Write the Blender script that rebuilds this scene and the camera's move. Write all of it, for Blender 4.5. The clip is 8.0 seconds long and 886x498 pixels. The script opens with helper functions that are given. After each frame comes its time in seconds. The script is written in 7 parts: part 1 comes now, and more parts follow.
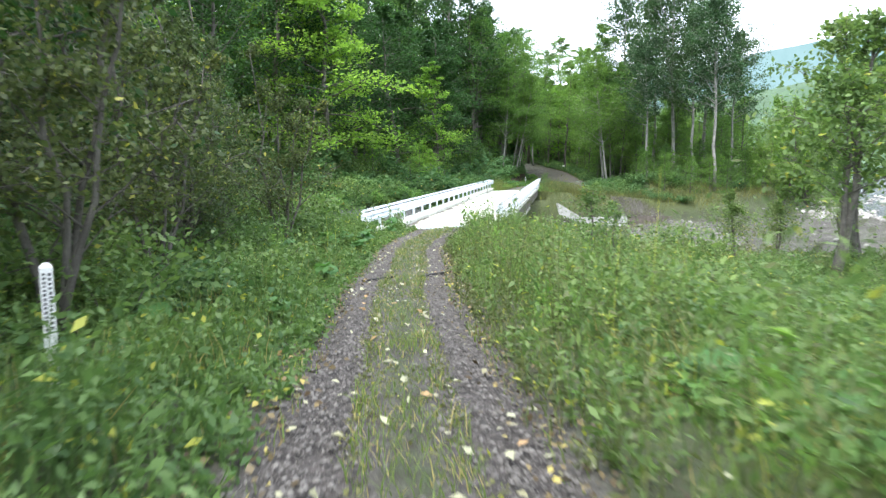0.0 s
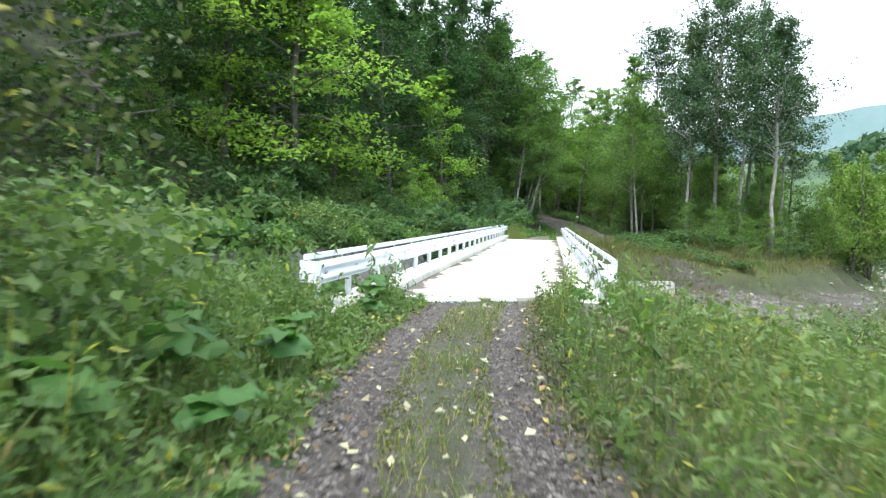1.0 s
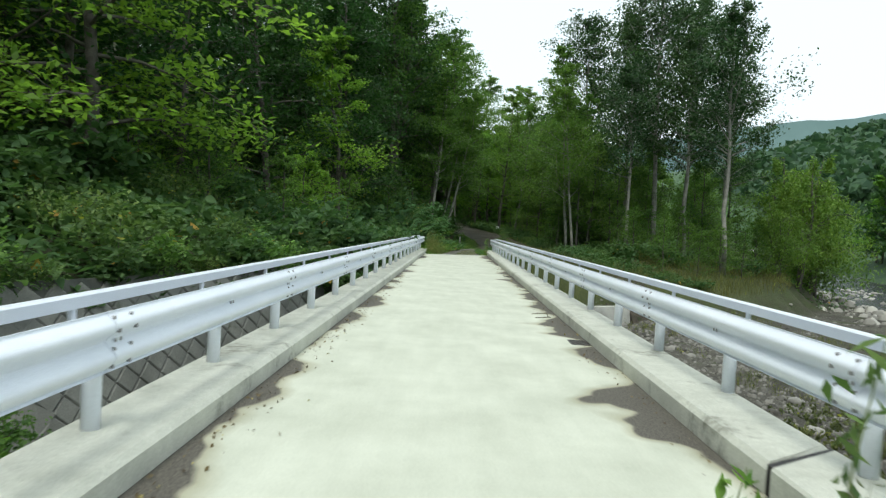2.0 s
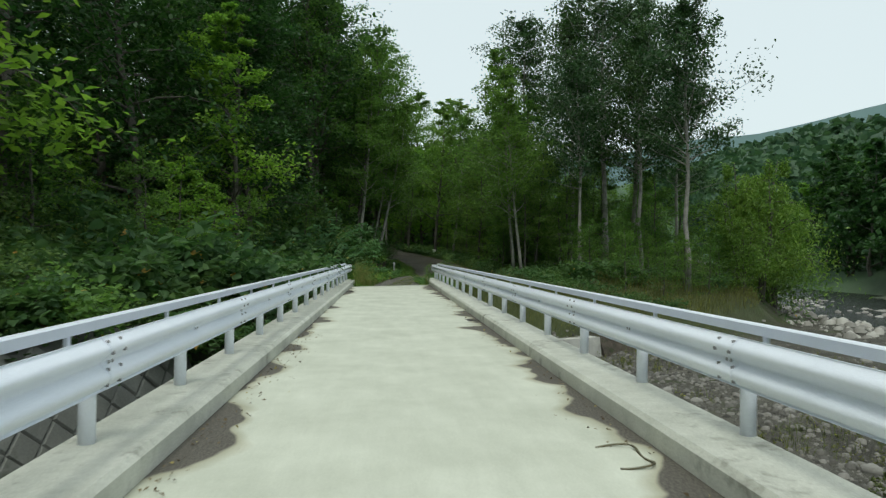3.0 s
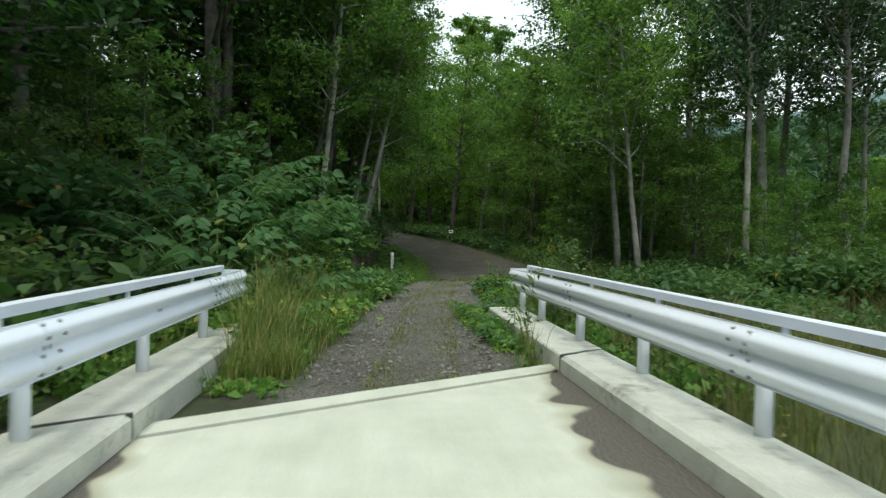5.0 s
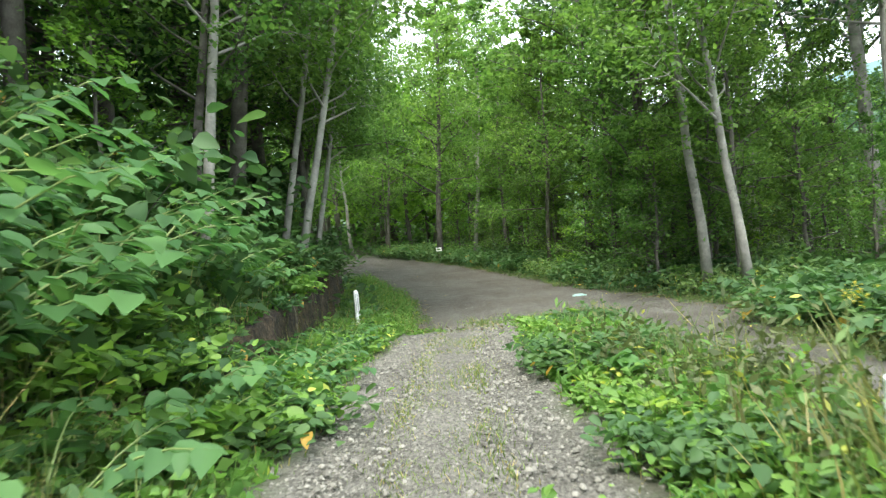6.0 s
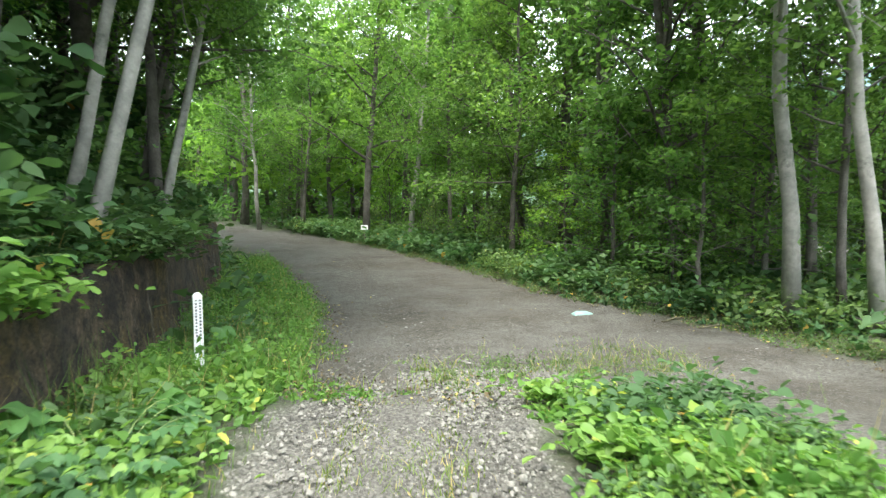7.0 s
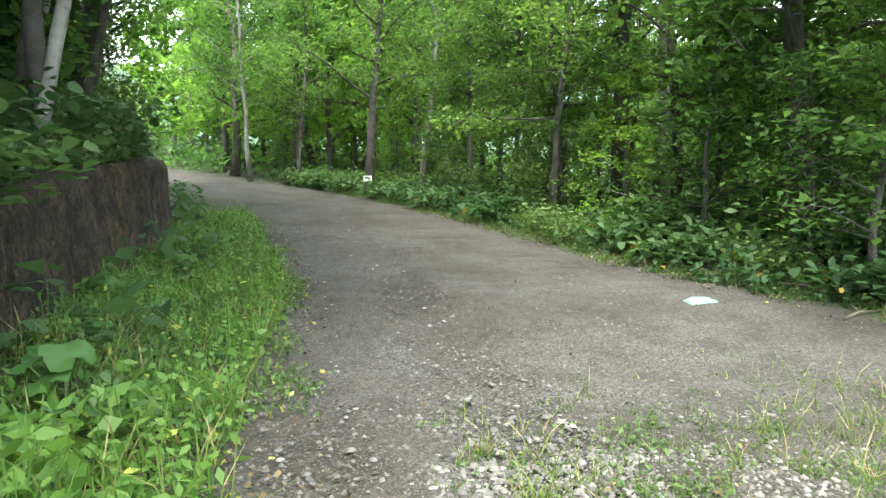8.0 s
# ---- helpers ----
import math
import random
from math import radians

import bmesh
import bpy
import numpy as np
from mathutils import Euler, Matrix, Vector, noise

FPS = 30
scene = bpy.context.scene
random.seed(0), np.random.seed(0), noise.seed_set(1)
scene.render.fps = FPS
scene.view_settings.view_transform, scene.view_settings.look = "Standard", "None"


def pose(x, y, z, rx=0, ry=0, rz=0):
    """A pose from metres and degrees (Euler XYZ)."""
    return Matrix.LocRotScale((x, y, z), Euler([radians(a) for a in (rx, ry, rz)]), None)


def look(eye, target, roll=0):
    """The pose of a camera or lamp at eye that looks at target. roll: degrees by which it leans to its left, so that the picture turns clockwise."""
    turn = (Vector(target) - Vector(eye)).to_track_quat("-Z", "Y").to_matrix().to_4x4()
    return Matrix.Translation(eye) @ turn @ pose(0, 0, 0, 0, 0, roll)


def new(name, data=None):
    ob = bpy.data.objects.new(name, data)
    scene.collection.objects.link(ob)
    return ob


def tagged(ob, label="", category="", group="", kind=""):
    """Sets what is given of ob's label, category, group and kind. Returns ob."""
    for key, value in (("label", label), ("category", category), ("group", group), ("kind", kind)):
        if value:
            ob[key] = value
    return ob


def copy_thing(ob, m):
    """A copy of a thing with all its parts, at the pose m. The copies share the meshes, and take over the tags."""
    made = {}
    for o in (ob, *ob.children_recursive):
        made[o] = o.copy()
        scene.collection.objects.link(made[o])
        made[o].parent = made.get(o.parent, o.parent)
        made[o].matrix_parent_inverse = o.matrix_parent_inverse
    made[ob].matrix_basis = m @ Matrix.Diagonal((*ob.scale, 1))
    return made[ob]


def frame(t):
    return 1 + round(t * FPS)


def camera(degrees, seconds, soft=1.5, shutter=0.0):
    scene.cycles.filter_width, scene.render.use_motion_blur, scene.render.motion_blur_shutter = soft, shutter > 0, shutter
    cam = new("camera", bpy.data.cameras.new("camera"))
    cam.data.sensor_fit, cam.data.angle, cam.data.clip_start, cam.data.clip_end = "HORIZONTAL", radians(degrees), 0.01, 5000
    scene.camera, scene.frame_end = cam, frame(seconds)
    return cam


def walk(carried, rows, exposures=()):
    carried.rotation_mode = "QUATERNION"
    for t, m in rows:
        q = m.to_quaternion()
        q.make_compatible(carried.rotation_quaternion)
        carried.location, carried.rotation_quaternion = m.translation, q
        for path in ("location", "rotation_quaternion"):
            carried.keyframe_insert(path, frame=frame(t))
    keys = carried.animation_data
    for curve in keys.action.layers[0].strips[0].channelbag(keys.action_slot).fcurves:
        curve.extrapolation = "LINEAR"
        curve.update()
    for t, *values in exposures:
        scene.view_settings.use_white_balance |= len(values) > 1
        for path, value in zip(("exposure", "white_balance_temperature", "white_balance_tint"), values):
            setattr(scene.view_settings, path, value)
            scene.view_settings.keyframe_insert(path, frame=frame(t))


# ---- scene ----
cam = camera(67.0, 8.0, 1.3, 0.12)
PATH = [
    (0, (4.701, -37.003, 2.555), (4.347, -35.05, 2.304), -1.2),
    (0.5, (2.69, -29.86, 1.999), (2.271, -27.911, 1.839), 1.2),
    (1, (1.153, -23.346, 1.704), (0.842, -21.373, 1.595), 2.7),
    (1.5, (0.187, -16.943, 1.562), (0.052, -14.949, 1.502), 1.7),
    (1.7, (-0.056, -14.703, 1.522), (-0.146, -12.707, 1.446), 2.5),
    (3, (-0.338, -4.601, 1.458), (-0.172, -2.607, 1.475), 0.6),
    (3.5, (-0.184, -0.239, 1.459), (0.08, 1.743, 1.447), 0.0),
    (4, (-0.128, 5.951, 1.461), (0.109, 7.937, 1.445), 0.3),
    (4.5, (-0.201, 13.12, 1.458), (-0.002, 15.11, 1.439), 0.9),
    (4.7, (-0.27, 15.94, 1.442), (-0.087, 17.932, 1.42), 1.3),
    (5.8, (0.248, 28.271, 1.397), (0.44, 30.261, 1.34), 0.8),
    (6, (0.407, 29.734, 1.423), (0.645, 31.72, 1.449), -4.6),
    (6.5, (0.687, 33.13, 1.474), (1.029, 35.101, 1.494), -1.9),
    (7, (1.165, 36.983, 1.469), (1.624, 38.929, 1.432), -0.4),
    (7.5, (1.641, 40.265, 1.333), (2.116, 42.204, 1.21), -0.5),
    (8, (1.759, 41.374, 1.271), (2.201, 43.318, 1.111), 0.2),
]
walk(cam, [(t, look(eye, target, roll)) for t, eye, target, roll in PATH], [(0.0, 1.5, 6100, 13), (1.0, 1.3, 6150, 12), (1.5, 0.4, 6350, 3), (1.7, 0.25, 6400, 2), (2.8, -0.38, 6500, 0), (4.7, -0.18, 6500, 0), (5.8, 1.7, 6500, 6), (7.0, 2.15, 6400, 9), (8.0, 2.35, 6300, 12)])


# ---- world, sun, exposure ----
world = bpy.data.worlds.new("sky_world")
scene.world = world
world.use_nodes = True
wn = world.node_tree
wn.nodes.clear()
sky = wn.nodes.new("ShaderNodeTexSky")
sky.sky_type = "NISHITA"
sky.sun_disc = False
sky.sun_elevation = radians(64)
sky.sun_rotation = radians(-159)
sky.air_density = 1.0
sky.dust_density = 4.0
sky.ozone_density = 1.0
soft_sky = wn.nodes.new("ShaderNodeMixRGB")
soft_sky.inputs[0].default_value = 0.72
soft_sky.inputs[2].default_value = (9.5, 10.15, 10.65, 1)
backg = wn.nodes.new("ShaderNodeBackground")
backg.inputs[1].default_value = 0.135
wout = wn.nodes.new("ShaderNodeOutputWorld")
wn.links.new(sky.outputs[0], soft_sky.inputs[1])
wn.links.new(soft_sky.outputs[0], backg.inputs[0])
wn.links.new(backg.outputs[0], wout.inputs[0])

sun = new("sun", bpy.data.lights.new("sun", "SUN"))
sun.data.energy = 1.9
sun.data.angle = radians(20)
sun.data.color = (1.0, 0.96, 0.9)
sun.matrix_world = look((-14, -36, 75), (0, 0, 0))


# ---- materials ----
def mix_nodes(nt, kind, fac, a, b):
    n = nt.nodes.new("ShaderNodeMixRGB")
    n.blend_type = kind
    for k, v in enumerate((fac, a, b)):
        if isinstance(v, (int, float)):
            n.inputs[k].default_value = v
        elif isinstance(v, tuple):
            n.inputs[k].default_value = (*v, 1)
        else:
            nt.links.new(v, n.inputs[k])
    return n.outputs[0]


def noise_of(nt, scale, detail=5.0, rough=0.6, coords=None):
    n = nt.nodes.new("ShaderNodeTexNoise")
    n.inputs["Scale"].default_value = scale
    n.inputs["Detail"].default_value = detail
    n.inputs["Roughness"].default_value = rough
    if coords is not None:
        nt.links.new(coords, n.inputs["Vector"])
    return n.outputs["Fac"]


def ramp_of(nt, value, lo, hi, a=0.0, b=1.0):
    n = nt.nodes.new("ShaderNodeMapRange")
    for k, v in zip((1, 2, 3, 4), (lo, hi, a, b)):
        n.inputs[k].default_value = v
    nt.links.new(value, n.inputs[0])
    return n.outputs[0]


def base_of(name):
    m = bpy.data.materials.new(name)
    m.use_nodes = True
    nt = m.node_tree
    bsdf = nt.nodes["Principled BSDF"]
    pos = nt.nodes.new("ShaderNodeNewGeometry").outputs["Position"]
    return m, nt, bsdf, pos


def bump_of(nt, bsdf, height, strength, distance=0.02):
    b = nt.nodes.new("ShaderNodeBump")
    b.inputs["Strength"].default_value = strength
    b.inputs["Distance"].default_value = distance
    nt.links.new(height, b.inputs["Height"])
    nt.links.new(b.outputs[0], bsdf.inputs["Normal"])


def plain(name, dark, light, rough=0.8, metal=0.0, coarse=1.5, fine=30.0, bump=0.3, dist=0.01, stain=None, stain_at=0.6):
    """Two scales of variation between two tones, with relief and an optional stain colour."""
    m, nt, bsdf, pos = base_of(name)
    n1, n2 = noise_of(nt, coarse, 4, 0.6, pos), noise_of(nt, fine, 4, 0.7, pos)
    col = mix_nodes(nt, "MIX", ramp_of(nt, n1, 0.3, 0.7), dark, light)
    col = mix_nodes(nt, "MULTIPLY", 0.45, col, mix_nodes(nt, "MIX", ramp_of(nt, n2, 0.3, 0.7), (0.55, 0.55, 0.55), (1.25, 1.25, 1.25)))
    if stain:
        n3 = noise_of(nt, coarse * 0.6, 6, 0.75, pos)
        col = mix_nodes(nt, "MIX", ramp_of(nt, n3, stain_at, stain_at + 0.12), col, stain)
    nt.links.new(col, bsdf.inputs["Base Color"])
    bsdf.inputs["Roughness"].default_value = rough
    bsdf.inputs["Metallic"].default_value = metal
    if bump:
        bump_of(nt, bsdf, n2, bump, dist)
    return m


def leaf_mat(name, dark, light, yellow=None, share=0.0, glow=0.45, gloss=0.5):
    """Leaves: light passes through them, each leaf and each plant has its own tone."""
    m = bpy.data.materials.new(name)
    m.use_nodes = True
    nt = m.node_tree
    nt.nodes.clear()
    out = nt.nodes.new("ShaderNodeOutputMaterial")
    geo = nt.nodes.new("ShaderNodeNewGeometry")
    info = nt.nodes.new("ShaderNodeObjectInfo")
    isl = geo.outputs["Random Per Island"]
    col = mix_nodes(nt, "MIX", isl, dark, light)
    col = mix_nodes(nt, "MULTIPLY", 0.6, col, mix_nodes(nt, "MIX", info.outputs["Random"], (0.62, 0.75, 0.7), (1.25, 1.12, 0.95)))
    patch = noise_of(nt, 0.35, 2, 0.5, geo.outputs["Position"])
    col = mix_nodes(nt, "MULTIPLY", 0.5, col, mix_nodes(nt, "MIX", ramp_of(nt, patch, 0.35, 0.65), (0.7, 0.8, 0.8), (1.2, 1.15, 0.9)))
    if yellow:
        n = nt.nodes.new("ShaderNodeMath")
        n.operation = "GREATER_THAN"
        n.inputs[1].default_value = 1 - share
        nt.links.new(isl, n.inputs[0])
        col = mix_nodes(nt, "MIX", n.outputs[0], col, yellow)
    p = nt.nodes.new("ShaderNodeBsdfPrincipled")
    p.inputs["Roughness"].default_value = gloss
    p.inputs["Specular IOR Level"].default_value = 0.3
    nt.links.new(col, p.inputs["Base Color"])
    tr = nt.nodes.new("ShaderNodeBsdfTranslucent")
    nt.links.new(mix_nodes(nt, "MULTIPLY", 1.0, col, (1.3, 1.4, 0.92)), tr.inputs[0])
    mx = nt.nodes.new("ShaderNodeMixShader")
    mx.inputs[0].default_value = glow
    nt.links.new(p.outputs[0], mx.inputs[1])
    nt.links.new(tr.outputs[0], mx.inputs[2])
    nt.links.new(mx.outputs[0], out.inputs[0])
    return m


M_KERB = plain("kerb_concrete", (0.43, 0.44, 0.385), (0.58, 0.59, 0.525), 0.85, coarse=2.5, fine=60, bump=0.25, stain=(0.22, 0.22, 0.185), stain_at=0.56)
M_WALLC = plain("old_concrete", (0.3, 0.3, 0.28), (0.5, 0.5, 0.46), 0.9, coarse=1.2, fine=40, bump=0.35, stain=(0.16, 0.17, 0.13), stain_at=0.58)
M_DARKC = plain("dark_mossy_concrete", (0.03, 0.026, 0.02), (0.12, 0.1, 0.078), 0.95, coarse=2.2, fine=34, bump=0.9, dist=0.05, stain=(0.035, 0.05, 0.015), stain_at=0.56)
M_RAIL = plain("white_painted_steel", (0.74, 0.79, 0.88), (0.82, 0.86, 0.94), 0.36, 0.0, coarse=1.2, fine=160, bump=0.02, stain=(0.62, 0.65, 0.7), stain_at=0.74)
M_BOLT = plain("galvanised_bolt", (0.2, 0.2, 0.21), (0.35, 0.35, 0.36), 0.5, 0.7, bump=0)
M_STEEL = plain("dark_steel", (0.06, 0.06, 0.06), (0.14, 0.13, 0.12), 0.6, 0.6, bump=0.2)
M_RUBBER = plain("black_rubber", (0.012, 0.012, 0.013), (0.03, 0.03, 0.03), 0.7, bump=0.2)
M_BARK = plain("grey_bark", (0.055, 0.05, 0.042), (0.15, 0.14, 0.12), 0.95, coarse=3, fine=26, bump=0.8, dist=0.03)
M_PALE = plain("pale_bark", (0.15, 0.15, 0.13), (0.33, 0.32, 0.285), 0.9, coarse=2.2, fine=14, bump=0.5, dist=0.02, stain=(0.08, 0.085, 0.07), stain_at=0.58)
M_POST = plain("white_painted_wood", (0.7, 0.71, 0.68), (0.84, 0.84, 0.82), 0.7, coarse=4, fine=50, bump=0.15)
M_INK = plain("black_lettering", (0.04, 0.04, 0.045), (0.09, 0.09, 0.09), 0.7, bump=0)
M_SCRAP = plain("mint_plastic", (0.16, 0.3, 0.26), (0.26, 0.4, 0.36), 0.5, coarse=7, fine=40, bump=0.4)
M_BAG = plain("pale_green_sheet", (0.46, 0.63, 0.57), (0.62, 0.78, 0.72), 0.6, coarse=5, fine=40, bump=0.4)
M_JOINT = plain("damp_mortar", (0.07, 0.075, 0.065), (0.12, 0.125, 0.11), 0.95)
M_BLOCK = plain("weathered_block", (0.14, 0.145, 0.13), (0.26, 0.265, 0.24), 0.9, coarse=0.9, fine=30, bump=0.5, stain=(0.06, 0.075, 0.045), stain_at=0.57)
M_STONE = plain("river_stone", (0.13, 0.128, 0.115), (0.36, 0.35, 0.32), 0.85, coarse=0.9, fine=14, bump=0.3)
M_PEBBLE = plain("gravel_stone", (0.16, 0.15, 0.135), (0.46, 0.45, 0.42), 0.9, coarse=9, fine=60, bump=0.2)
M_LOG = plain("mossy_log", (0.06, 0.055, 0.035), (0.22, 0.2, 0.12), 0.95, coarse=4, fine=30, bump=0.8, dist=0.03)
M_LITTER = leaf_mat("fallen_leaf", (0.3, 0.26, 0.16), (0.55, 0.52, 0.38), (0.34, 0.22, 0.1), 0.1, 0.15)
M_BROWN = leaf_mat("rotting_leaf", (0.05, 0.032, 0.016), (0.2, 0.15, 0.075), (0.36, 0.3, 0.08), 0.1, 0.1)
M_FOREST = leaf_mat("forest_leaf", (0.02, 0.058, 0.019), (0.055, 0.125, 0.037), glow=0.38)
M_BRIGHT = leaf_mat("maple_leaf", (0.105, 0.21, 0.036), (0.22, 0.37, 0.07), glow=0.58)
M_MID = leaf_mat("wood_leaf", (0.062, 0.135, 0.036), (0.165, 0.28, 0.075), glow=0.55)
M_OLIVE = leaf_mat("olive_leaf", (0.07, 0.088, 0.034), (0.19, 0.2, 0.085), (0.34, 0.36, 0.06), 0.03, glow=0.35)
M_POPLAR = leaf_mat("poplar_leaf", (0.03, 0.075, 0.03), (0.075, 0.14, 0.055), glow=0.3, gloss=0.4)
M_WILLOW = leaf_mat("willow_leaf", (0.09, 0.18, 0.034), (0.19, 0.31, 0.07), glow=0.4)
M_SHRUB = leaf_mat("shrub_leaf", (0.066, 0.125, 0.042), (0.16, 0.245, 0.085), (0.34, 0.36, 0.06), 0.02, glow=0.42)
M_GRASS = leaf_mat("grass_blade", (0.09, 0.145, 0.04), (0.2, 0.255, 0.085), (0.36, 0.3, 0.13), 0.16, glow=0.4)
M_BIG = leaf_mat("broad_leaf", (0.095, 0.2, 0.046), (0.205, 0.34, 0.085), (0.4, 0.44, 0.09), 0.02, glow=0.45)
M_LOBED = leaf_mat("lobed_leaf", (0.045, 0.105, 0.04), (0.105, 0.185, 0.078), (0.4, 0.26, 0.06), 0.006, glow=0.42, gloss=0.62)
M_KNOT = leaf_mat("knotweed_leaf", (0.078, 0.165, 0.05), (0.175, 0.31, 0.095), (0.36, 0.3, 0.06), 0.006, glow=0.45)
M_FLOWER = leaf_mat("yellow_flower", (0.3, 0.26, 0.03), (0.45, 0.4, 0.06), glow=0.3)
M_STALK = plain("green_stalk", (0.12, 0.18, 0.05), (0.22, 0.28, 0.09), 0.6, bump=0)
M_SPRAY = leaf_mat("spray_leaf", (0.05, 0.125, 0.05), (0.105, 0.215, 0.085), (0.3, 0.33, 0.09), 0.004, glow=0.45)
M_THICK = leaf_mat("thicket_leaf", (0.04, 0.068, 0.026), (0.12, 0.15, 0.062), (0.3, 0.3, 0.06), 0.02, glow=0.38)
# leaf green shifted towards blue to carry the haze of distance
M_HAZEWOOD = leaf_mat("hazed_forest_leaf", (0.035, 0.08, 0.05), (0.075, 0.14, 0.08), glow=0.3)


def deck_material():
    """Pale concrete with dark silt and damp along both kerbs."""
    m, nt, bsdf, pos = base_of("deck_concrete")
    n1, n2 = noise_of(nt, 1.1, 5, 0.6, pos), noise_of(nt, 45, 4, 0.7, pos)
    sep = nt.nodes.new("ShaderNodeSeparateXYZ")
    nt.links.new(pos, sep.inputs[0])
    streak = nt.nodes.new("ShaderNodeMapping")
    streak.inputs["Scale"].default_value = (3.0, 0.5, 1)
    nt.links.new(pos, streak.inputs[0])
    n3 = noise_of(nt, 1.5, 4, 0.6, streak.outputs[0])
    col = mix_nodes(nt, "MIX", ramp_of(nt, n1, 0.3, 0.7), (0.46, 0.478, 0.403), (0.585, 0.603, 0.522))
    col = mix_nodes(nt, "MULTIPLY", 0.2, col, mix_nodes(nt, "MIX", ramp_of(nt, n3, 0.35, 0.65), (0.72, 0.74, 0.66), (1.15, 1.14, 1.1)))
    col = mix_nodes(nt, "MULTIPLY", 0.3, col, mix_nodes(nt, "MIX", ramp_of(nt, n2, 0.3, 0.7), (0.7, 0.7, 0.68), (1.15, 1.15, 1.15)))
    off = nt.nodes.new("ShaderNodeMath")
    off.operation = "ADD"
    off.inputs[1].default_value = 0.08
    nt.links.new(sep.outputs[0], off.inputs[0])
    side = nt.nodes.new("ShaderNodeMath")
    side.operation = "ABSOLUTE"
    nt.links.new(off.outputs[0], side.inputs[0])
    fans = nt.nodes.new("ShaderNodeMapping")
    fans.inputs["Scale"].default_value = (0.5, 0.9, 1)
    nt.links.new(pos, fans.inputs[0])
    wob = noise_of(nt, 0.75, 2.5, 0.5, fans.outputs[0])
    pool = nt.nodes.new("ShaderNodeMath")
    pool.operation = "ADD"
    nt.links.new(ramp_of(nt, wob, 0.38, 0.7, -0.08, 0.5), pool.inputs[0])
    nt.links.new(ramp_of(nt, noise_of(nt, 0.32, 3, 0.5, pos), 0.52, 0.7, 0.0, 0.5), pool.inputs[1])
    edge = nt.nodes.new("ShaderNodeMath")
    edge.operation = "MULTIPLY_ADD"
    dry = nt.nodes.new("ShaderNodeMath")
    dry.operation = "ADD"
    nt.links.new(pool.outputs[0], dry.inputs[0])
    nt.links.new(mix_nodes(nt, "ADD", 1.0, ramp_of(nt, sep.outputs[1], 4, 15, 0.0, -0.2), ramp_of(nt, sep.outputs[0], 0.0, 1.0, 0.0, 0.09)), dry.inputs[1])
    nt.links.new(dry.outputs[0], edge.inputs[0])
    edge.inputs[1].default_value = 1.0
    nt.links.new(side.outputs[0], edge.inputs[2])
    col = mix_nodes(nt, "MIX", ramp_of(nt, edge.outputs[0], 1.66, 1.8), col, mix_nodes(nt, "MULTIPLY", 1.0, col, (0.7, 0.66, 0.58)))
    col = mix_nodes(nt, "MIX", ramp_of(nt, edge.outputs[0], 1.8, 1.84), col, mix_nodes(nt, "MIX", ramp_of(nt, n2, 0.4, 0.6), (0.05, 0.045, 0.036), (0.13, 0.118, 0.098)))
    nt.links.new(col, bsdf.inputs["Base Color"])
    bsdf.inputs["Roughness"].default_value = 0.8
    bump_of(nt, bsdf, n2, 0.2, 0.008)
    return m


M_DECK = deck_material()


def stained_wall_material():
    """Rough brown-black concrete with pale lime runs and moss."""
    m, nt, bsdf, pos = base_of("stained_wall")
    runs = nt.nodes.new("ShaderNodeMapping")
    runs.inputs["Scale"].default_value = (2.6, 2.6, 0.45)
    nt.links.new(pos, runs.inputs[0])
    n1, n2, n3 = noise_of(nt, 1.6, 5, 0.65, pos), noise_of(nt, 22, 6, 0.8, pos), noise_of(nt, 1.1, 6, 0.7, runs.outputs[0])
    col = mix_nodes(nt, "MIX", ramp_of(nt, n1, 0.35, 0.65), (0.014, 0.011, 0.008), (0.08, 0.058, 0.038))
    col = mix_nodes(nt, "MIX", ramp_of(nt, noise_of(nt, 0.9, 4, 0.6, pos), 0.52, 0.62), col, (0.07, 0.05, 0.018))
    col = mix_nodes(nt, "MIX", ramp_of(nt, n3, 0.6, 0.72), col, (0.17, 0.155, 0.13))
    col = mix_nodes(nt, "MULTIPLY", 0.9, col, mix_nodes(nt, "MIX", ramp_of(nt, noise_of(nt, 5.5, 5, 0.7, pos), 0.38, 0.64), (0.4, 0.38, 0.36), (1.9, 1.85, 1.7)))
    col = mix_nodes(nt, "MULTIPLY", 0.8, col, mix_nodes(nt, "MIX", ramp_of(nt, n2, 0.35, 0.65), (0.3, 0.3, 0.3), (1.7, 1.7, 1.7)))
    nt.links.new(col, bsdf.inputs["Base Color"])
    bsdf.inputs["Roughness"].default_value = 0.95
    bump_of(nt, bsdf, n2, 1.0, 0.08)
    return m


M_OLDWALL = stained_wall_material()


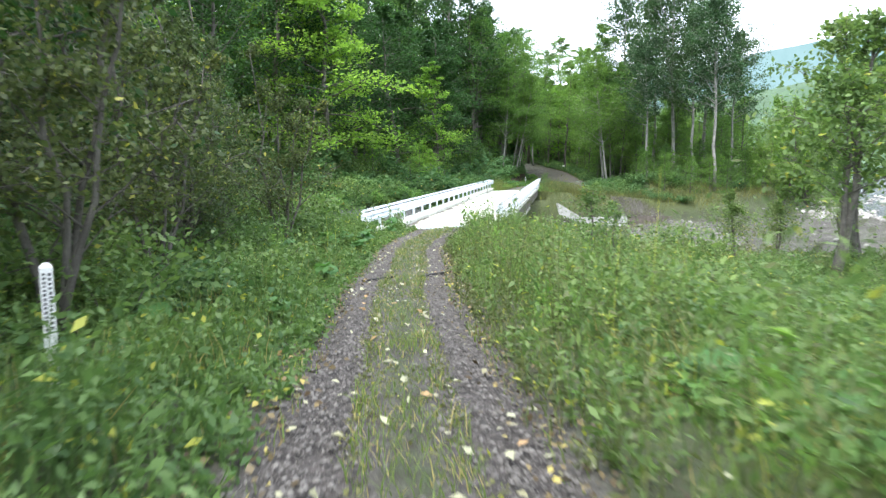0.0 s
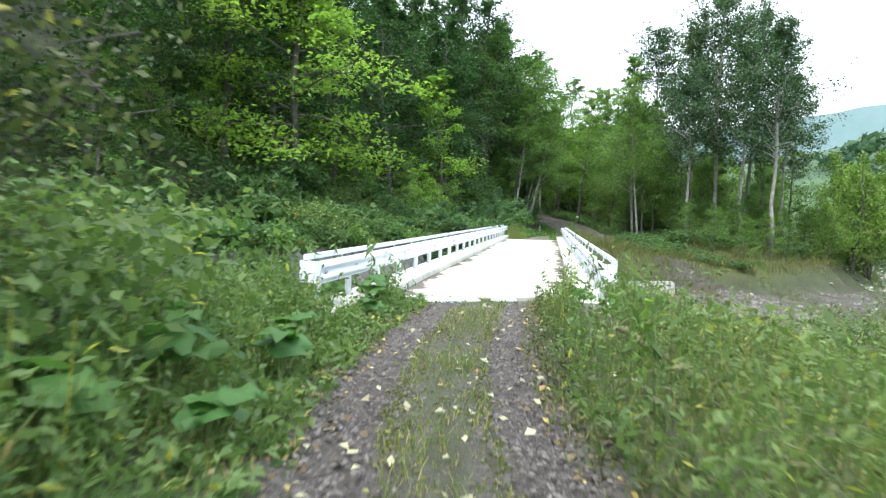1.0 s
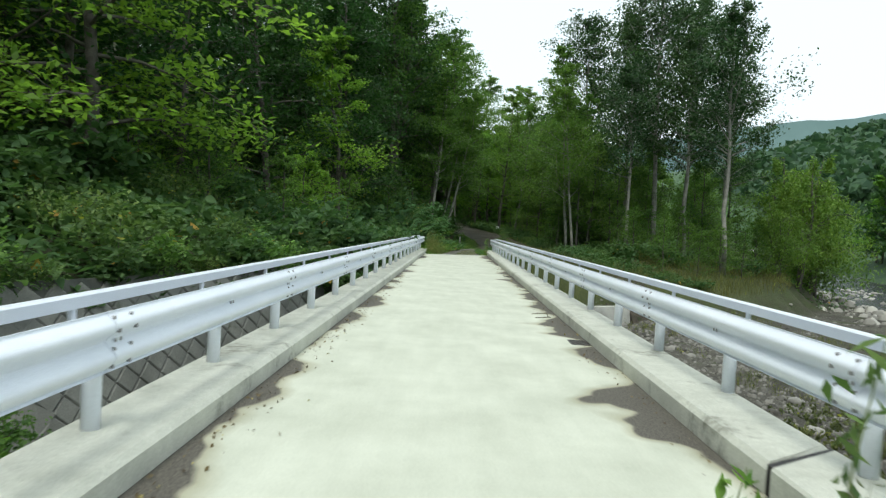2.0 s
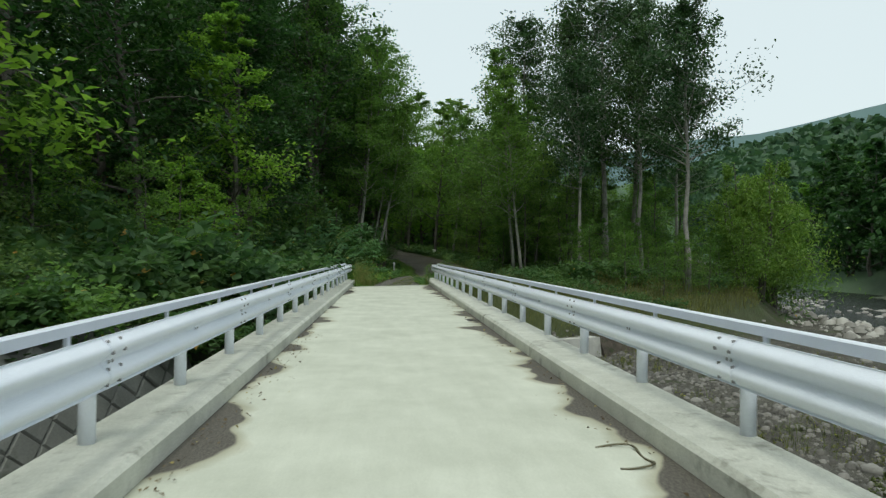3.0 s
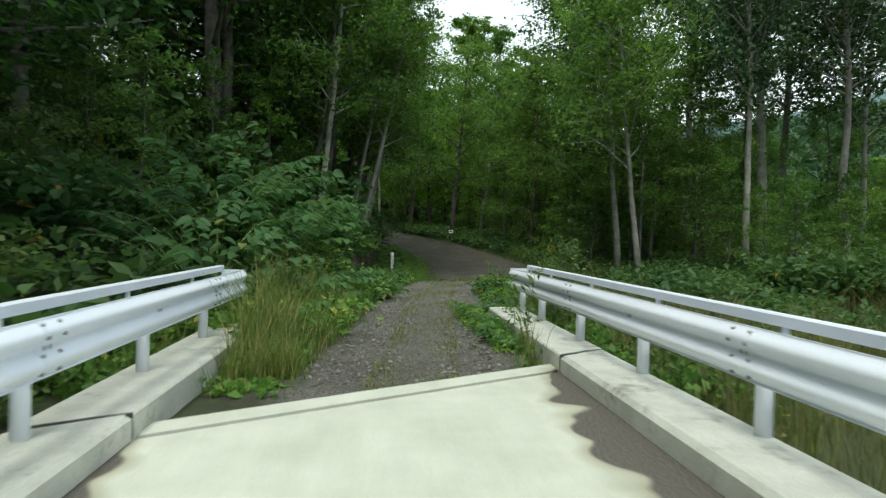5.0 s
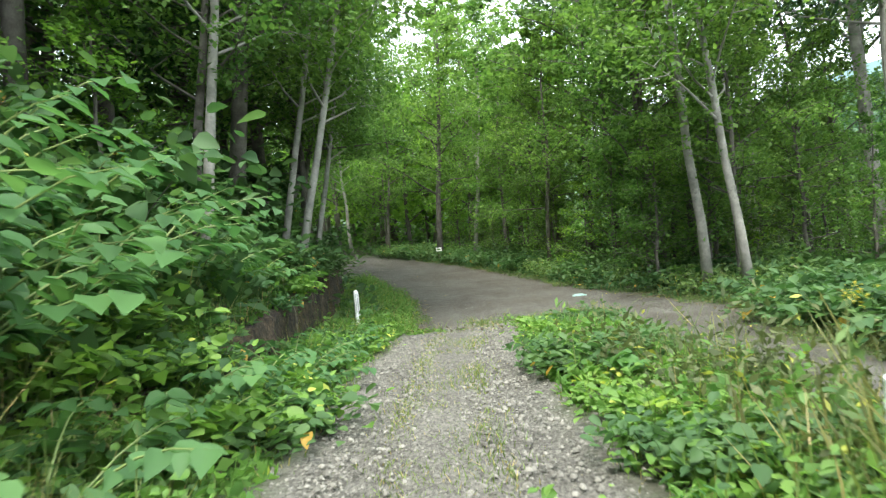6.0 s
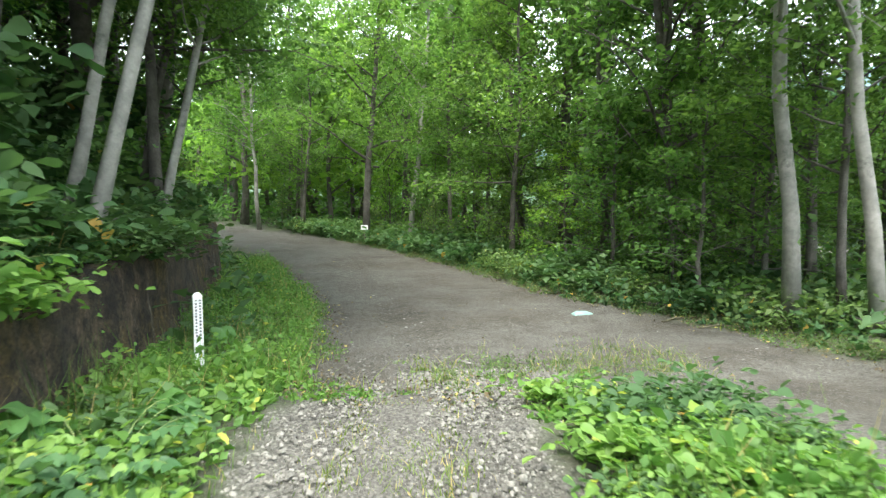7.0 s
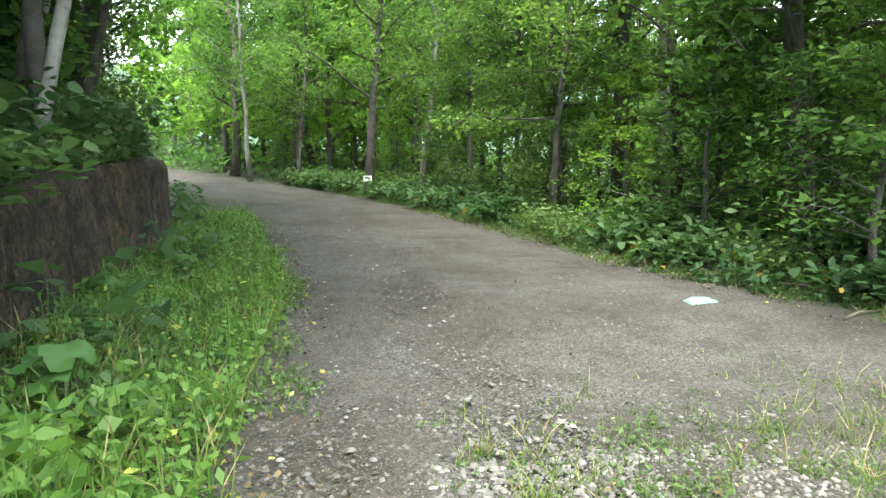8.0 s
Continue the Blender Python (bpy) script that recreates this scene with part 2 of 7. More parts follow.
def ground_material():
    """One soil for the whole sheet: attributes say where gravel, dirt road, stream bed and far woods lie."""
    m, nt, bsdf, pos = base_of("ground_soil")

    def attr(n):
        a = nt.nodes.new("ShaderNodeAttribute")
        a.attribute_name = n
        return a.outputs["Fac"]

    n1, n2, n3 = noise_of(nt, 0.6, 5, 0.6, pos), noise_of(nt, 9, 5, 0.7, pos), noise_of(nt, 55, 3, 0.6, pos)
    vor = nt.nodes.new("ShaderNodeTexVoronoi")
    vor.inputs["Scale"].default_value = 42
    nt.links.new(pos, vor.inputs["Vector"])
    soil = mix_nodes(nt, "MIX", ramp_of(nt, n1, 0.35, 0.65), (0.035, 0.03, 0.02), (0.055, 0.07, 0.025))
    soil = mix_nodes(nt, "MIX", ramp_of(nt, n2, 0.45, 0.65), soil, (0.045, 0.075, 0.022))
    grav = mix_nodes(nt, "MIX", ramp_of(nt, vor.outputs["Color"], 0.2, 0.8), (0.07, 0.068, 0.058), (0.19, 0.185, 0.162))
    grav = mix_nodes(nt, "MULTIPLY", 0.7, grav, mix_nodes(nt, "MIX", ramp_of(nt, n1, 0.3, 0.7), (0.6, 0.57, 0.53), (1.1, 1.08, 1.05)))
    mud = mix_nodes(nt, "MIX", ramp_of(nt, n2, 0.38, 0.66), (0.022, 0.018, 0.016), (0.092, 0.08, 0.072))
    mud = mix_nodes(nt, "MIX", ramp_of(nt, n3, 0.58, 0.66), mud, (0.24, 0.225, 0.2))
    n4, n5 = noise_of(nt, 0.42, 4, 0.6, pos), noise_of(nt, 1.7, 5, 0.7, pos)
    dirt = mix_nodes(nt, "MIX", ramp_of(nt, n2, 0.3, 0.7), (0.032, 0.028, 0.019), (0.068, 0.06, 0.042))
    dirt = mix_nodes(nt, "MULTIPLY", 0.7, dirt, mix_nodes(nt, "MIX", ramp_of(nt, n5, 0.36, 0.62), (0.6, 0.57, 0.52), (1.25, 1.24, 1.2)))
    speck = nt.nodes.new("ShaderNodeTexVoronoi")
    speck.inputs["Scale"].default_value = 62
    nt.links.new(pos, speck.inputs["Vector"])
    chips = mix_nodes(nt, "MIX", ramp_of(nt, speck.outputs["Color"], 0.15, 0.85), (0.032, 0.03, 0.024), (0.165, 0.16, 0.134))
    dirt = mix_nodes(nt, "MIX", ramp_of(nt, n3, 0.6, 0.66), dirt, (0.22, 0.212, 0.19))
    stony = mix_nodes(nt, "MULTIPLY", 1.0, ramp_of(nt, n4, 0.36, 0.56), ramp_of(nt, n5, 0.36, 0.6, 0.3, 0.9))
    dirt = mix_nodes(nt, "MIX", stony, dirt, chips)
    bed = mix_nodes(nt, "MIX", ramp_of(nt, vor.outputs["Color"], 0.1, 0.9), (0.038, 0.037, 0.03), (0.14, 0.136, 0.117))
    bed = mix_nodes(nt, "MULTIPLY", 0.8, bed, mix_nodes(nt, "MIX", ramp_of(nt, n1, 0.35, 0.65), (0.5, 0.48, 0.45), (1.1, 1.08, 1.0)))
    wood = mix_nodes(nt, "MIX", ramp_of(nt, noise_of(nt, 0.05, 6, 0.7, pos), 0.35, 0.65), (0.03, 0.065, 0.03), (0.06, 0.115, 0.045))
    sage = mix_nodes(nt, "MIX", ramp_of(nt, n2, 0.3, 0.7), (0.05, 0.07, 0.02), (0.11, 0.125, 0.045))
    col = mix_nodes(nt, "MIX", attr("meadow"), soil, sage)
    col = mix_nodes(nt, "MIX", attr("gravel"), col, grav)
    col = mix_nodes(nt, "MIX", attr("mud"), col, mud)
    col = mix_nodes(nt, "MIX", attr("dirt"), col, dirt)
    col = mix_nodes(nt, "MIX", attr("bed"), col, bed)
    col = mix_nodes(nt, "MIX", attr("wood"), col, wood)
    nt.links.new(col, bsdf.inputs["Base Color"])
    bsdf.inputs["Roughness"].default_value = 0.95
    bump_of(nt, bsdf, mix_nodes(nt, "ADD", 1.0, n2, n3), 0.85, 0.05)
    return m


M_GROUND = ground_material()


def water_material():
    m, nt, bsdf, pos = base_of("river_water")
    n = noise_of(nt, 2.2, 4, 0.6, pos)
    bsdf.inputs["Base Color"].default_value = (0.014, 0.018, 0.014, 1)
    bsdf.inputs["Specular IOR Level"].default_value = 0.3
    bsdf.inputs["Roughness"].default_value = 0.2
    bump_of(nt, bsdf, n, 1.0, 0.25)
    return m


M_WATER = water_material()


# ---- mesh helpers ----
def mesh_of(name, verts, faces, material, smooth=False):
    me = bpy.data.meshes.new(name)
    me.from_pydata([tuple(v) for v in verts], [], faces)
    me.materials.append(material)
    if smooth:
        me.polygons.foreach_set("use_smooth", [True] * len(me.polygons))
    me.update()
    return me


def quad_mesh(name, V, material, split=None):
    """A mesh of loose leaves with k corners each, from an array of shape (n, k, 3)."""
    n, k = V.shape[:2]
    me = bpy.data.meshes.new(name)
    me.vertices.add(k * n)
    me.vertices.foreach_set("co", np.ascontiguousarray(V, dtype=np.float32).ravel())
    F = np.arange(n)[:, None, None] * k + np.array(split or [list(range(k))])[None]
    me.loops.add(F.size)
    me.loops.foreach_set("vertex_index", F.astype(np.int32).ravel())
    me.polygons.add(F.shape[0] * F.shape[1])
    me.polygons.foreach_set("loop_start", np.arange(0, F.size, F.shape[2], dtype=np.int32))
    me.materials.append(material)
    me.update(calc_edges=True)
    return me


def part(name, me, parent, label=""):
    ob = new(name, me)
    ob.parent = parent
    if label:
        ob["label"] = label
    return ob


class Shape:
    """Collects vertices and faces of one part."""

    def __init__(self):
        self.v, self.f = [], []

    def add(self, verts, faces):
        k = len(self.v)
        self.v += [tuple(p) for p in verts]
        self.f += [tuple(i + k for i in f) for f in faces]
        return self

    def box(self, x0, y0, z0, x1, y1, z1, cut=0.0, m=None):
        c = cut
        lo = [(x0, y0, z0), (x1, y0, z0), (x1, y1, z0), (x0, y1, z0)]
        mid = [(x0, y0, z1 - c), (x1, y0, z1 - c), (x1, y1, z1 - c), (x0, y1, z1 - c)]
        top = [(x0 + c, y0 + c, z1), (x1 - c, y0 + c, z1), (x1 - c, y1 - c, z1), (x0 + c, y1 - c, z1)]
        f = [(3, 2, 1, 0)] + [(i, (i + 1) % 4, 4 + (i + 1) % 4, 4 + i) for i in range(4)]
        v = lo + mid
        if c:
            v += top
            f += [(4 + i, 4 + (i + 1) % 4, 8 + (i + 1) % 4, 8 + i) for i in range(4)] + [(8, 9, 10, 11)]
        else:
            f += [(4, 5, 6, 7)]
        if m is not None:
            v = [m @ Vector(p) for p in v]
        return self.add(v, f)

    def tube(self, pts, radii, seg=8, closed=True):
        pts = [Vector(p) for p in pts]
        rings = []
        for i, p in enumerate(pts):
            d = (pts[min(i + 1, len(pts) - 1)] - pts[max(i - 1, 0)]).normalized()
            a = d.orthogonal().normalized() if abs(d.z) < 0.9 else Vector((1, 0, 0)).cross(d).normalized()
            b = d.cross(a)
            rings += [p + (a * math.cos(6.28319 * k / seg) + b * math.sin(6.28319 * k / seg)) * radii[i] for k in range(seg)]
        f = [(i * seg + k, i * seg + (k + 1) % seg, (i + 1) * seg + (k + 1) % seg, (i + 1) * seg + k) for i in range(len(pts) - 1) for k in range(seg)]
        if closed:
            f += [tuple(range(seg - 1, -1, -1)), tuple((len(pts) - 1) * seg + k for k in range(seg))]
        return self.add(rings, f)

    def sweep(self, section, ends):
        """A closed section (points x, z) drawn along y through the stations ends: (y, dx, dz)."""
        n = len(section)
        v = [(x + dx, y, z + dz) for y, dx, dz in ends for x, z in section]
        f = [(i * n + k, i * n + (k + 1) % n, (i + 1) * n + (k + 1) % n, (i + 1) * n + k) for i in range(len(ends) - 1) for k in range(n)]
        f += [tuple(range(n - 1, -1, -1)), tuple((len(ends) - 1) * n + k for k in range(n))]
        return self.add(v, f)

    def mesh(self, name, material, smooth=False):
        return mesh_of(name, self.v, self.f, material, smooth)


# ---- plan of the land ----
XC = -0.08                 # bridge axis
HALF_IN, HALF_OUT = 1.80, 2.40
SKEW = 0.66                # the joints run askew
NEAR_J, FAR_J = -9.1, 25.8
TRACK_Y = [-60, -37, -34, -30.6, -25.5, -22.4, -18.6, -15.4, -11, -8, 26, 30, 34, 37, 40.5, 44]
TRACK_X = [11.2, 4.85, 4.0, 3.1, 1.8, 1.25, 0.42, 0.06, -0.03, -0.05, 0.05, 0.45, 0.8, 1.15, 1.7, 2.4]
ROAD = [(15.0, 30.6), (10.5, 31.4), (7.6, 32.9), (6.0, 35.4), (5.65, 38.2), (5.85, 41.2), (5.95, 43.6), (5.5, 45.6), (4.4, 49), (3.95, 53), (3.5, 58), (2.4, 65), (0.6, 71), (-2.4, 78), (-8, 88), (-16, 98)]
ROAD_W = 2.85
ROAD_HALF = [1.3, 1.3, 1.3, 1.3, 1.35, 1.6, 2.3, 2.85, 2.85, 2.85, 2.85, 2.85, 2.85, 2.85, 2.85, 2.85]     # half width at each point
FB_X, FB_Y = [-60, -25, -12, -8, -5, -2, 3, 6.5, 11, 18, 26, 31, 36, 60, 90], [-75, -26, -5, 0, 8, 18, 25.4, 29.2, 31.9, 35.2, 41.5, 50, 62, 130, 400]
NB_X, NB_Y = [-60, -25, -12, -5, 0, 3, 6, 10, 16, 24, 60], [-110, -40, -18, -10.5, -9.5, -7.5, -4.5, 1, 4, 0, -90]


def track_x(y):
    return np.interp(y, TRACK_Y, TRACK_X)


def road_dist(x, y):
    best = np.full(np.shape(x), 1e9)
    for (ax, ay), (bx, by), wa, wb in zip(ROAD[:-1], ROAD[1:], ROAD_HALF[:-1], ROAD_HALF[1:]):
        dx, dy = bx - ax, by - ay
        t = np.clip(((x - ax) * dx + (y - ay) * dy) / (dx * dx + dy * dy), 0, 1)
        best = np.minimum(best, np.hypot(x - ax - t * dx, y - ay - t * dy) + ROAD_W - wa - t * (wb - wa))
    # apron where the gravel track joins
    t = np.clip((y - 44.9) / 5.0, 0, 1)
    return np.minimum(best, np.hypot(x - 2.75 - 0.35 * t, y - 44.9 - 5.0 * t) + ROAD_W - 1.6)


def step(v, lo, hi):
    t = np.clip((v - lo) / (hi - lo), 0, 1)
    return t * t * (3 - 2 * t)


def wave(x, y, s):
    return np.sin(x * s * 1.0 + 1.3) * np.cos(y * s * 0.83 + 0.4) + 0.6 * np.sin((x * 0.7 - y) * s * 1.9) + 0.4 * np.cos((x + y * 0.6) * s * 3.1 + 2.0)


def wall_x(y):
    return np.interp(y, [33, 35.5, 38, 41, 44.2, 46.6, 49, 51.5, 55, 56.5, 60, 80], [-2.6, -1.75, -1.2, -0.92, -0.72, -0.58, -0.52, -0.5, -0.5, -1.0, -2.6, -9])


def land(x, y):
    """Height of the ground."""
    x, y = np.asarray(x, float), np.asarray(y, float)
    tx = track_x(y)
    # near side
    near = np.interp(y, [-60, -37, -29.9, -23.5, -17, -9], [2.3, 1.09, 0.55, 0.26, 0.08, -0.02])
    dr, dl = np.clip(x - tx - 2.2, 0, None), np.clip(tx - 3.0 - x, 0, None)
    near = near - np.minimum(0.26 * dr, 3.4 + near * 0.8) + 0.22 * np.minimum(dl, 3) * step(-y, 16, 22) + 0.45 * np.clip(dl - 4, 0, 60) * step(-y, 14, 24)
    near = near + 0.05 * wave(x, y, 0.9) * step(np.abs(x - tx), 1.0, 2.5)
    # far side
    d = np.clip(y - 46, 0, 90)
    far = -0.06 + 0.045 * d + 0.0005 * d * d - 0.05 * step(y, 36, 44) * step(-y, -50, -44)
    far = far - np.minimum(0.13 * np.clip(x - tx - 2.5, 0, None), 1.6) * step(-y, -44, -34)
    far = far - np.minimum(0.1 * np.clip(x - 14, 0, None), 2.0)
    wl = np.where(y > 35.5, wall_x(y), np.interp(y, [-60, 20, 28, 33, 35.5], [-3.5, -3.5, -3.2, -2.6, -1.75]))
    up = np.clip(wl - x, 0, None)
    behind = np.interp(y, [35.5, 38, 41, 44.2, 46.6, 50, 55], [0.25, 0.52, 0.82, 1.1, 1.22, 1.28, 1.42]) * step(y, 34.5, 36.5) * step(-y, -66, -56) * step(up, 0.0, 0.12)
    rise = np.minimum(up, 0.85 * np.clip(y - np.interp(x, FB_X, FB_Y), 0, None) + 0.5)
    far = far - 2.6 * (1 - np.exp(-rise / 5)) * step(-y, -34, -22)
    far = far + behind + 0.5 * np.minimum(rise, 46) + 0.3 * np.clip(rise - 46, 0, 60) + 0.16 * wave(x, y, 0.35) * step(rise, 1, 6)
    far = far + 0.04 * wave(x, y, 1.1) * step(road_dist(x, y), ROAD_W - 0.4, ROAD_W + 1.0) * step(np.abs(x - tx), 1.2, 2.4)
    # the stream between them, and the river plain
    fb, nb = np.interp(x, FB_X, FB_Y), np.interp(x, NB_X, NB_Y)
    mid = step(y - nb, 0, 1) * 1.0
    z = np.where(y - nb < (fb - nb) * 0.5, near, far)
    inside = np.minimum(y - nb, fb - y)
    bed = -3.75 + 0.13 * wave(x, y, 0.45) + 0.03 * np.clip(-x - 6, 0, 40)
    z = z + (bed - z) * step(inside, -0.3, 2.6)
    # river channel far to the side, and the hills beyond it
    r = x - np.interp(y, [-400, -40, 0, 50, 130, 400], [60, 34, 30, 36, 60, 160])
    z = z - 0.75 * step(r, 0, 5) * step(-r, -32, -26) * step(x, 20, 26)
    z = z + step(r, 28, 36) * (4.5 - 0.2 * np.minimum(z, 0)) + 0.165 * np.clip(r - 42, 0, 300) * step(r, 34, 60)
    z = z + 0.1 * np.clip(r - 300, 0, 900) + 16 * wave(x, y, 0.006) * step(np.hypot(x, y), 140, 420)
    z = z + 0.12 * np.clip(y - 200, 0, 500)
    return z


def ground_at(x, y):
    return float(land(np.array([x]), np.array([y]))[0])


def graded(lo, hi, step_in, reach, grow=1.16):
    mid = list(np.arange(lo, hi + 1e-6, step_in))
    out, s, p = [], step_in, hi
    while p < hi + reach:
        s *= grow
        p += s
        out.append(p)
    back, s, p = [], step_in, lo
    while p > lo - reach:
        s *= grow
        p -= s
        back.append(p)
    return np.array(back[::-1] + mid + out)


def build_ground():
    xs, ys = graded(-9.0, 13.0, 0.22, 2400), graded(-42.0, 64.0, 0.25, 2400)
    X, Y = np.meshgrid(xs, ys)
    Z = land(X, Y)
    tx = track_x(Y)
    on_near, on_far = step(-Y, 8.0, 8.4), step(Y, 25.0, 25.6)
    rut = np.minimum(np.abs(X - tx - 0.66), np.abs(X - tx + 0.66))
    lumps = np.array([[noise.noise((x * 2.1, y * 2.1, 3.0)) for x in xs] for y in ys])
    fine = np.array([[noise.noise((x * 0.55, y * 0.55, 9.0)) for x in xs] for y in ys])
    narrow = np.where(Y < 5, 0.24, 0.0)
    in_track = 1 - step(np.abs(X - tx) + 0.25 * lumps + narrow, 1.15, 1.55)
    Z = Z - 0.05 * (1 - step(rut, 0.15, 0.5)) * in_track * np.maximum(on_near, on_far) + 0.02 * lumps * (np.hypot(X, Y) < 120)
    under = (np.abs(X - XC) < 3.2) & (Y > NEAR_J + SKEW * (X - XC) + 0.35) & (Y < FAR_J + SKEW * (X - XC) - 0.35)
    Z = np.where(under, np.minimum(Z, -0.95), Z)
    rd = road_dist(X, Y) + 0.5 * lumps * 0.6 + 0.3 * fine
    dirt = (1 - step(rd, ROAD_W - 0.25, ROAD_W + 0.2)) * step(Y, 18, 24)
    mud = in_track * on_near * (1 - step(rut + 0.16 * lumps, 0.38, 0.62)) * step(-Y, 9, 12) * (0.8 + 0.2 * step(-Y, 26, 31))
    gravel = np.maximum(in_track * on_near * (1 - step(rut + 0.16 * lumps, 0.36, 0.6)), in_track * on_far * (1 - step(np.abs(X - tx) + 0.35 * lumps, 1.0, 1.45)) * step(-Y, -46, -43.5))
    fb, nb = np.interp(X, FB_X, FB_Y), np.interp(X, NB_X, NB_Y)
    bed = step(np.minimum(Y - nb, fb - Y), 1.6, 2.8)
    bed = bed * (1 - step(fine + 0.4 * step(X, 4, 14) * step(-Y, -8, 6), 0.3, 0.5))
    far_wood = step(np.hypot(X - 5, Y), 90, 140)
    meadow = np.clip(step(X - tx, 1.2, 3.0) * step(-X, -26, -18), 0, 1) * (1 - bed) * step(-Y, -46, -40) * step(Z, -3.0, -1.8)
    n, k = len(ys), len(xs)
    verts = np.stack([X, Y, Z], -1).reshape(-1, 3)
    idx = np.arange(n * k).reshape(n, k)
    Q = np.stack([idx[:-1, :-1], idx[:-1, 1:], idx[1:, 1:], idx[1:, :-1]], -1).reshape(-1, 4)
    me = bpy.data.meshes.new("ground")
    me.vertices.add(len(verts))
    me.vertices.foreach_set("co", verts.astype(np.float32).ravel())
    me.loops.add(Q.size)
    me.loops.foreach_set("vertex_index", Q.astype(np.int32).ravel())
    me.polygons.add(len(Q))
    me.polygons.foreach_set("loop_start", np.arange(0, Q.size, 4, dtype=np.int32))
    me.polygons.foreach_set("use_smooth", np.ones(len(Q), dtype=bool))
    me.materials.append(M_GROUND)
    me.update(calc_edges=True)
    for nm, a in (("gravel", gravel), ("mud", mud), ("dirt", dirt), ("bed", bed), ("wood", far_wood), ("meadow", meadow)):
        at = me.attributes.new(nm, "FLOAT", "POINT")
        at.data.foreach_set("value", a.astype(np.float32).ravel())
    tagged(new("ground", me), "valley ground with a rutted gravel track and stream bed", "ground", kind="structure")


build_ground()

# river water beyond the gravel bank
W = Shape()
wy = np.arange(-300, 420, 12.0)
wx = np.interp(wy, [-400, -40, 0, 50, 130, 400], [60, 34, 30, 36, 60, 160])
for i in range(len(wy) - 1):
    W.add([(wx[i] + 0.5, wy[i], -4.22), (wx[i] + 31, wy[i], -4.22), (wx[i + 1] + 31, wy[i + 1], -4.22), (wx[i + 1] + 0.5, wy[i + 1], -4.22)], [(0, 1, 2, 3)])
tagged(new("water", W.mesh("water", M_WATER)), "dark shallow river water over stones", "water", kind="structure")


# ridge at the end of the valley, pale with painted haze
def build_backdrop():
    """A far ridge all round, glowing plain blue-green in place of distance haze."""
    m = bpy.data.materials.new("ridge_haze_glow")
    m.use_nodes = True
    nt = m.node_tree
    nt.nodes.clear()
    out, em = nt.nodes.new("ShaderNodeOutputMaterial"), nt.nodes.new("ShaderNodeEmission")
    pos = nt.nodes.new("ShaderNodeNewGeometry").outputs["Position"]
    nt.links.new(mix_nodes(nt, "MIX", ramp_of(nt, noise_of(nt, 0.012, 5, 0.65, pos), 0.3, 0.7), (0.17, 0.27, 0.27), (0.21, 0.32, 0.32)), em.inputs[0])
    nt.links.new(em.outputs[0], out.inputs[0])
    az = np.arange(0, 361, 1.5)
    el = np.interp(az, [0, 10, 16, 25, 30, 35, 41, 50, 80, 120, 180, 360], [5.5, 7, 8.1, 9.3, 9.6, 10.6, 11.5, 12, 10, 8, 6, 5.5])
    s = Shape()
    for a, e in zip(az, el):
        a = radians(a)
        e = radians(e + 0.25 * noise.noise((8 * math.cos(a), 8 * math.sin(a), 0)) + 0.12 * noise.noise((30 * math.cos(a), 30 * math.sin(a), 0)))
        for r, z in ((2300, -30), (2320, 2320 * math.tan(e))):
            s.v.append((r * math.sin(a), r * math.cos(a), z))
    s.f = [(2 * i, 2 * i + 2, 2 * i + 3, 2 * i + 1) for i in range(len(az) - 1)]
    tagged(new("backdrop", s.mesh("backdrop", m)), "ridge at the end of the valley, haze painted as pale blue-green glow", "hills", kind="structure")


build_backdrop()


# ---- bridge ----
def skewed(y0, y1, x0, x1, z0, z1, name, material, cut=0.0):
    """A slab whose two ends follow the skew."""
    def yy(y, x):
        return y + SKEW * (x - XC)
    c = cut
    v = [(x0, yy(y0, x0), z0), (x1, yy(y0, x1), z0), (x1, yy(y1, x1), z0), (x0, yy(y1, x0), z0)]
    v += [(x0, yy(y0, x0), z1 - c), (x1, yy(y0, x1), z1 - c), (x1, yy(y1, x1), z1 - c), (x0, yy(y1, x0), z1 - c)]
    f = [(3, 2, 1, 0)] + [(i, (i + 1) % 4, 4 + (i + 1) % 4, 4 + i) for i in range(4)]
    if c:
        v += [(x0 + c, yy(y0, x0) + c, z1), (x1 - c, yy(y0, x1) + c, z1), (x1 - c, yy(y1, x1) - c, z1), (x0 + c, yy(y1, x0) - c, z1)]
        f += [(4 + i, 4 + (i + 1) % 4, 8 + (i + 1) % 4, 8 + i) for i in range(4)] + [(8, 9, 10, 11)]
    else:
        f += [(4, 5, 6, 7)]
    return mesh_of(name, v, f, material)


XL, XR = XC - HALF_OUT, XC + HALF_OUT
bridge = tagged(new("bridge_deck"), "pale concrete bridge deck with silt along the kerbs", "bridge", kind="structure")
part("deck_slab", skewed(NEAR_J, FAR_J, XL, XR, -0.55, 0.0, "deck_slab", M_DECK), bridge)
part("approach_slab", skewed(NEAR_J - 0.62, NEAR_J - 0.05, XL + 0.55, XR - 0.55, -0.5, 0.0, "approach_slab", M_DECK), bridge)
part("approach_slab", skewed(FAR_J + 0.05, FAR_J + 0.4, XL + 0.55, XR - 0.55, -0.5, 0.012, "approach_slab", M_DECK), bridge)
part("expansion_joint", skewed(NEAR_J - 0.05, NEAR_J, XL + 0.56, XR - 0.56, -0.4, -0.012, "expansion_joint", M_RUBBER), bridge)
part("expansion_joint", skewed(FAR_J, FAR_J + 0.05, XL + 0.56, XR - 0.56, -0.4, -0.012, "expansion_joint", M_RUBBER), bridge)
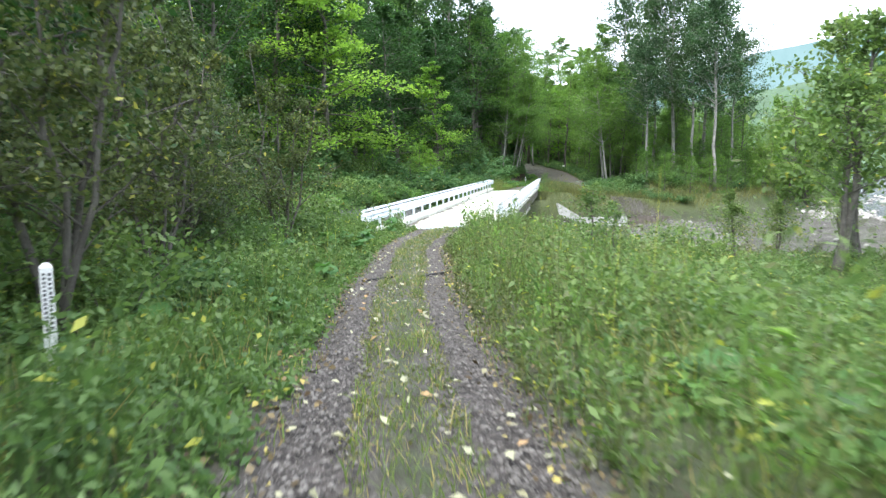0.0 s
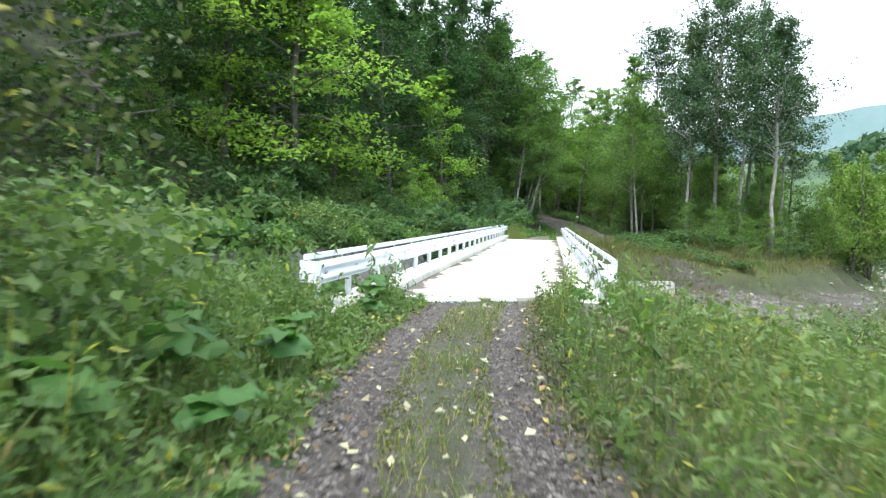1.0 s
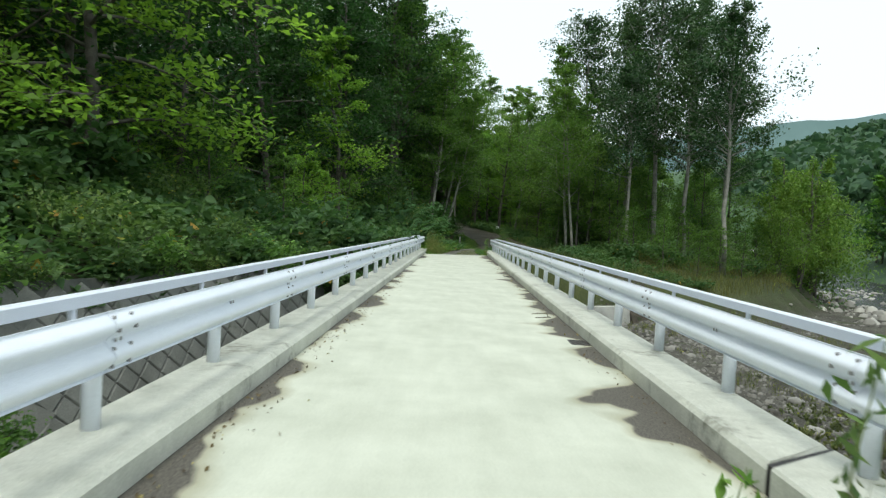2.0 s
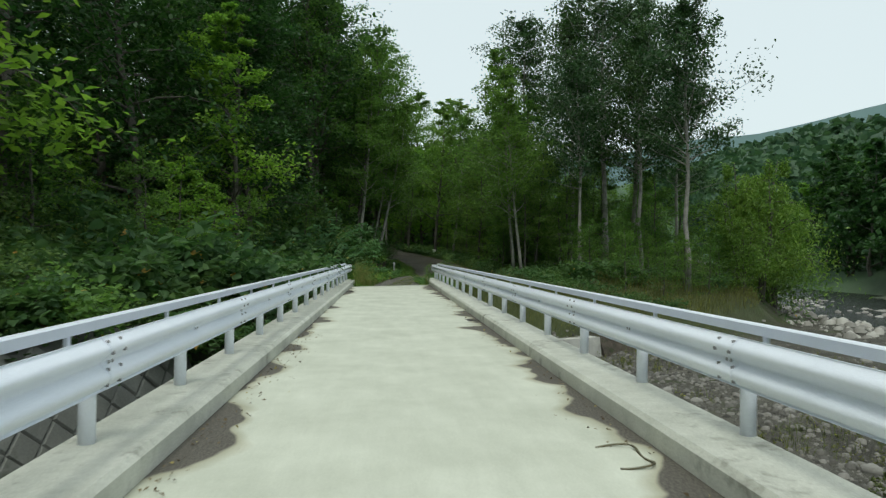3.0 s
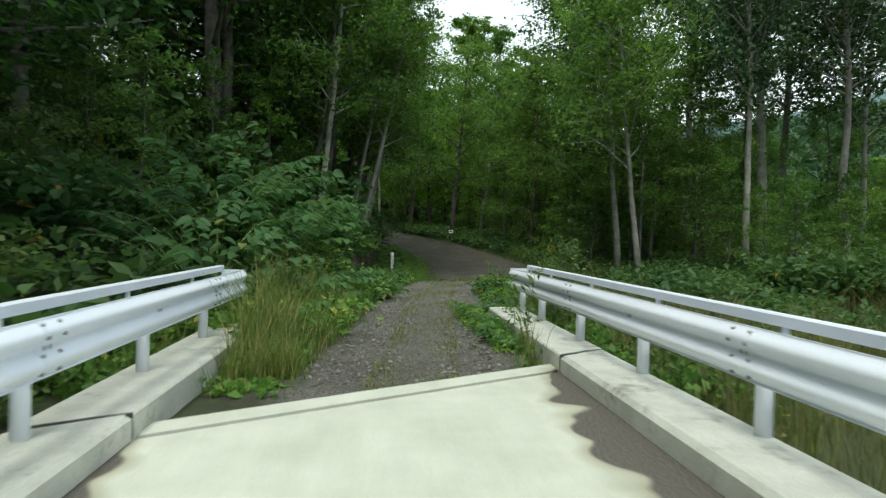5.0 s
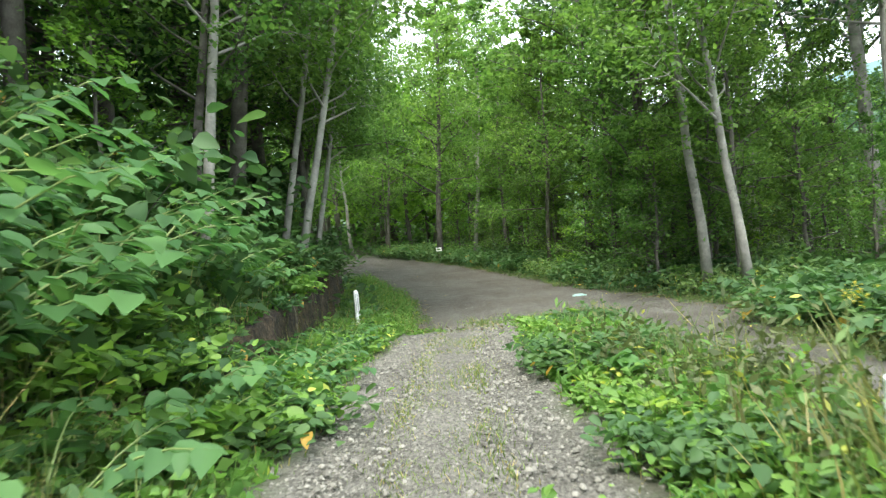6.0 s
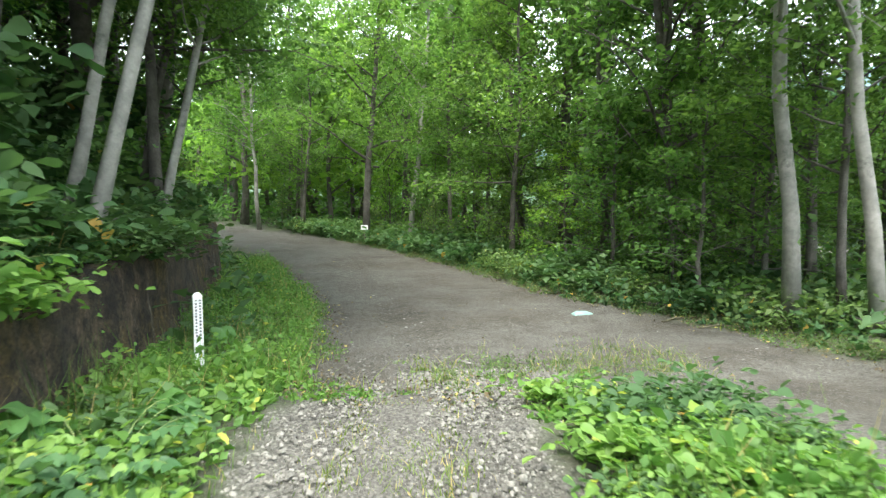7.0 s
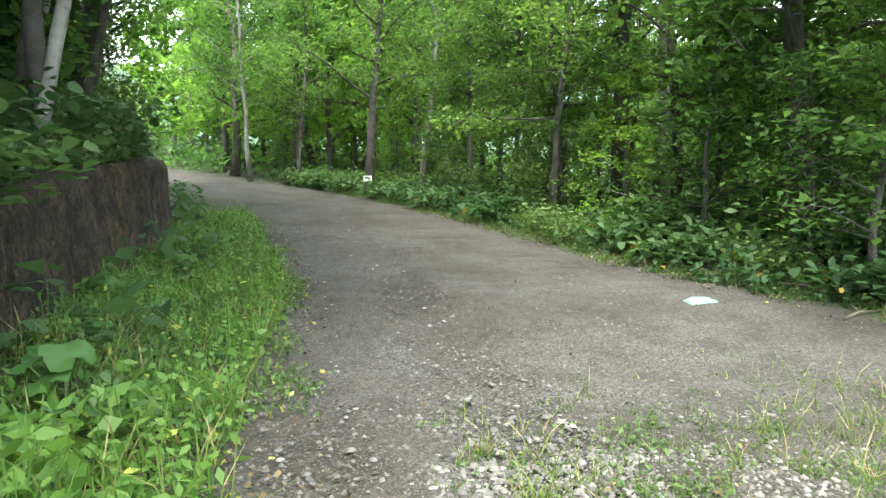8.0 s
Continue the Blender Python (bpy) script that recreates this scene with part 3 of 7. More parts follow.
part("girder", skewed(NEAR_J + 0.3, FAR_J - 0.3, XL + 0.5, XL + 0.9, -1.5, -0.55, "girder", M_WALLC), bridge)
part("girder", skewed(NEAR_J + 0.3, FAR_J - 0.3, XR - 0.9, XR - 0.5, -1.5, -0.55, "girder", M_WALLC), bridge)
for sx, inner, outer in ((-1, XC - HALF_IN, XL - 0.02), (1, XC + HALF_IN, XR + 0.02)):
    a, b = min(inner, outer), max(inner, outer)
    ends = (-14.1, 29.9) if sx < 0 else (-11.0, 31.95)
    mid = 0.5 * (a + b)
    jn, jf = NEAR_J + SKEW * (mid - XC), FAR_J + SKEW * (mid - XC)
    k = tagged(new("kerb"), "weathered pale concrete bridge kerb carrying the guard rail posts", "kerb", group="bridge kerbs", kind="structure")
    for y0, y1 in ((NEAR_J + 0.03, FAR_J - 0.03),):
        part("kerb_beam", skewed(y0, y1, a, b, 0.002, 0.19, "kerb_beam", M_KERB, 0.04), k)
    for y0, y1 in ((ends[0], jn - 0.24), (jf + 0.24, ends[1])):
        s = Shape()
        lo, hi = (y0, NEAR_J) if y1 < 0 else (FAR_J, y1)
        if y1 < 0:
            v = [(a, y0), (b, y0), (b, NEAR_J - 0.03 + SKEW * (b - XC)), (a, NEAR_J - 0.03 + SKEW * (a - XC))]
        else:
            v = [(a, FAR_J + 0.03 + SKEW * (a - XC)), (b, FAR_J + 0.03 + SKEW * (b - XC)), (b, y1), (a, y1)]
        s.add([(x, y, -1.6) for x, y in v] + [(x, y, 0.17) for x, y in v] + [(x + (0.018 if x == a else -0.018), y, 0.188) for x, y in v],
              [(3, 2, 1, 0)] + [(i, (i + 1) % 4, 4 + (i + 1) % 4, 4 + i) for i in range(4)] + [(4 + i, 4 + (i + 1) % 4, 8 + (i + 1) % 4, 8 + i) for i in range(4)] + [(8, 9, 10, 11)])
        part("wing_kerb", s.mesh("wing_kerb", M_KERB), k)
    for j in (NEAR_J, FAR_J):
        part("joint_filler", skewed(j - 0.03, j + 0.03, a + 0.01, b - 0.01, 0.0, 0.183, "joint_filler", M_RUBBER), k)

# abutments under both ends
for yj, s in ((NEAR_J, -1), (FAR_J, 1)):
    v = [(-3.1, 0), (3.0, 0), (3.0, s * 1.6), (-3.1, s * 1.6)]
    S = Shape()
    pts = [(x, yj + s * 0.15 + SKEW * (x - XC) + o) for x, o in v]
    S.add([(x, y, -4.6) for x, y in pts] + [(x, y, -0.56) for x, y in pts], [(0, 1, 2, 3), (7, 6, 5, 4)] + [(i, 4 + i, 4 + (i + 1) % 4, (i + 1) % 4) for i in range(4)])
    tagged(new("abutment", S.mesh("abutment", M_WALLC)), "grey concrete bridge abutment on the stream bank", "abutment", kind="structure")


# ---- guard rails ----
def w_section(side, px):
    """Corrugated beam: two humps towards the road, 4 mm thick."""
    front = []
    for i in range(37):
        z = 0.905 - 0.35 * i / 36
        u = i / 36
        d = 0.012 + 0.07 * (0.5 - 0.5 * math.cos(4 * math.pi * u)) ** 0.8 + (0.02 if i in (0, 36) else 0)
        front.append((d, z))
    front[0] = (0.02, 0.905)
    back = [(d - 0.005, z) for d, z in front[::-1]]
    return [(px + side * (0.115 + d), z) for d, z in front + back]


def guard_rail(side, px, y0, y1, posts):
    """side +1: stands at the left kerb and faces +x; -1: the other one."""
    rail = tagged(new("guard_rail"), "white painted steel guard rail with corrugated beam on round posts", "guard rail", group="bridge guard rails")
    s = Shape()
    s.tube([(0, 0, 0), (0, 0, 0.61)], [0.056, 0.056], 14)
    me_post = s.mesh("post", M_RAIL, True)
    s = Shape()
    s.tube([(0, 0, 0), (side * 0.018, 0, 0)], [0.014, 0.014], 6)
    me_bolt = s.mesh("bolt", M_BOLT)
    for i, y in enumerate(posts):
        p = part("post", me_post, rail)
        p.location = (px, y, 0.186)
    sec = w_section(side, px)
    if side > 0:
        sec = sec[::-1]
    cuts = [y0] + [y for i, y in enumerate(posts) if i % 2 == 1 and y0 + 2 < y < y1 - 1.5] + [y1]
    for i, (a, b) in enumerate(zip(cuts[:-1], cuts[1:])):
        e = 0.006 if i % 2 else 0.0
        s = Shape().sweep(sec, [(a - 0.12 * (i > 0), side * e, e * 0.4), (b + 0.12 * (i < len(cuts) - 2), side * e, e * 0.4)])
        beam = part("beam", s.mesh("beam", M_RAIL), rail, "corrugated white steel beam")
        if i:
            for dy in (-0.1, 0.1):
                for z in (0.87, 0.8, 0.69, 0.59):
                    q = part("bolt", me_bolt, beam)
                    u = (0.905 - z) / 0.35
                    d = 0.012 + 0.07 * (0.5 - 0.5 * math.cos(4 * math.pi * u)) ** 0.8
                    q.location = (px + side * (0.115 + d), a + dy, z)
    for i, y in enumerate(posts):
        for dy in (-0.03, 0.03):
            q = part("bolt", me_bolt, rail)
            q.location = (px + side * 0.131, y + dy, 0.73)
        b = Shape().box(-0.06, -0.045, 0, 0.06, 0.045, 0.12, 0.006)
        b = part("spacer", b.mesh("spacer", M_RAIL), rail)
        b.location = (px + side * 0.085, y, 0.67)
    s = Shape()
    x0, x1 = sorted((px - side * 0.1, px - side * 0.18))
    s.sweep([(x0, 0.895), (x1, 0.895), (x1, 0.965), (x1 - 0.012, 0.975), (x0 + 0.012, 0.975), (x0, 0.965)][:: 1], [(y0 + 0.15, 0, 0), (y1 - 0.15, 0, 0)])
    part("rear_rail", s.mesh("rear_rail", M_RAIL), rail, "white box-section rear rail")
    for i, y in enumerate(posts):
        s = Shape().box(min(px - side * 0.045, px - side * 0.145), y - 0.03, 0.72, max(px - side * 0.045, px - side * 0.145), y + 0.03, 0.775, 0.004)
        s.box(min(px - side * 0.12, px - side * 0.145), y - 0.025, 0.77, max(px - side * 0.12, px - side * 0.145), y + 0.025, 0.897)
        part("bracket", s.mesh("bracket", M_RAIL), rail)
    # rounded sleeves at both ends, closing front beam to rear rail
    for ye, s_y in ((y0, -1), (y1, 1)):
        s = Shape()
        def rim(k, r, q):
            a = math.pi * k / 8
            return px + side * (0.0 + r * math.cos(a)), ye + s_y * q * math.sin(a)

        vv = [(*rim(k, 0.17, 0.12), z) for k in range(9) for z in (0.585, 0.905)] + [(*rim(k, 0.162, 0.112), z) for k in range(9) for z in (0.585, 0.905)]
        ff = []
        for k in range(8):
            ff += [(2 * k, 2 * k + 2, 2 * k + 3, 2 * k + 1), (18 + 2 * k, 18 + 2 * k + 1, 18 + 2 * k + 3, 18 + 2 * k + 2), (2 * k + 1, 2 * k + 3, 18 + 2 * k + 3, 18 + 2 * k + 1), (2 * k, 18 + 2 * k, 18 + 2 * k + 2, 2 * k + 2)]
        s.add(vv, ff)
        part("end_sleeve", s.mesh("end_sleeve", M_RAIL), rail)
    return rail


guard_rail(1, -2.3, -13.9, 29.6, [-14 + 2 * i + (0.4 if i == 0 else 0) for i in range(22)])
guard_rail(-1, 2.25, -10.75, 31.74, [-10 + 2 * i for i in range(21)] + [31.4])


# ---- walls by the stream and the road ----
def wall_run(name, pts, base, top, thick, material, label, lean=0.25, cap=None):
    """A wall along a line in the plan; pts: (x, y, top height)."""
    s = Shape()
    n = len(pts)
    for i, (x, y, zt) in enumerate(pts):
        a, b = pts[max(i - 1, 0)], pts[min(i + 1, n - 1)]
        d = Vector((b[0] - a[0], b[1] - a[1], 0)).normalized()
        nr = Vector((d.y, -d.x, 0))
        w = 0.05 * math.sin(i * 2.7)
        for off, z in ((thick, zt), (0, zt), (-lean * (zt - base) + w, base), (thick, base)):
            p = Vector((x, y, 0)) - nr * off
            s.v.append((p.x, p.y, z))
    for i in range(n - 1):
        for k in range(4):
            s.f.append((4 * i + k, 4 * i + (k + 1) % 4, 4 * i + 4 + (k + 1) % 4, 4 * i + 4 + k))
    s.f += [(0, 3, 2, 1), (4 * n - 4, 4 * n - 3, 4 * n - 2, 4 * n - 1)]
    ob = new(name, s.mesh(name, material))
    return tagged(ob, label, "wall", kind="structure")


def rough_wall():
    """Old retaining wall: battered, rough-faced, with a worn top edge."""
    line = [(-1.75, 35.5, 0.3), (-1.2, 38, 0.6), (-0.92, 41, 0.88), (-0.72, 44.2, 1.15), (-0.58, 46.6, 1.3), (-0.52, 49, 1.5), (-0.5, 51.5, 1.7), (-0.5, 53.6, 1.84), (-0.52, 55.0, 1.92), (-0.75, 55.5, 1.95), (-1.8, 56.4, 1.95)]
    L = np.array(line)
    t = np.concatenate([[0], np.cumsum(np.hypot(np.diff(L[:, 0]), np.diff(L[:, 1])))])
    us = np.arange(0, t[-1], 0.13)
    s, rows = Shape(), 18
    for u in us:
        x, y, zt = (float(np.interp(u, t, L[:, k])) for k in range(3))
        x2, y2 = float(np.interp(u + 0.2, t, L[:, 0])), float(np.interp(u + 0.2, t, L[:, 1]))
        x1, y1 = float(np.interp(u - 0.2, t, L[:, 0])), float(np.interp(u - 0.2, t, L[:, 1]))
        d = Vector((x2 - x1, y2 - y1, 0)).normalized()
        nr = Vector((d.y, -d.x, 0))
        zt += 0.05 * noise.noise((u * 1.7, 0, 5))
        s.v.append(tuple(Vector((x, y, zt + 0.02)) - nr * 0.35))
        for j in range(rows):
            f = j / (rows - 1)
            z = zt - f * (zt + 0.4)
            out = 0.08 * f * (zt + 0.4) + 0.05 * noise.noise((u * 1.3, z * 1.3, 1)) + 0.03 * noise.noise((u * 5, z * 5, 2)) - 0.05 * (j == 0)
            s.v.append(tuple(Vector((x, y, z)) + nr * out))
        s.v.append(tuple(Vector((x, y, -0.4)) - nr * 0.35))
    n, k = len(us), rows + 2
    s.f = [(i * k + j, i * k + (j + 1) % k, (i + 1) * k + (j + 1) % k, (i + 1) * k + j) for i in range(n - 1) for j in range(k)]
    s.f += [tuple(range(k - 1, -1, -1)), tuple((n - 1) * k + j for j in range(k))]
    tagged(new("wall_bank", s.mesh("wall_bank", M_OLDWALL, True)), "dark stained rough concrete retaining wall below the wooded bank", "wall", kind="structure")


rough_wall()

# far bank: pale concrete block wall, then a dark revetment that falls away along the bed
wall_run("wall_stream", [(4.2, 25.6, -1.2), (6.0, 27.0, -2.4), (6.5, 27.3, -2.72), (8.6, 28.4, -2.74), (10.75, 29.5, -2.75)], -4.6, 0, 1.0, M_WALLC, "pale weathered concrete wall on the far bank", 0.12)
wall_run("wall_revetment", [(10.75, 29.62, -2.8), (12.5, 30.6, -2.86), (15, 32.1, -3.0), (18, 34.2, -3.2), (21, 36.6, -3.45)], -4.8, 0, 0.4, M_DARKC, "dark sloping revetment along the stream bed", 0.5)
wall_run("wall_wing", [(-13.5, -19.0, -0.35), (-9.5, -14.2, -0.3), (-6.9, -11.2, -0.22), (-4.6, -9.6, -0.2), (-2.55, -9.9, -0.12)][::-1], -4.4, 0, 0.5, M_WALLC, "grey concrete wing wall beside the bridge end", 0.1)


def revetment():
    """Diagonal concrete blocks laid up the far bank beside the bridge, with open joints."""
    def place(u, w):
        # u along the bank, w down from its crest
        x = -9.0 + 0.335 * u
        y = float(np.interp(x, FB_X, FB_Y))
        return Vector((x + 0.94 * w, y - 0.35 * w, 0.1 - 2.9 * w))
    back = Shape()
    us, ws = np.linspace(-4, 13.2, 40), np.linspace(0.0, 1.32, 12)
    back.v = [tuple(place(u, w) + Vector((0.02, -0.01, 0))) for u in us for w in ws]
    back.f = [(i * 12 + j, i * 12 + j + 1, i * 12 + 13 + j, i * 12 + 12 + j) for i in range(39) for j in range(11)]
    wall = tagged(new("wall_west", back.mesh("wall_west", M_JOINT)), "sloping revetment of grey concrete blocks on the stream bank", "wall", kind="structure")
    c = 0.205
    s = Shape().add([(-c, -c, -0.1), (c, -c, -0.1), (c, c, -0.1), (-c, c, -0.1), (-c, -c, 0.04), (c, -c, 0.04), (c, c, 0.04), (-c, c, 0.04), (0.03 - c, 0.03 - c, 0.07), (c - 0.03, 0.03 - c, 0.07), (c - 0.03, c - 0.03, 0.07), (0.03 - c, c - 0.03, 0.07)],
                    [(i, (i + 1) % 4, 4 + (i + 1) % 4, 4 + i) for i in range(4)] + [(4 + i, 4 + (i + 1) % 4, 8 + (i + 1) % 4, 8 + i) for i in range(4)] + [(8, 9, 10, 11)])
    me = s.mesh("block", M_BLOCK)
    rng = random.Random(3)
    fall = [0.12]
    while fall[-1] < 1.24:
        q = (place(6, fall[-1] + 0.05) - place(6, fall[-1])).length / 0.05
        fall.append(fall[-1] + 0.3 / q)
    for i in range(21):
        for j, w in enumerate(fall):
            u = 0.61 * i + (0.305 if j % 2 else 0)
            p = place(u, w)
            du, dw = (place(u + 0.3, w) - place(u - 0.3, w)).normalized(), (place(u, w + 0.05) - place(u, w - 0.05)).normalized()
            nr = dw.cross(du)
            nr = (nr if nr.x > 0 else -nr).normalized()
            dw = nr.cross(du).normalized()
            a, b = (du + dw).normalized(), (dw - du).normalized()
            m = Matrix((( a.x, b.x, nr.x, p.x), (a.y, b.y, nr.y, p.y), (a.z, b.z, nr.z, p.z + rng.uniform(0, 0.01)), (0, 0, 0, 1)))
            ob = part("block", me, wall)
            ob.matrix_basis = m


revetment()


# ---- trees ----
def leaf_quads(rng, centres, size, flat=0.5, droop=0.0, ratio=0.55):
    """Folded leaves round the given centres; flat near 1 lays them level."""
    n = len(centres)
    up = np.array([0, 0, 1.0]) * flat + rng.normal(size=(n, 3)) * (1 - flat * 0.75)
    up /= np.linalg.norm(up, axis=1, keepdims=True)
    a = rng.normal(size=(n, 3))
    a[:, 2] -= droop
    a -= up * (a * up).sum(1, keepdims=True)
    a /= np.linalg.norm(a, axis=1, keepdims=True) + 1e-9
    b = np.cross(up, a)
    L = size * rng.uniform(0.6, 1.3, (n, 1))
    w = L * ratio * rng.uniform(0.8, 1.2, (n, 1))
    fold = up * w * rng.uniform(-0.25, 0.45, (n, 1))
    c = np.asarray(centres)
    return np.stack([c - a * L * 0.5, c + b * w * 0.5 + fold * 0.5 + a * L * 0.05, c + a * L * 0.5 - up * L * 0.12, c - b * w * 0.5 + fold * 0.5 + a * L * 0.05], 1)


def grow(seed, height, r0, base, reach, limbs, leaves, size, lean=0.03, wob=0.012, layered=0.5, taper_top=0.5, up=0.5, twigs=4, drop=0.0, trunks=1, spread=0.0, clump=0.16):
    """Trunk with limbs as one shape, and points for the leaves."""
    rng = np.random.default_rng(seed)
    wood, pts = Shape(), []
    for q in range(trunks):
        az0 = rng.uniform(0, 6.28)
        tilt = lean + (spread * (0.5 + 0.5 * rng.random()) if trunks > 1 else 0)
        H = height * (1 if q == 0 else rng.uniform(0.7, 0.95))
        R = r0 * (1 if q == 0 else rng.uniform(0.6, 0.85))
        n = 9
        line, rad = [], []
        ox, oy = 0.0, 0.0
        for i in range(n):
            u = i / (n - 1)
            ox += rng.normal() * wob * H * (i > 0)
            oy += rng.normal() * wob * H * (i > 0)
            line.append(Vector((math.cos(az0) * tilt * H * u + ox, math.sin(az0) * tilt * H * u + oy, H * u - 0.25 * (i == 0))))
            rad.append(R * (1.25 if i == 0 else 1) * (1 - u) ** 0.75 + 0.012)
        wood.tube(line, rad, 8)
        for k in range(limbs // trunks):
            u = base + (1 - base) * (k + rng.random()) / (limbs // trunks)
            u = min(u, 0.97)
            j = u * (n - 1)
            i = min(int(j), n - 2)
            p = line[i].lerp(line[i + 1], j - i)
            az = k * 2.4 + rng.normal() * 0.4
            v = (u - base) / (1 - base)
            length = reach * (math.sin(math.pi * min(1, 0.28 + 0.72 * v ** taper_top)) * 0.75 + 0.25) * rng.uniform(0.65, 1.1)
            el = up * rng.uniform(0.4, 1.3) + 0.5 * v
            d = Vector((math.cos(az) * math.cos(el), math.sin(az) * math.cos(el), math.sin(el)))
            ln = [p]
            for s in range(1, 5):
                d2 = (d + Vector(rng.normal(size=3) * 0.16) + Vector((0, 0, -drop * s * 0.25))).normalized()
                ln.append(ln[-1] + d2 * length / 4)
                d = d2
            rr = max(0.012, rad[i] * 0.42)
            wood.tube(ln, [rr, rr * 0.75, rr * 0.5, rr * 0.32, 0.008], 5, False)
            for s in range(twigs):
                f = 0.3 + 0.7 * (s + rng.random()) / twigs
                jj = f * 4
                a = min(int(jj), 3)
                c = ln[a].lerp(ln[a + 1], jj - a)
                side = Vector(rng.normal(size=3) * (1, 1, 0.5)).normalized()
                tip = c + side * length * 0.28 * rng.uniform(0.5, 1.2) + Vector((0, 0, -drop * 0.5))
                wood.tube([c, tip], [0.014, 0.005], 3, False)
                pts.append((tip, length * clump * rng.uniform(0.7, 1.4)))
                pts.append((c.lerp(tip, 0.45), length * clump * 0.8))
    per = max(1, leaves // len(pts))
    cs = []
    for c, r in pts:
        m = max(2, int(per * rng.uniform(0.5, 1.5)))
        cs.append(np.array(c) + np.clip(rng.normal(size=(m, 3)), -1.5, 1.5) * r * np.array([1, 1, 1 - 0.72 * layered]) - np.array([0, 0, drop]) * rng.random((m, 1)) * 1.3)
    return wood, np.concatenate(cs), rng


def tree(name, label, category, bark, leaf, seed, height, r0, base, reach, limbs, leaves, size, group="", **kw):
    layered = kw.get("layered", 0.5)
    wood, cs, rng = grow(seed, height, r0, base, reach, limbs, leaves, size, **kw)
    t = tagged(new(name), label, category, group=group)
    part("trunk", wood.mesh("trunk", bark, True), t)
    part("crown", quad_mesh("crown", leaf_quads(rng, cs, size, 0.35 + 0.5 * layered, kw.get("drop", 0) * 2, 0.3 if kw.get("drop", 0) > 0.3 else 0.55), leaf), t)
    return t


def broad_leaves(rng, centres, size, flat=0.85):
    """Pointed oval leaves, folded along the midrib."""
    n = len(centres)
    up = np.array([0, 0, 1.0]) * flat + rng.normal(size=(n, 3)) * (1 - flat * 0.8)
    up /= np.linalg.norm(up, axis=1, keepdims=True)
    a = rng.normal(size=(n, 3))
    a[:, 2] -= 0.35
    a -= up * (a * up).sum(1, keepdims=True)
    a /= np.linalg.norm(a, axis=1, keepdims=True) + 1e-9
    b = np.cross(up, a)
    L = size * rng.uniform(0.55, 1.3, (n, 1))
    c = np.asarray(centres)
    w = L * rng.uniform(0.32, 0.46, (n, 1))
    out = []
    for u, q, d in ((-0.5, 0.0, 0.0), (-0.44, 0.75, 0.05), (-0.12, 1.05, 0.07), (0.28, 0.7, 0.03), (0.62, 0.0, -0.17), (0.28, -0.7, 0.03), (-0.12, -1.05, 0.07), (-0.44, -0.75, 0.05)):
        out.append(c + a * L * u + b * w * q + up * L * (d + rng.uniform(-0.03, 0.06, (n, 1)) * (q != 0)))
    return np.stack(out, 1)


def plant(proto, x, y, scale=1.0, turn=0.0, sink=0.1, tilt=0.0, label="", wide=1.0):
    if y < -31.5 and abs((x - 0.33) * 0.75 + (y + 32.05) * 0.66) < 1.15 and 0.1 < x < 4:
        return None        # open ground before the marker post
    m = Matrix.Translation((x, y, ground_at(x, y) - sink)) @ Euler((radians(tilt), 0, radians(turn))).to_matrix().to_4x4() @ Matrix.Diagonal((scale * wide, scale * wide, scale, 1))
    if not proto.get("used"):
        proto["used"] = 1
        proto.matrix_basis = m
        ob = proto
    else:
        ob = copy_thing(proto, m)
        ob.matrix_basis = m
    if label:
        ob["label"] = label
    return ob


rnd = random.Random(7)
SLOPE = "trees of the wooded slope"
forest = [
    tree("forest_tree", "tall dark green broadleaf tree on the wooded slope", "tree", M_BARK, M_FOREST, 11, 15, 0.2, 0.14, 4.8, 34, 8000, 0.25, SLOPE, layered=0.75, up=0.4, taper_top=0.8),
    tree("forest_tree", "tall dark green broadleaf tree on the wooded slope", "tree", M_BARK, M_FOREST, 12, 17, 0.22, 0.2, 4.6, 34, 8000, 0.25, SLOPE, layered=0.65, up=0.6, taper_top=0.8),
    tree("forest_tree", "dark green broadleaf tree with low spreading limbs on the slope", "tree", M_BARK, M_FOREST, 13, 13, 0.17, 0.1, 5.0, 32, 8000, 0.24, SLOPE, layered=0.85, up=0.3),
]
roadside = tree("forest_tree", "tall mid-green broadleaf tree overhanging the dirt road", "tree", M_BARK, M_MID, 17, 16, 0.19, 0.22, 4.8, 34, 11000, 0.2, "trees overhanging the road", layered=0.75, up=0.45, taper_top=0.8)
far_trees = [
    tree("forest_tree", "distant green broadleaf tree in the closed wood", "tree", M_BARK, M_FOREST, 14, 15, 0.2, 0.1, 5.0, 14, 1500, 0.74, "trees deep in the wood", layered=0.6, twigs=3, clump=0.2),
    tree("forest_tree", "distant light green broadleaf tree in the closed wood", "tree", M_BARK, M_BRIGHT, 15, 14, 0.18, 0.12, 4.6, 14, 1400, 0.7, "trees deep in the wood", layered=0.6, twigs=3, clump=0.2),
]
bright = [
    tree("maple_tree", "bright green maple with foliage in level layers", "tree", M_BARK, M_BRIGHT, 21, 12.5, 0.17, 0.12, 5.2, 34, 13000, 0.25, "bright maples", layered=0.93, up=0.18),
    tree("maple_tree", "bright green maple with foliage in level layers", "tree", M_BARK, M_BRIGHT, 22, 14, 0.17, 0.18, 4.4, 26, 7000, 0.26, "bright maples", layered=0.85, up=0.35),
]
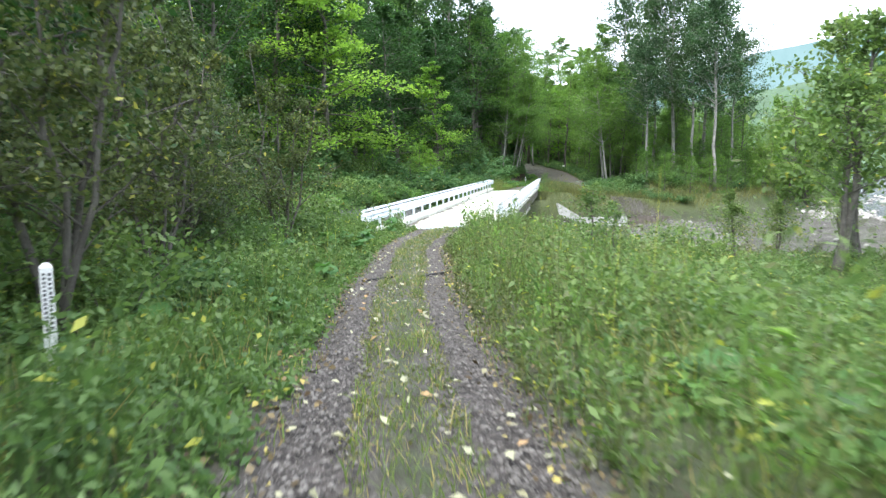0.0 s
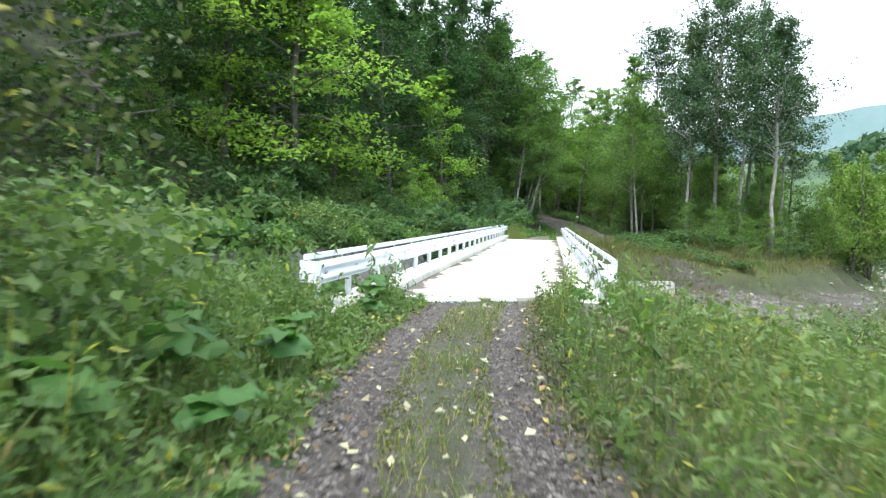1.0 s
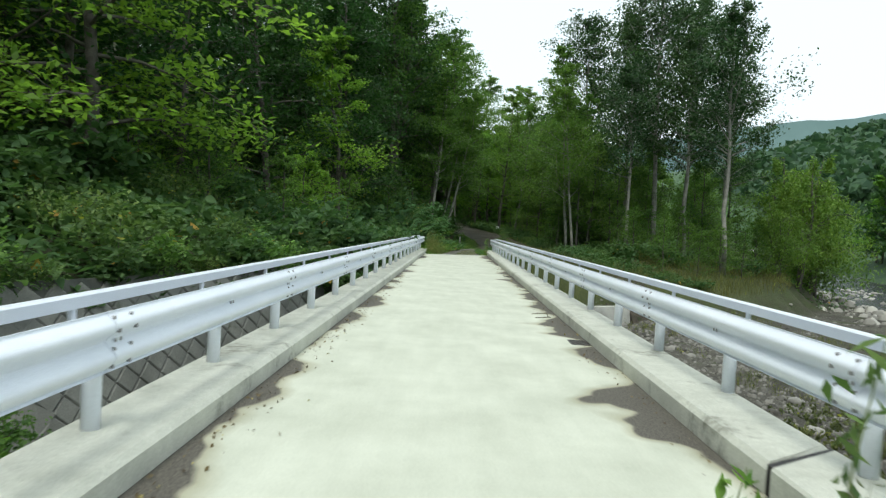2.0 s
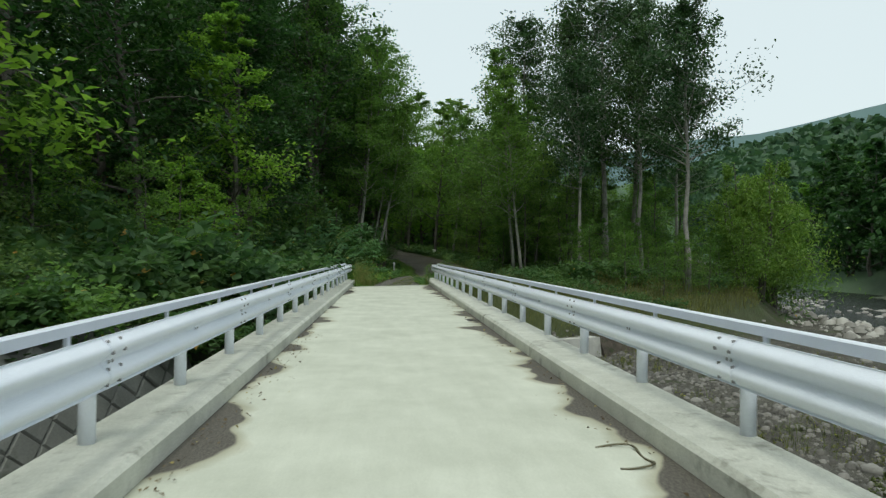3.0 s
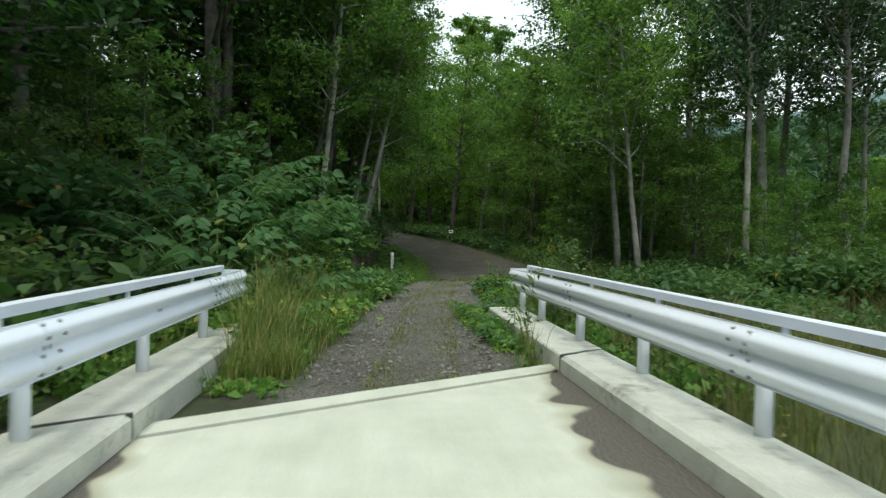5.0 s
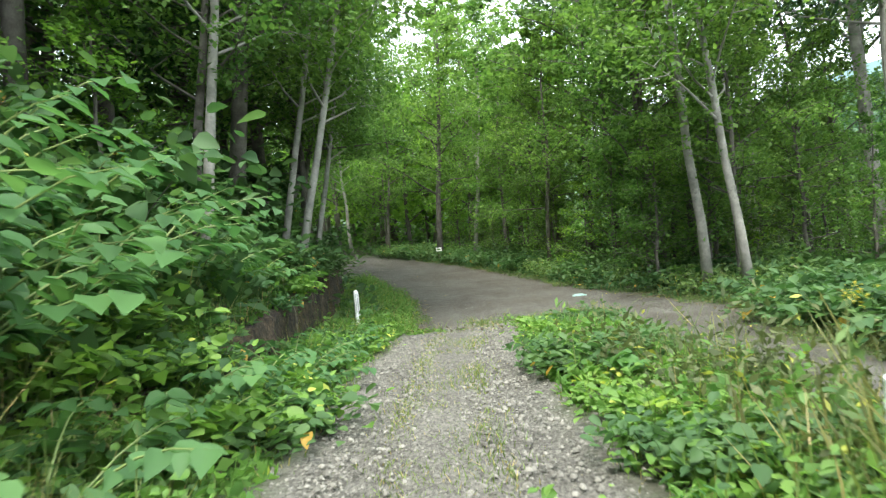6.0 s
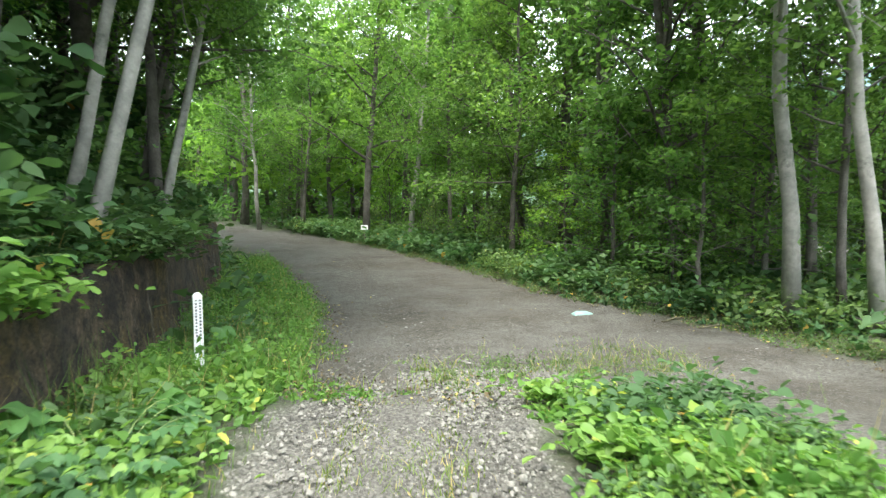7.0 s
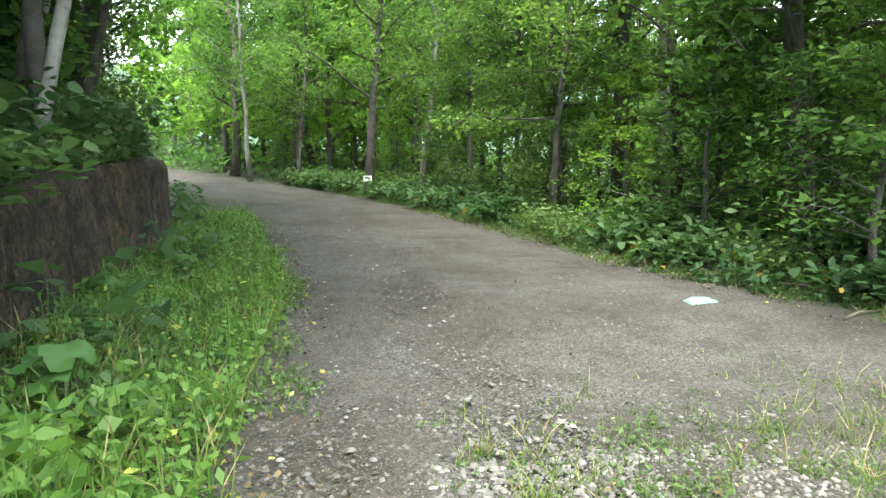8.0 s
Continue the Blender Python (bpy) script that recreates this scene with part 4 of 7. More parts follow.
poplars = [
    tree("poplar_tree", "tall poplar with a pale slender trunk and airy crown", "tree", M_PALE, M_POPLAR, 31, 21, 0.2, 0.36, 6.4, 44, 13000, 0.25, "poplars of the river terrace", layered=0.25, up=0.6, clump=0.1, twigs=7, wob=0.005, taper_top=1.25),
    tree("poplar_tree", "tall poplar with a pale slender trunk and airy crown", "tree", M_PALE, M_POPLAR, 32, 19.5, 0.18, 0.42, 5.6, 40, 11500, 0.25, "poplars of the river terrace", layered=0.25, up=0.7, clump=0.1, twigs=7, wob=0.005, taper_top=1.2),
]
willows = [
    tree("willow_tree", "yellow-green willow with several stems by the river", "tree", M_BARK, M_WILLOW, 41, 8.5, 0.12, 0.16, 3.8, 34, 7000, 0.3, "willows by the river", layered=0.1, up=0.8, drop=0.5, trunks=4, spread=0.2, clump=0.2),
    tree("willow_tree", "small dark willow with two leaning stems on the gravel plain", "tree", M_BARK, M_SHRUB, 42, 9, 0.16, 0.34, 3.6, 26, 4000, 0.24, "willows by the river", layered=0.4, up=0.6, trunks=2, spread=0.12, clump=0.2),
]
slim = [
    tree("slim_tree", "slender tree with a grey-white trunk at the roadside", "tree", M_PALE, M_MID, 51, 14, 0.11, 0.3, 3.8, 26, 8000, 0.165, "slender roadside trees", layered=0.65, lean=0.04, wob=0.006),
    tree("slim_tree", "slender tree with a dark grey trunk at the roadside", "tree", M_BARK, M_MID, 52, 12, 0.1, 0.26, 3.6, 26, 8000, 0.165, "slender roadside trees", layered=0.75, lean=0.06, up=0.35, wob=0.008),
    tree("slim_tree", "slender tree with a dark grey trunk at the roadside", "tree", M_BARK, M_MID, 53, 13, 0.13, 0.2, 4.0, 26, 8000, 0.18, "slender roadside trees", layered=0.7, lean=0.05, up=0.35, wob=0.008),
]
saplings = [
    tree("sapling", "young dark green tree in the undergrowth", "tree", M_BARK, M_MID, 71, 5.0, 0.045, 0.04, 2.1, 18, 2600, 0.135, "young trees", layered=0.75, up=0.35, twigs=3, clump=0.24),
    tree("sapling", "young light green tree in the undergrowth", "tree", M_BARK, M_BRIGHT, 72, 4.2, 0.04, 0.05, 1.9, 18, 2600, 0.125, "young trees", layered=0.85, up=0.25, twigs=3, clump=0.24),
    tree("sapling", "young light green tree in the undergrowth", "tree", M_BARK, M_SHRUB, 73, 3.2, 0.035, 0.04, 1.6, 16, 2200, 0.11, "young trees", layered=0.6, up=0.5, twigs=3, clump=0.26),
]


def shrub(seed, h, w, leaves, size, leaf, label, flat=0.6, name="shrub"):
    rng = np.random.default_rng(seed)
    cs = []
    t = tagged(new(name), label, name.replace("_", " "), group=name.replace("_", " ") + "s")
    for k in range(5):
        az, ln = rng.uniform(0, 6.28), rng.uniform(0.6, 1.0)
        tip = Vector((math.cos(az) * w * 0.5 * ln, math.sin(az) * w * 0.5 * ln, h * rng.uniform(0.5, 1.0)))
        midp = tip * 0.5 + Vector((0, 0, h * 0.12))
        part("stem", Shape().tube([(0, 0, -0.2), midp, tip], [0.018, 0.012, 0.004], 4, False).mesh("stem", M_BARK), t)
        for f in (0.3, 0.55, 0.8, 1.0):
            c = midp.lerp(tip, f * 2 - 1) if f > 0.5 else (midp * (f * 2))
            m = leaves // 20
            cs.append(np.array(c) + rng.normal(size=(m, 3)) * np.array([w * 0.16, w * 0.16, h * 0.13]))
    cs = np.concatenate(cs)
    cs[:, 2] = np.abs(cs[:, 2]) + 0.02
    V = broad_leaves(rng, cs, size, flat) if size >= 0.165 else leaf_quads(rng, cs, size, flat)
    part("foliage", quad_mesh("foliage", V, leaf, [(0, 1, 2, 3, 4), (0, 4, 5, 6, 7)] if V.shape[1] == 8 else None), t)
    return t


def spray_bush(seed, h, reach, branches, size, leaf, label):
    """Arching stems with large pointed leaves set alternately along them."""
    rng = np.random.default_rng(seed)
    t = tagged(new("bank_bush"), label, "bush", group="bushes on the bank")
    C, A, U = [], [], []
    for k in range(branches):
        az = 2.4 * k + rng.normal() * 0.3
        ln, top = reach * rng.uniform(0.55, 1.1), h * rng.uniform(0.45, 1.0)
        d = np.array([math.cos(az), math.sin(az), 0.0])
        side = np.array([-d[1], d[0], 0.0])
        pts = [d * ln * u + np.array([0, 0, top * (2.0 * u - 1.05 * u * u) - 0.15 * (u == 0)]) for u in np.linspace(0, 1, 7)]
        part("stem", Shape().tube(pts, [0.016, 0.014, 0.012, 0.01, 0.008, 0.006, 0.003], 5, False).mesh("stem", M_STALK), t)
        for q in range(15):
            u = 0.22 + 0.78 * (q + rng.uniform(-0.2, 0.2)) / 14
            p = d * ln * u + np.array([0, 0, top * (2.0 * u - 1.05 * u * u)])
            s_ = 1 if q % 2 else -1
            a_ = side * s_ * 0.85 + d * 0.6 + np.array([0, 0, -0.28]) + rng.normal(size=3) * 0.14
            a_ /= np.linalg.norm(a_)
            C.append(p + a_ * size * 0.6)
            A.append(a_)
            U.append(np.array([0, 0, 1.0]) + d * 0.25 + rng.normal(size=3) * 0.2)
    C, A, U = np.array(C), np.array(A), np.array(U)
    U -= A * (A * U).sum(1, keepdims=True)
    U /= np.linalg.norm(U, axis=1, keepdims=True)
    B = np.cross(U, A)
    L = size * rng.uniform(0.7, 1.25, (len(C), 1))
    W = L * rng.uniform(0.36, 0.46, (len(C), 1))
    V = [C + A * L * u + B * W * q + U * L * (z + rng.uniform(-0.02, 0.04, (len(C), 1)) * (q != 0)) for u, q, z in
         ((-0.5, 0.0, 0.0), (-0.42, 0.85, 0.06), (-0.08, 1.0, 0.07), (0.28, 0.62, 0.03), (0.64, 0.0, -0.15), (0.28, -0.62, 0.03), (-0.08, -1.0, 0.07), (-0.42, -0.85, 0.06))]
    part("foliage", quad_mesh("foliage", np.stack(V, 1), leaf, [(0, 1, 2, 3, 4), (0, 4, 5, 6, 7)]), t)
    return t


shrubs = [
    shrub(61, 1.5, 2.4, 1000, 0.15, M_SHRUB, "leafy green shrub at the forest edge"),
    shrub(62, 2.0, 2.8, 620, 0.25, M_LOBED, "dark leafy undergrowth beneath the trees", 0.8),
    shrub(63, 0.9, 2.0, 800, 0.14, M_SHRUB, "low leafy shrub on the bank", 0.7),
    shrub(64, 0.8, 2.2, 480, 0.18, M_BIG, "low bright broad-leaved undergrowth by the road", 0.85, "herb_clump"),
    shrub(65, 2.4, 3.0, 1000, 0.21, M_KNOT, "large-leaved bush hanging over the bank", 0.8),
    shrub(66, 0.95, 2.6, 600, 0.2, M_LOBED, "low undergrowth with broad heart-shaped leaves at the roadside", 0.9, "herb_clump"),
]


def clear_of_ways(x, y, gap):
    if -14 < y < 33 and abs(x - XC) < 2.6 + gap:
        return False
    if y < 47 and abs(x - float(track_x(y))) < 1.35 + gap:
        return False
    if y > 18 and float(road_dist(np.array([x]), np.array([y]))[0]) < ROAD_W + gap:
        return False
    fb, nb = float(np.interp(x, FB_X, FB_Y)), float(np.interp(x, NB_X, NB_Y))
    return not (nb - 0.6 < y < fb + 0.6)


def scatter(count, need, box, ok, tries=6000):
    pts = []
    for k in range(tries):
        x, y = rnd.uniform(box[0], box[1]), rnd.uniform(box[2], box[3])
        if ok(x, y) and all((x - a) ** 2 + (y - b) ** 2 > need * need for a, b in pts):
            pts.append((x, y))
            if len(pts) >= count:
                break
    return pts


def on_slope(x, y):
    wl = float(wall_x(y)) if y > 35.5 else -3.5
    return y > float(np.interp(x, FB_X, FB_Y)) + 1.2 and x < wl - 1.2


# wooded slope beyond the stream
def maple_view(x, y):
    """Keeps the open side of the maple free."""
    return not (-15.5 < x < -4 and -12 < y < 11)


for x, y in scatter(46, 3.3, (-21, -5, -14, 72), lambda x, y: on_slope(x + 1.0, y) and maple_view(x, y) and not (x > -7.5 and y < 27)):
    plant(roadside if y > 40 and rnd.random() < 0.7 else rnd.choice(forest), x, y, rnd.uniform(0.85, 1.15), rnd.uniform(0, 360), tilt=rnd.uniform(-3, 3))
for x, y in scatter(34, 5.0, (-56, -20, -24, 100), lambda x, y: on_slope(x + 2.0, y)):
    plant(far_trees[rnd.random() < 0.25], x, y, rnd.uniform(0.9, 1.3), rnd.uniform(0, 360))
for x, y in scatter(48, 2.1, (-16, -3.6, -8, 66), lambda x, y: on_slope(x, y) and maple_view(x - 1, y)):
    plant(rnd.choice(saplings[:2]), x, y, rnd.uniform(0.6, 1.1), rnd.uniform(0, 360))
for x, y in scatter(70, 1.5, (-12, -2.6, 2, 60), lambda x, y: on_slope(x - 0.6, y) and clear_of_ways(x, y, 0.6)):
    plant(shrubs[rnd.choice((0, 1, 1, 2, 1))], x, y, rnd.uniform(0.7, 1.15), rnd.uniform(0, 360))
# the bright maple that stands out, and its neighbours
plant(bright[0], -12.0, 8.8, 1.22, 40, label="bright yellow-green maple with level layers of leaves by the stream")
plant(bright[0], -19.5, 12, 0.9, 200)
plant(bright[1], -6.5, 24.5, 0.8, 120)
# near hillside beside the track
for x, y, s, k in ((-4.2, -29, 0.75, 2), (-6.8, -26, 0.9, 0), (-8.5, -31, 1.0, 1), (-4.5, -34.5, 0.85, 0), (-11, -26, 1.0, 2), (-9.5, -21.5, 0.8, 2), (-3.0, -39, 0.9, 1), (-12, -34, 1.0, 0), (-14, -24, 1.0, 1), (-16, -17.5, 0.9, 2), (-7, -40, 1, 2)):
    plant(forest[k], x, y, s, rnd.uniform(0, 360))
for x, y in scatter(30, 1.7, (-12, 1.5, -42, -19), lambda x, y: x < float(track_x(y)) - 4.4):
    plant(saplings[2], x, y, rnd.uniform(0.55, 0.95), rnd.uniform(0, 360))
for x, y in scatter(44, 1.2, (-9, 2.6, -42, -13), lambda x, y: float(track_x(y)) - 6.5 < x < float(track_x(y)) - 2.9 and clear_of_ways(x, y, 1.2)):
    plant(shrubs[0] if rnd.random() < 0.5 else shrubs[2], x, y, rnd.uniform(0.45, 0.8), rnd.uniform(0, 360))
for x, y, s in ((-3.1, -18.6, 1.1), (-2.4, -19.4, 0.9), (-4.6, -15.5, 1.25), (-5.8, -16.8, 1.35), (-4.2, -17.8, 1.1), (-6.6, -14.6, 1.2), (-3.4, -16.6, 0.8)):
    plant(shrubs[0], x, y, s, rnd.uniform(0, 360), label="bushy light green shrub above the stream bank")
# down the other side of the track
for x, y in scatter(46, 1.6, (4, 20, -40, -9), lambda x, y: x > float(track_x(y)) + 4.0 and clear_of_ways(x, y, 1.5)):
    plant(shrubs[rnd.choice((0, 2, 2))], x, y, rnd.uniform(0.6, 0.95), rnd.uniform(0, 360))
for x, y, s, k in ((17, -3.4, 1.35, 1), (19.8, 0.2, 1.4, 1), (15.8, 1.2, 0.5, 1), (14.2, 2.8, 0.45, 1), (26, -6, 0.8, 0), (29, 6, 0.9, 0), (24, 14, 0.55, 1)):
    plant(willows[k], x, y, s, rnd.uniform(0, 360))
for x, y, sc in ((2.8, 30.4, 0.36), (2.95, 31.3, 0.38), (5.3, -19.6, 0.62), (6.1, -19.0, 0.55), (12.5, -20, 0.7), (14.5, -14, 0.6)):
    plant(saplings[2], x, y, sc * 1.2, rnd.uniform(0, 360))
# poplars and trees on the far terrace
for x, y, s, k in ((18.2, 51, 1.2, 0), (21.2, 41.8, 1.05, 1), (16.4, 55.5, 1.15, 1), (22.8, 57, 1.2, 0), (25.6, 54, 0.95, 1), (14.4, 45.6, 0.82, 1), (19.8, 47.2, 1.0, 1), (13.4, 61, 1.1, 0)):
    plant(poplars[k], x, y, s, rnd.uniform(0, 360))
for x, y, s, k in ((14.6, 49.5, 0.9, 1), (18.5, 53, 0.9, 2), (24, 54, 0.9, 1), (28, 58, 1.0, 2), (20, 64, 1.0, 1), (27, 66, 1.0, 1)):
    plant(slim[k], x, y, s, rnd.uniform(0, 360))
for x, y in scatter(24, 2.0, (10.5, 30, 45.5, 60), lambda x, y: clear_of_ways(x, y, 1.5)):
    plant(rnd.choice((saplings[0], saplings[0], saplings[2])), x, y, rnd.uniform(0.7, 1.3), rnd.uniform(0, 360))
# tall trees of the slope close to the road
for x, y, s, k in ((-8.2, 35.5, 0.95, 0), (-5.9, 41, 1.15, 1), (-5.2, 46, 1.1, 0), (-4.6, 52, 1.1, 1), (-6.2, 57, 1.15, 0), (-8.5, 43, 1.2, 1), (-7.0, 29, 0.9, 2)):
    plant(forest[k], x, y, s, rnd.uniform(0, 360))
for x, y, s in ((31.5, 50.0, 1.5), (34.5, 53, 1.45), (37, 59, 1.5), (33, 57, 1.4), (27.5, 45.5, 0.8), (41, 68, 1.5)):
    plant(willows[0], x, y, s, rnd.uniform(0, 360))
for x, y, s in ((20, 68, 1.2), (24, 72, 1.3), (28, 68, 1.2), (31, 76, 1.4), (22, 80, 1.4), (27, 84, 1.4)):
    plant(willows[0], x, y, s, rnd.uniform(0, 360))
# trunks that stand at the edge of the road
for x, y, s, k, tilt, turn in ((9.45, 46.6, 1.15, 0, 3, 270), (9.8, 45.2, 1.0, 0, 4, 250), (10.3, 46.4, 0.75, 1, 0, 0), (11.6, 48.6, 0.8, 2, 0, 0), (-0.3, 79, 1.1, 0, 0, 200), (6.6, 66.5, 1.1, 0, 5, 100), (4.9, 68.5, 1.25, 2, 0, 10), (9.2, 62.8, 0.9, 1, 0, 0), (2.2, 76, 1.0, 1, 3, 50), (9.1, 59.1, 0.9, 2, 0, 90), (10.3, 55.3, 0.9, 2, 3, 90), (7.7, 63.6, 0.9, 1, 2, 180), (12.6, 53.2, 1.1, 2, 0, 180), (9.9, 51.0, 1.05, 2, 0, 40), (10.4, 58, 1.65, 1, 0, 20), (13.4, 64, 1.6, 1, 0, 140), (-1.1, 45.5, 0.85, 0, 10, 92), (-1.55, 46.3, 0.8, 0, 8, 80), (-0.95, 49.4, 0.7, 0, 9, 100), (-1.5, 50.6, 0.8, 1, 7, 90), (-1.9, 51.8, 0.8, 0, 10, 110), (-1.6, 53.4, 0.75, 1, 12, 85), (-2.3, 41.6, 0.9, 0, 3, 90), (-2.6, 42.4, 0.85, 1, 6, 60)):
    plant(slim[k], x, y, s, turn, tilt=tilt)
# young trees that fill the edge of the wood with low foliage
for x, y, sc, k in ((8.9, 48.4, 0.85, 0), (9.3, 49.8, 0.7, 0), (9.0, 52.2, 0.95, 0), (10.6, 53.8, 1.1, 0), (9.2, 55.6, 0.9, 1), (10.8, 49.0, 1.1, 0), (12.2, 51.2, 1.2, 0), (8.6, 57.6, 0.85, 0), (9.9, 60.6, 1.1, 1), (8.2, 61.4, 0.8, 0), (12.4, 57.0, 1.2, 1), (7.4, 65.6, 0.9, 0), (8.8, 67.4, 1.1, 1), (14.2, 54.6, 1.2, 1), (13.6, 48.2, 1.2, 0)):
    plant(saplings[k], x, y, sc, rnd.uniform(0, 360), wide=1.15)
# wood round the bend of the road
def in_bend(x, y):
    return x > float(wall_x(y)) - 1.0 and clear_of_ways(x, y, 1.3) and not (x < 13 and y < 50)


for x, y in scatter(20, 3.6, (-14, 20, 50, 84), in_bend):
    plant(slim[rnd.choice((1, 1, 1, 2, 2))], x, y, rnd.uniform(0.8, 1.1), rnd.uniform(0, 360))
for x, y in scatter(46, 3.4, (-24, 44, 78, 130), lambda x, y: in_bend(x, y) and x < 17):
    plant(far_trees[rnd.random() < 0.8], x, y, rnd.uniform(0.75, 1.15), rnd.uniform(0, 360))
for x, y in scatter(56, 1.9, (-10, 24, 46, 82), in_bend):
    plant(rnd.choice(saplings[1:]), x, y, rnd.uniform(0.5, 1.1), rnd.uniform(0, 360))
for x, y in scatter(100, 1.2, (-6, 17, 34, 80), lambda x, y: x > float(wall_x(y)) + 0.3 and clear_of_ways(x, y, 0.7) and float(road_dist(np.array([x]), np.array([y]))[0]) < ROAD_W + 4.5 and x > 2 and not (y < 45 and x < 6.6)):
    plant(shrubs[rnd.choice((5, 5, 2, 5, 5))], x, y, rnd.uniform(0.7, 1.05), rnd.uniform(0, 360))
# sprays of large leaves that lean over the verge and the wall
sprays = [spray_bush(68, 1.9, 1.9, 20, 0.2, M_SPRAY, "bush with arching stems of large pale green leaves on the bank"),
          spray_bush(69, 1.1, 1.5, 16, 0.17, M_SPRAY, "low bush of large pale green leaves beside the track")]
for x, y, sc, k in ((-3.1, 31.2, 1.0, 0), (-3.3, 32.8, 1.15, 0), (-2.9, 34.3, 1.1, 0), (-2.6, 35.8, 1.05, 0), (-2.4, 37.4, 0.95, 0), (-2.0, 38.9, 0.8, 0), (-4.2, 34.0, 1.25, 0), (-3.9, 36.4, 1.2, 0), (-3.4, 38.6, 1.0, 0), (-3.0, 40.4, 0.8, 0),
                    (-1.9, 32.2, 0.9, 1), (-1.6, 33.8, 0.9, 1), (-1.3, 35.4, 0.85, 1), (-0.95, 36.8, 0.75, 1), (-0.6, 38.2, 0.7, 1), (-2.3, 30.4, 0.9, 1), (-0.45, 39.8, 0.6, 1), (-1.6, 41.0, 0.7, 1), (-1.4, 42.8, 0.6, 1), (0.0, 41.6, 0.5, 1), (-1.3, 44.4, 0.55, 1)):
    plant(sprays[k], x, y, sc, rnd.uniform(0, 360))
# bushes over the wall foot and the bank
for x, y, s, k in ((-2.6, 46.0, 0.75, 1), (-2.2, 49.2, 0.6, 1), (-1.9, 51.4, 0.6, 4), (-1.9, 47.4, 0.55, 4), (-2.7, 37.2, 0.6, 3), (-2.3, 39.2, 0.7, 3), (-1.9, 41.2, 0.7, 3), (-1.4, 36.0, 0.6, 3), (-1.2, 38.2, 0.55, 3), (-0.7, 40.4, 0.5, 3), (-2.2, 33.4, 0.7, 3), (-2.7, 40.2, 0.8, 5), (-2.1, 42.2, 0.85, 5), (-1.6, 43.8, 0.8, 5), (-1.2, 45.4, 0.75, 5), (-0.7, 46.6, 0.6, 5), (-2.4, 44.6, 0.9, 1), (-0.2, 49.6, 0.4, 5), (0.0, 52.2, 0.4, 5), (-1.0, 42.6, 0.6, 3), (-0.4, 43.6, 0.5, 3)):
    plant(shrubs[k], x, y, s, rnd.uniform(0, 360))
# crowns that reach over the road from behind the wall
for x, y, sc, k in ((-2.7, 46.6, 1.0, 0), (-2.2, 51.6, 1.0, 1), (-2.6, 56.6, 1.1, 0), (-4.2, 61.5, 1.15, 1), (-5.6, 67, 1.2, 0), (-1.5, 84, 1.2, 1), (3.5, 88, 1.2, 0), (6.0, 82, 1.2, 1), (9.5, 80, 1.15, 0), (5.0, 95, 1.4, 0)):
    plant(roadside, x, y, sc, 77 * k + 40 * y, wide=1.1)
# tall olive thicket on the bank beside the track
thicket = tree("thicket_tree", "tall olive-green thicket with thin stems beside the track", "tree", M_BARK, M_THICK, 81, 6.0, 0.05, 0.08, 2.0, 34, 7000, 0.1, "thickets beside the track", layered=0.4, up=0.8, trunks=4, spread=0.16, clump=0.2, wob=0.02)
for x, y, sc in ((-2.6, -20.6, 0.85), (-3.9, -22.4, 1.05), (-2.9, -24.6, 0.9), (-1.9, -27.2, 0.8), (-5.0, -19.2, 0.9), (-5.4, -24.0, 1.1), (-0.6, -31.0, 0.9), (-3.6, -28.4, 1.0), (0.6, -35.0, 0.9), (-2.4, -33.6, 1.1), (-6.2, -17.2, 0.7)):
    plant(thicket, x, y, sc, rnd.uniform(0, 360))
# leaves that hang over the top of the wall
for k in range(15):
    y = 43.6 + 0.72 * k
    plant(shrubs[(5, 1, 2)[k % 3]], float(wall_x(y)) - 0.42, y, rnd.uniform(0.36, 0.5), rnd.uniform(0, 360))
# leafy clumps in the grass below the wall
for k in range(22):
    y = rnd.uniform(44.6, 54.5)
    plant((shrubs[2], shrubs[3], sprays[1], shrubs[5])[k % 4], rnd.uniform(-0.25, 0.95), y, rnd.uniform(0.22, 0.38), rnd.uniform(0, 360))
# leaves that hide the foot of the kerb, and broad clumps across the track
for k in range(16):
    plant((shrubs[3], sprays[1])[k % 2], 1.66 + rnd.uniform(-0.08, 0.12), 28.8 + 0.27 * k, rnd.uniform(0.26, 0.42), rnd.uniform(0, 360))
for k in range(24):
    y = rnd.uniform(29.0, 36.5)
    plant(shrubs[3], float(track_x(y)) - rnd.uniform(1.9, 3.6), y, rnd.uniform(0.5, 0.85), rnd.uniform(0, 360))
# lush herbs on the island between the track and the road, and beside the track
for k in range(40):
    y = rnd.uniform(32.5, 42.8)
    x = rnd.uniform(float(track_x(y)) + 1.55, float(np.interp(y, [34, 38, 41, 44], [3.9, 4.2, 4.5, 4.1])))
    plant(shrubs[(3, 5, 3)[k % 3]], x, y, rnd.uniform(0.3, 0.55), rnd.uniform(0, 360), label="low clump of lime-green broad leaves between the tracks" if k % 3 != 1 else "")
for k in range(26):
    y = rnd.uniform(33, 44.2)
    plant(shrubs[(3, 3, 5)[k % 3]], float(track_x(y)) - rnd.uniform(1.6, 3.0), y, rnd.uniform(0.35, 0.65), rnd.uniform(0, 360))
# bushes that lean over the block revetment
for k in range(12):
    x = -10.5 + 0.5 * k
    plant(shrubs[(1, 4, 0)[k % 3]], x, float(np.interp(x, FB_X, FB_Y)) + rnd.uniform(0.1, 0.7), rnd.uniform(0.4, 0.65), rnd.uniform(0, 360))
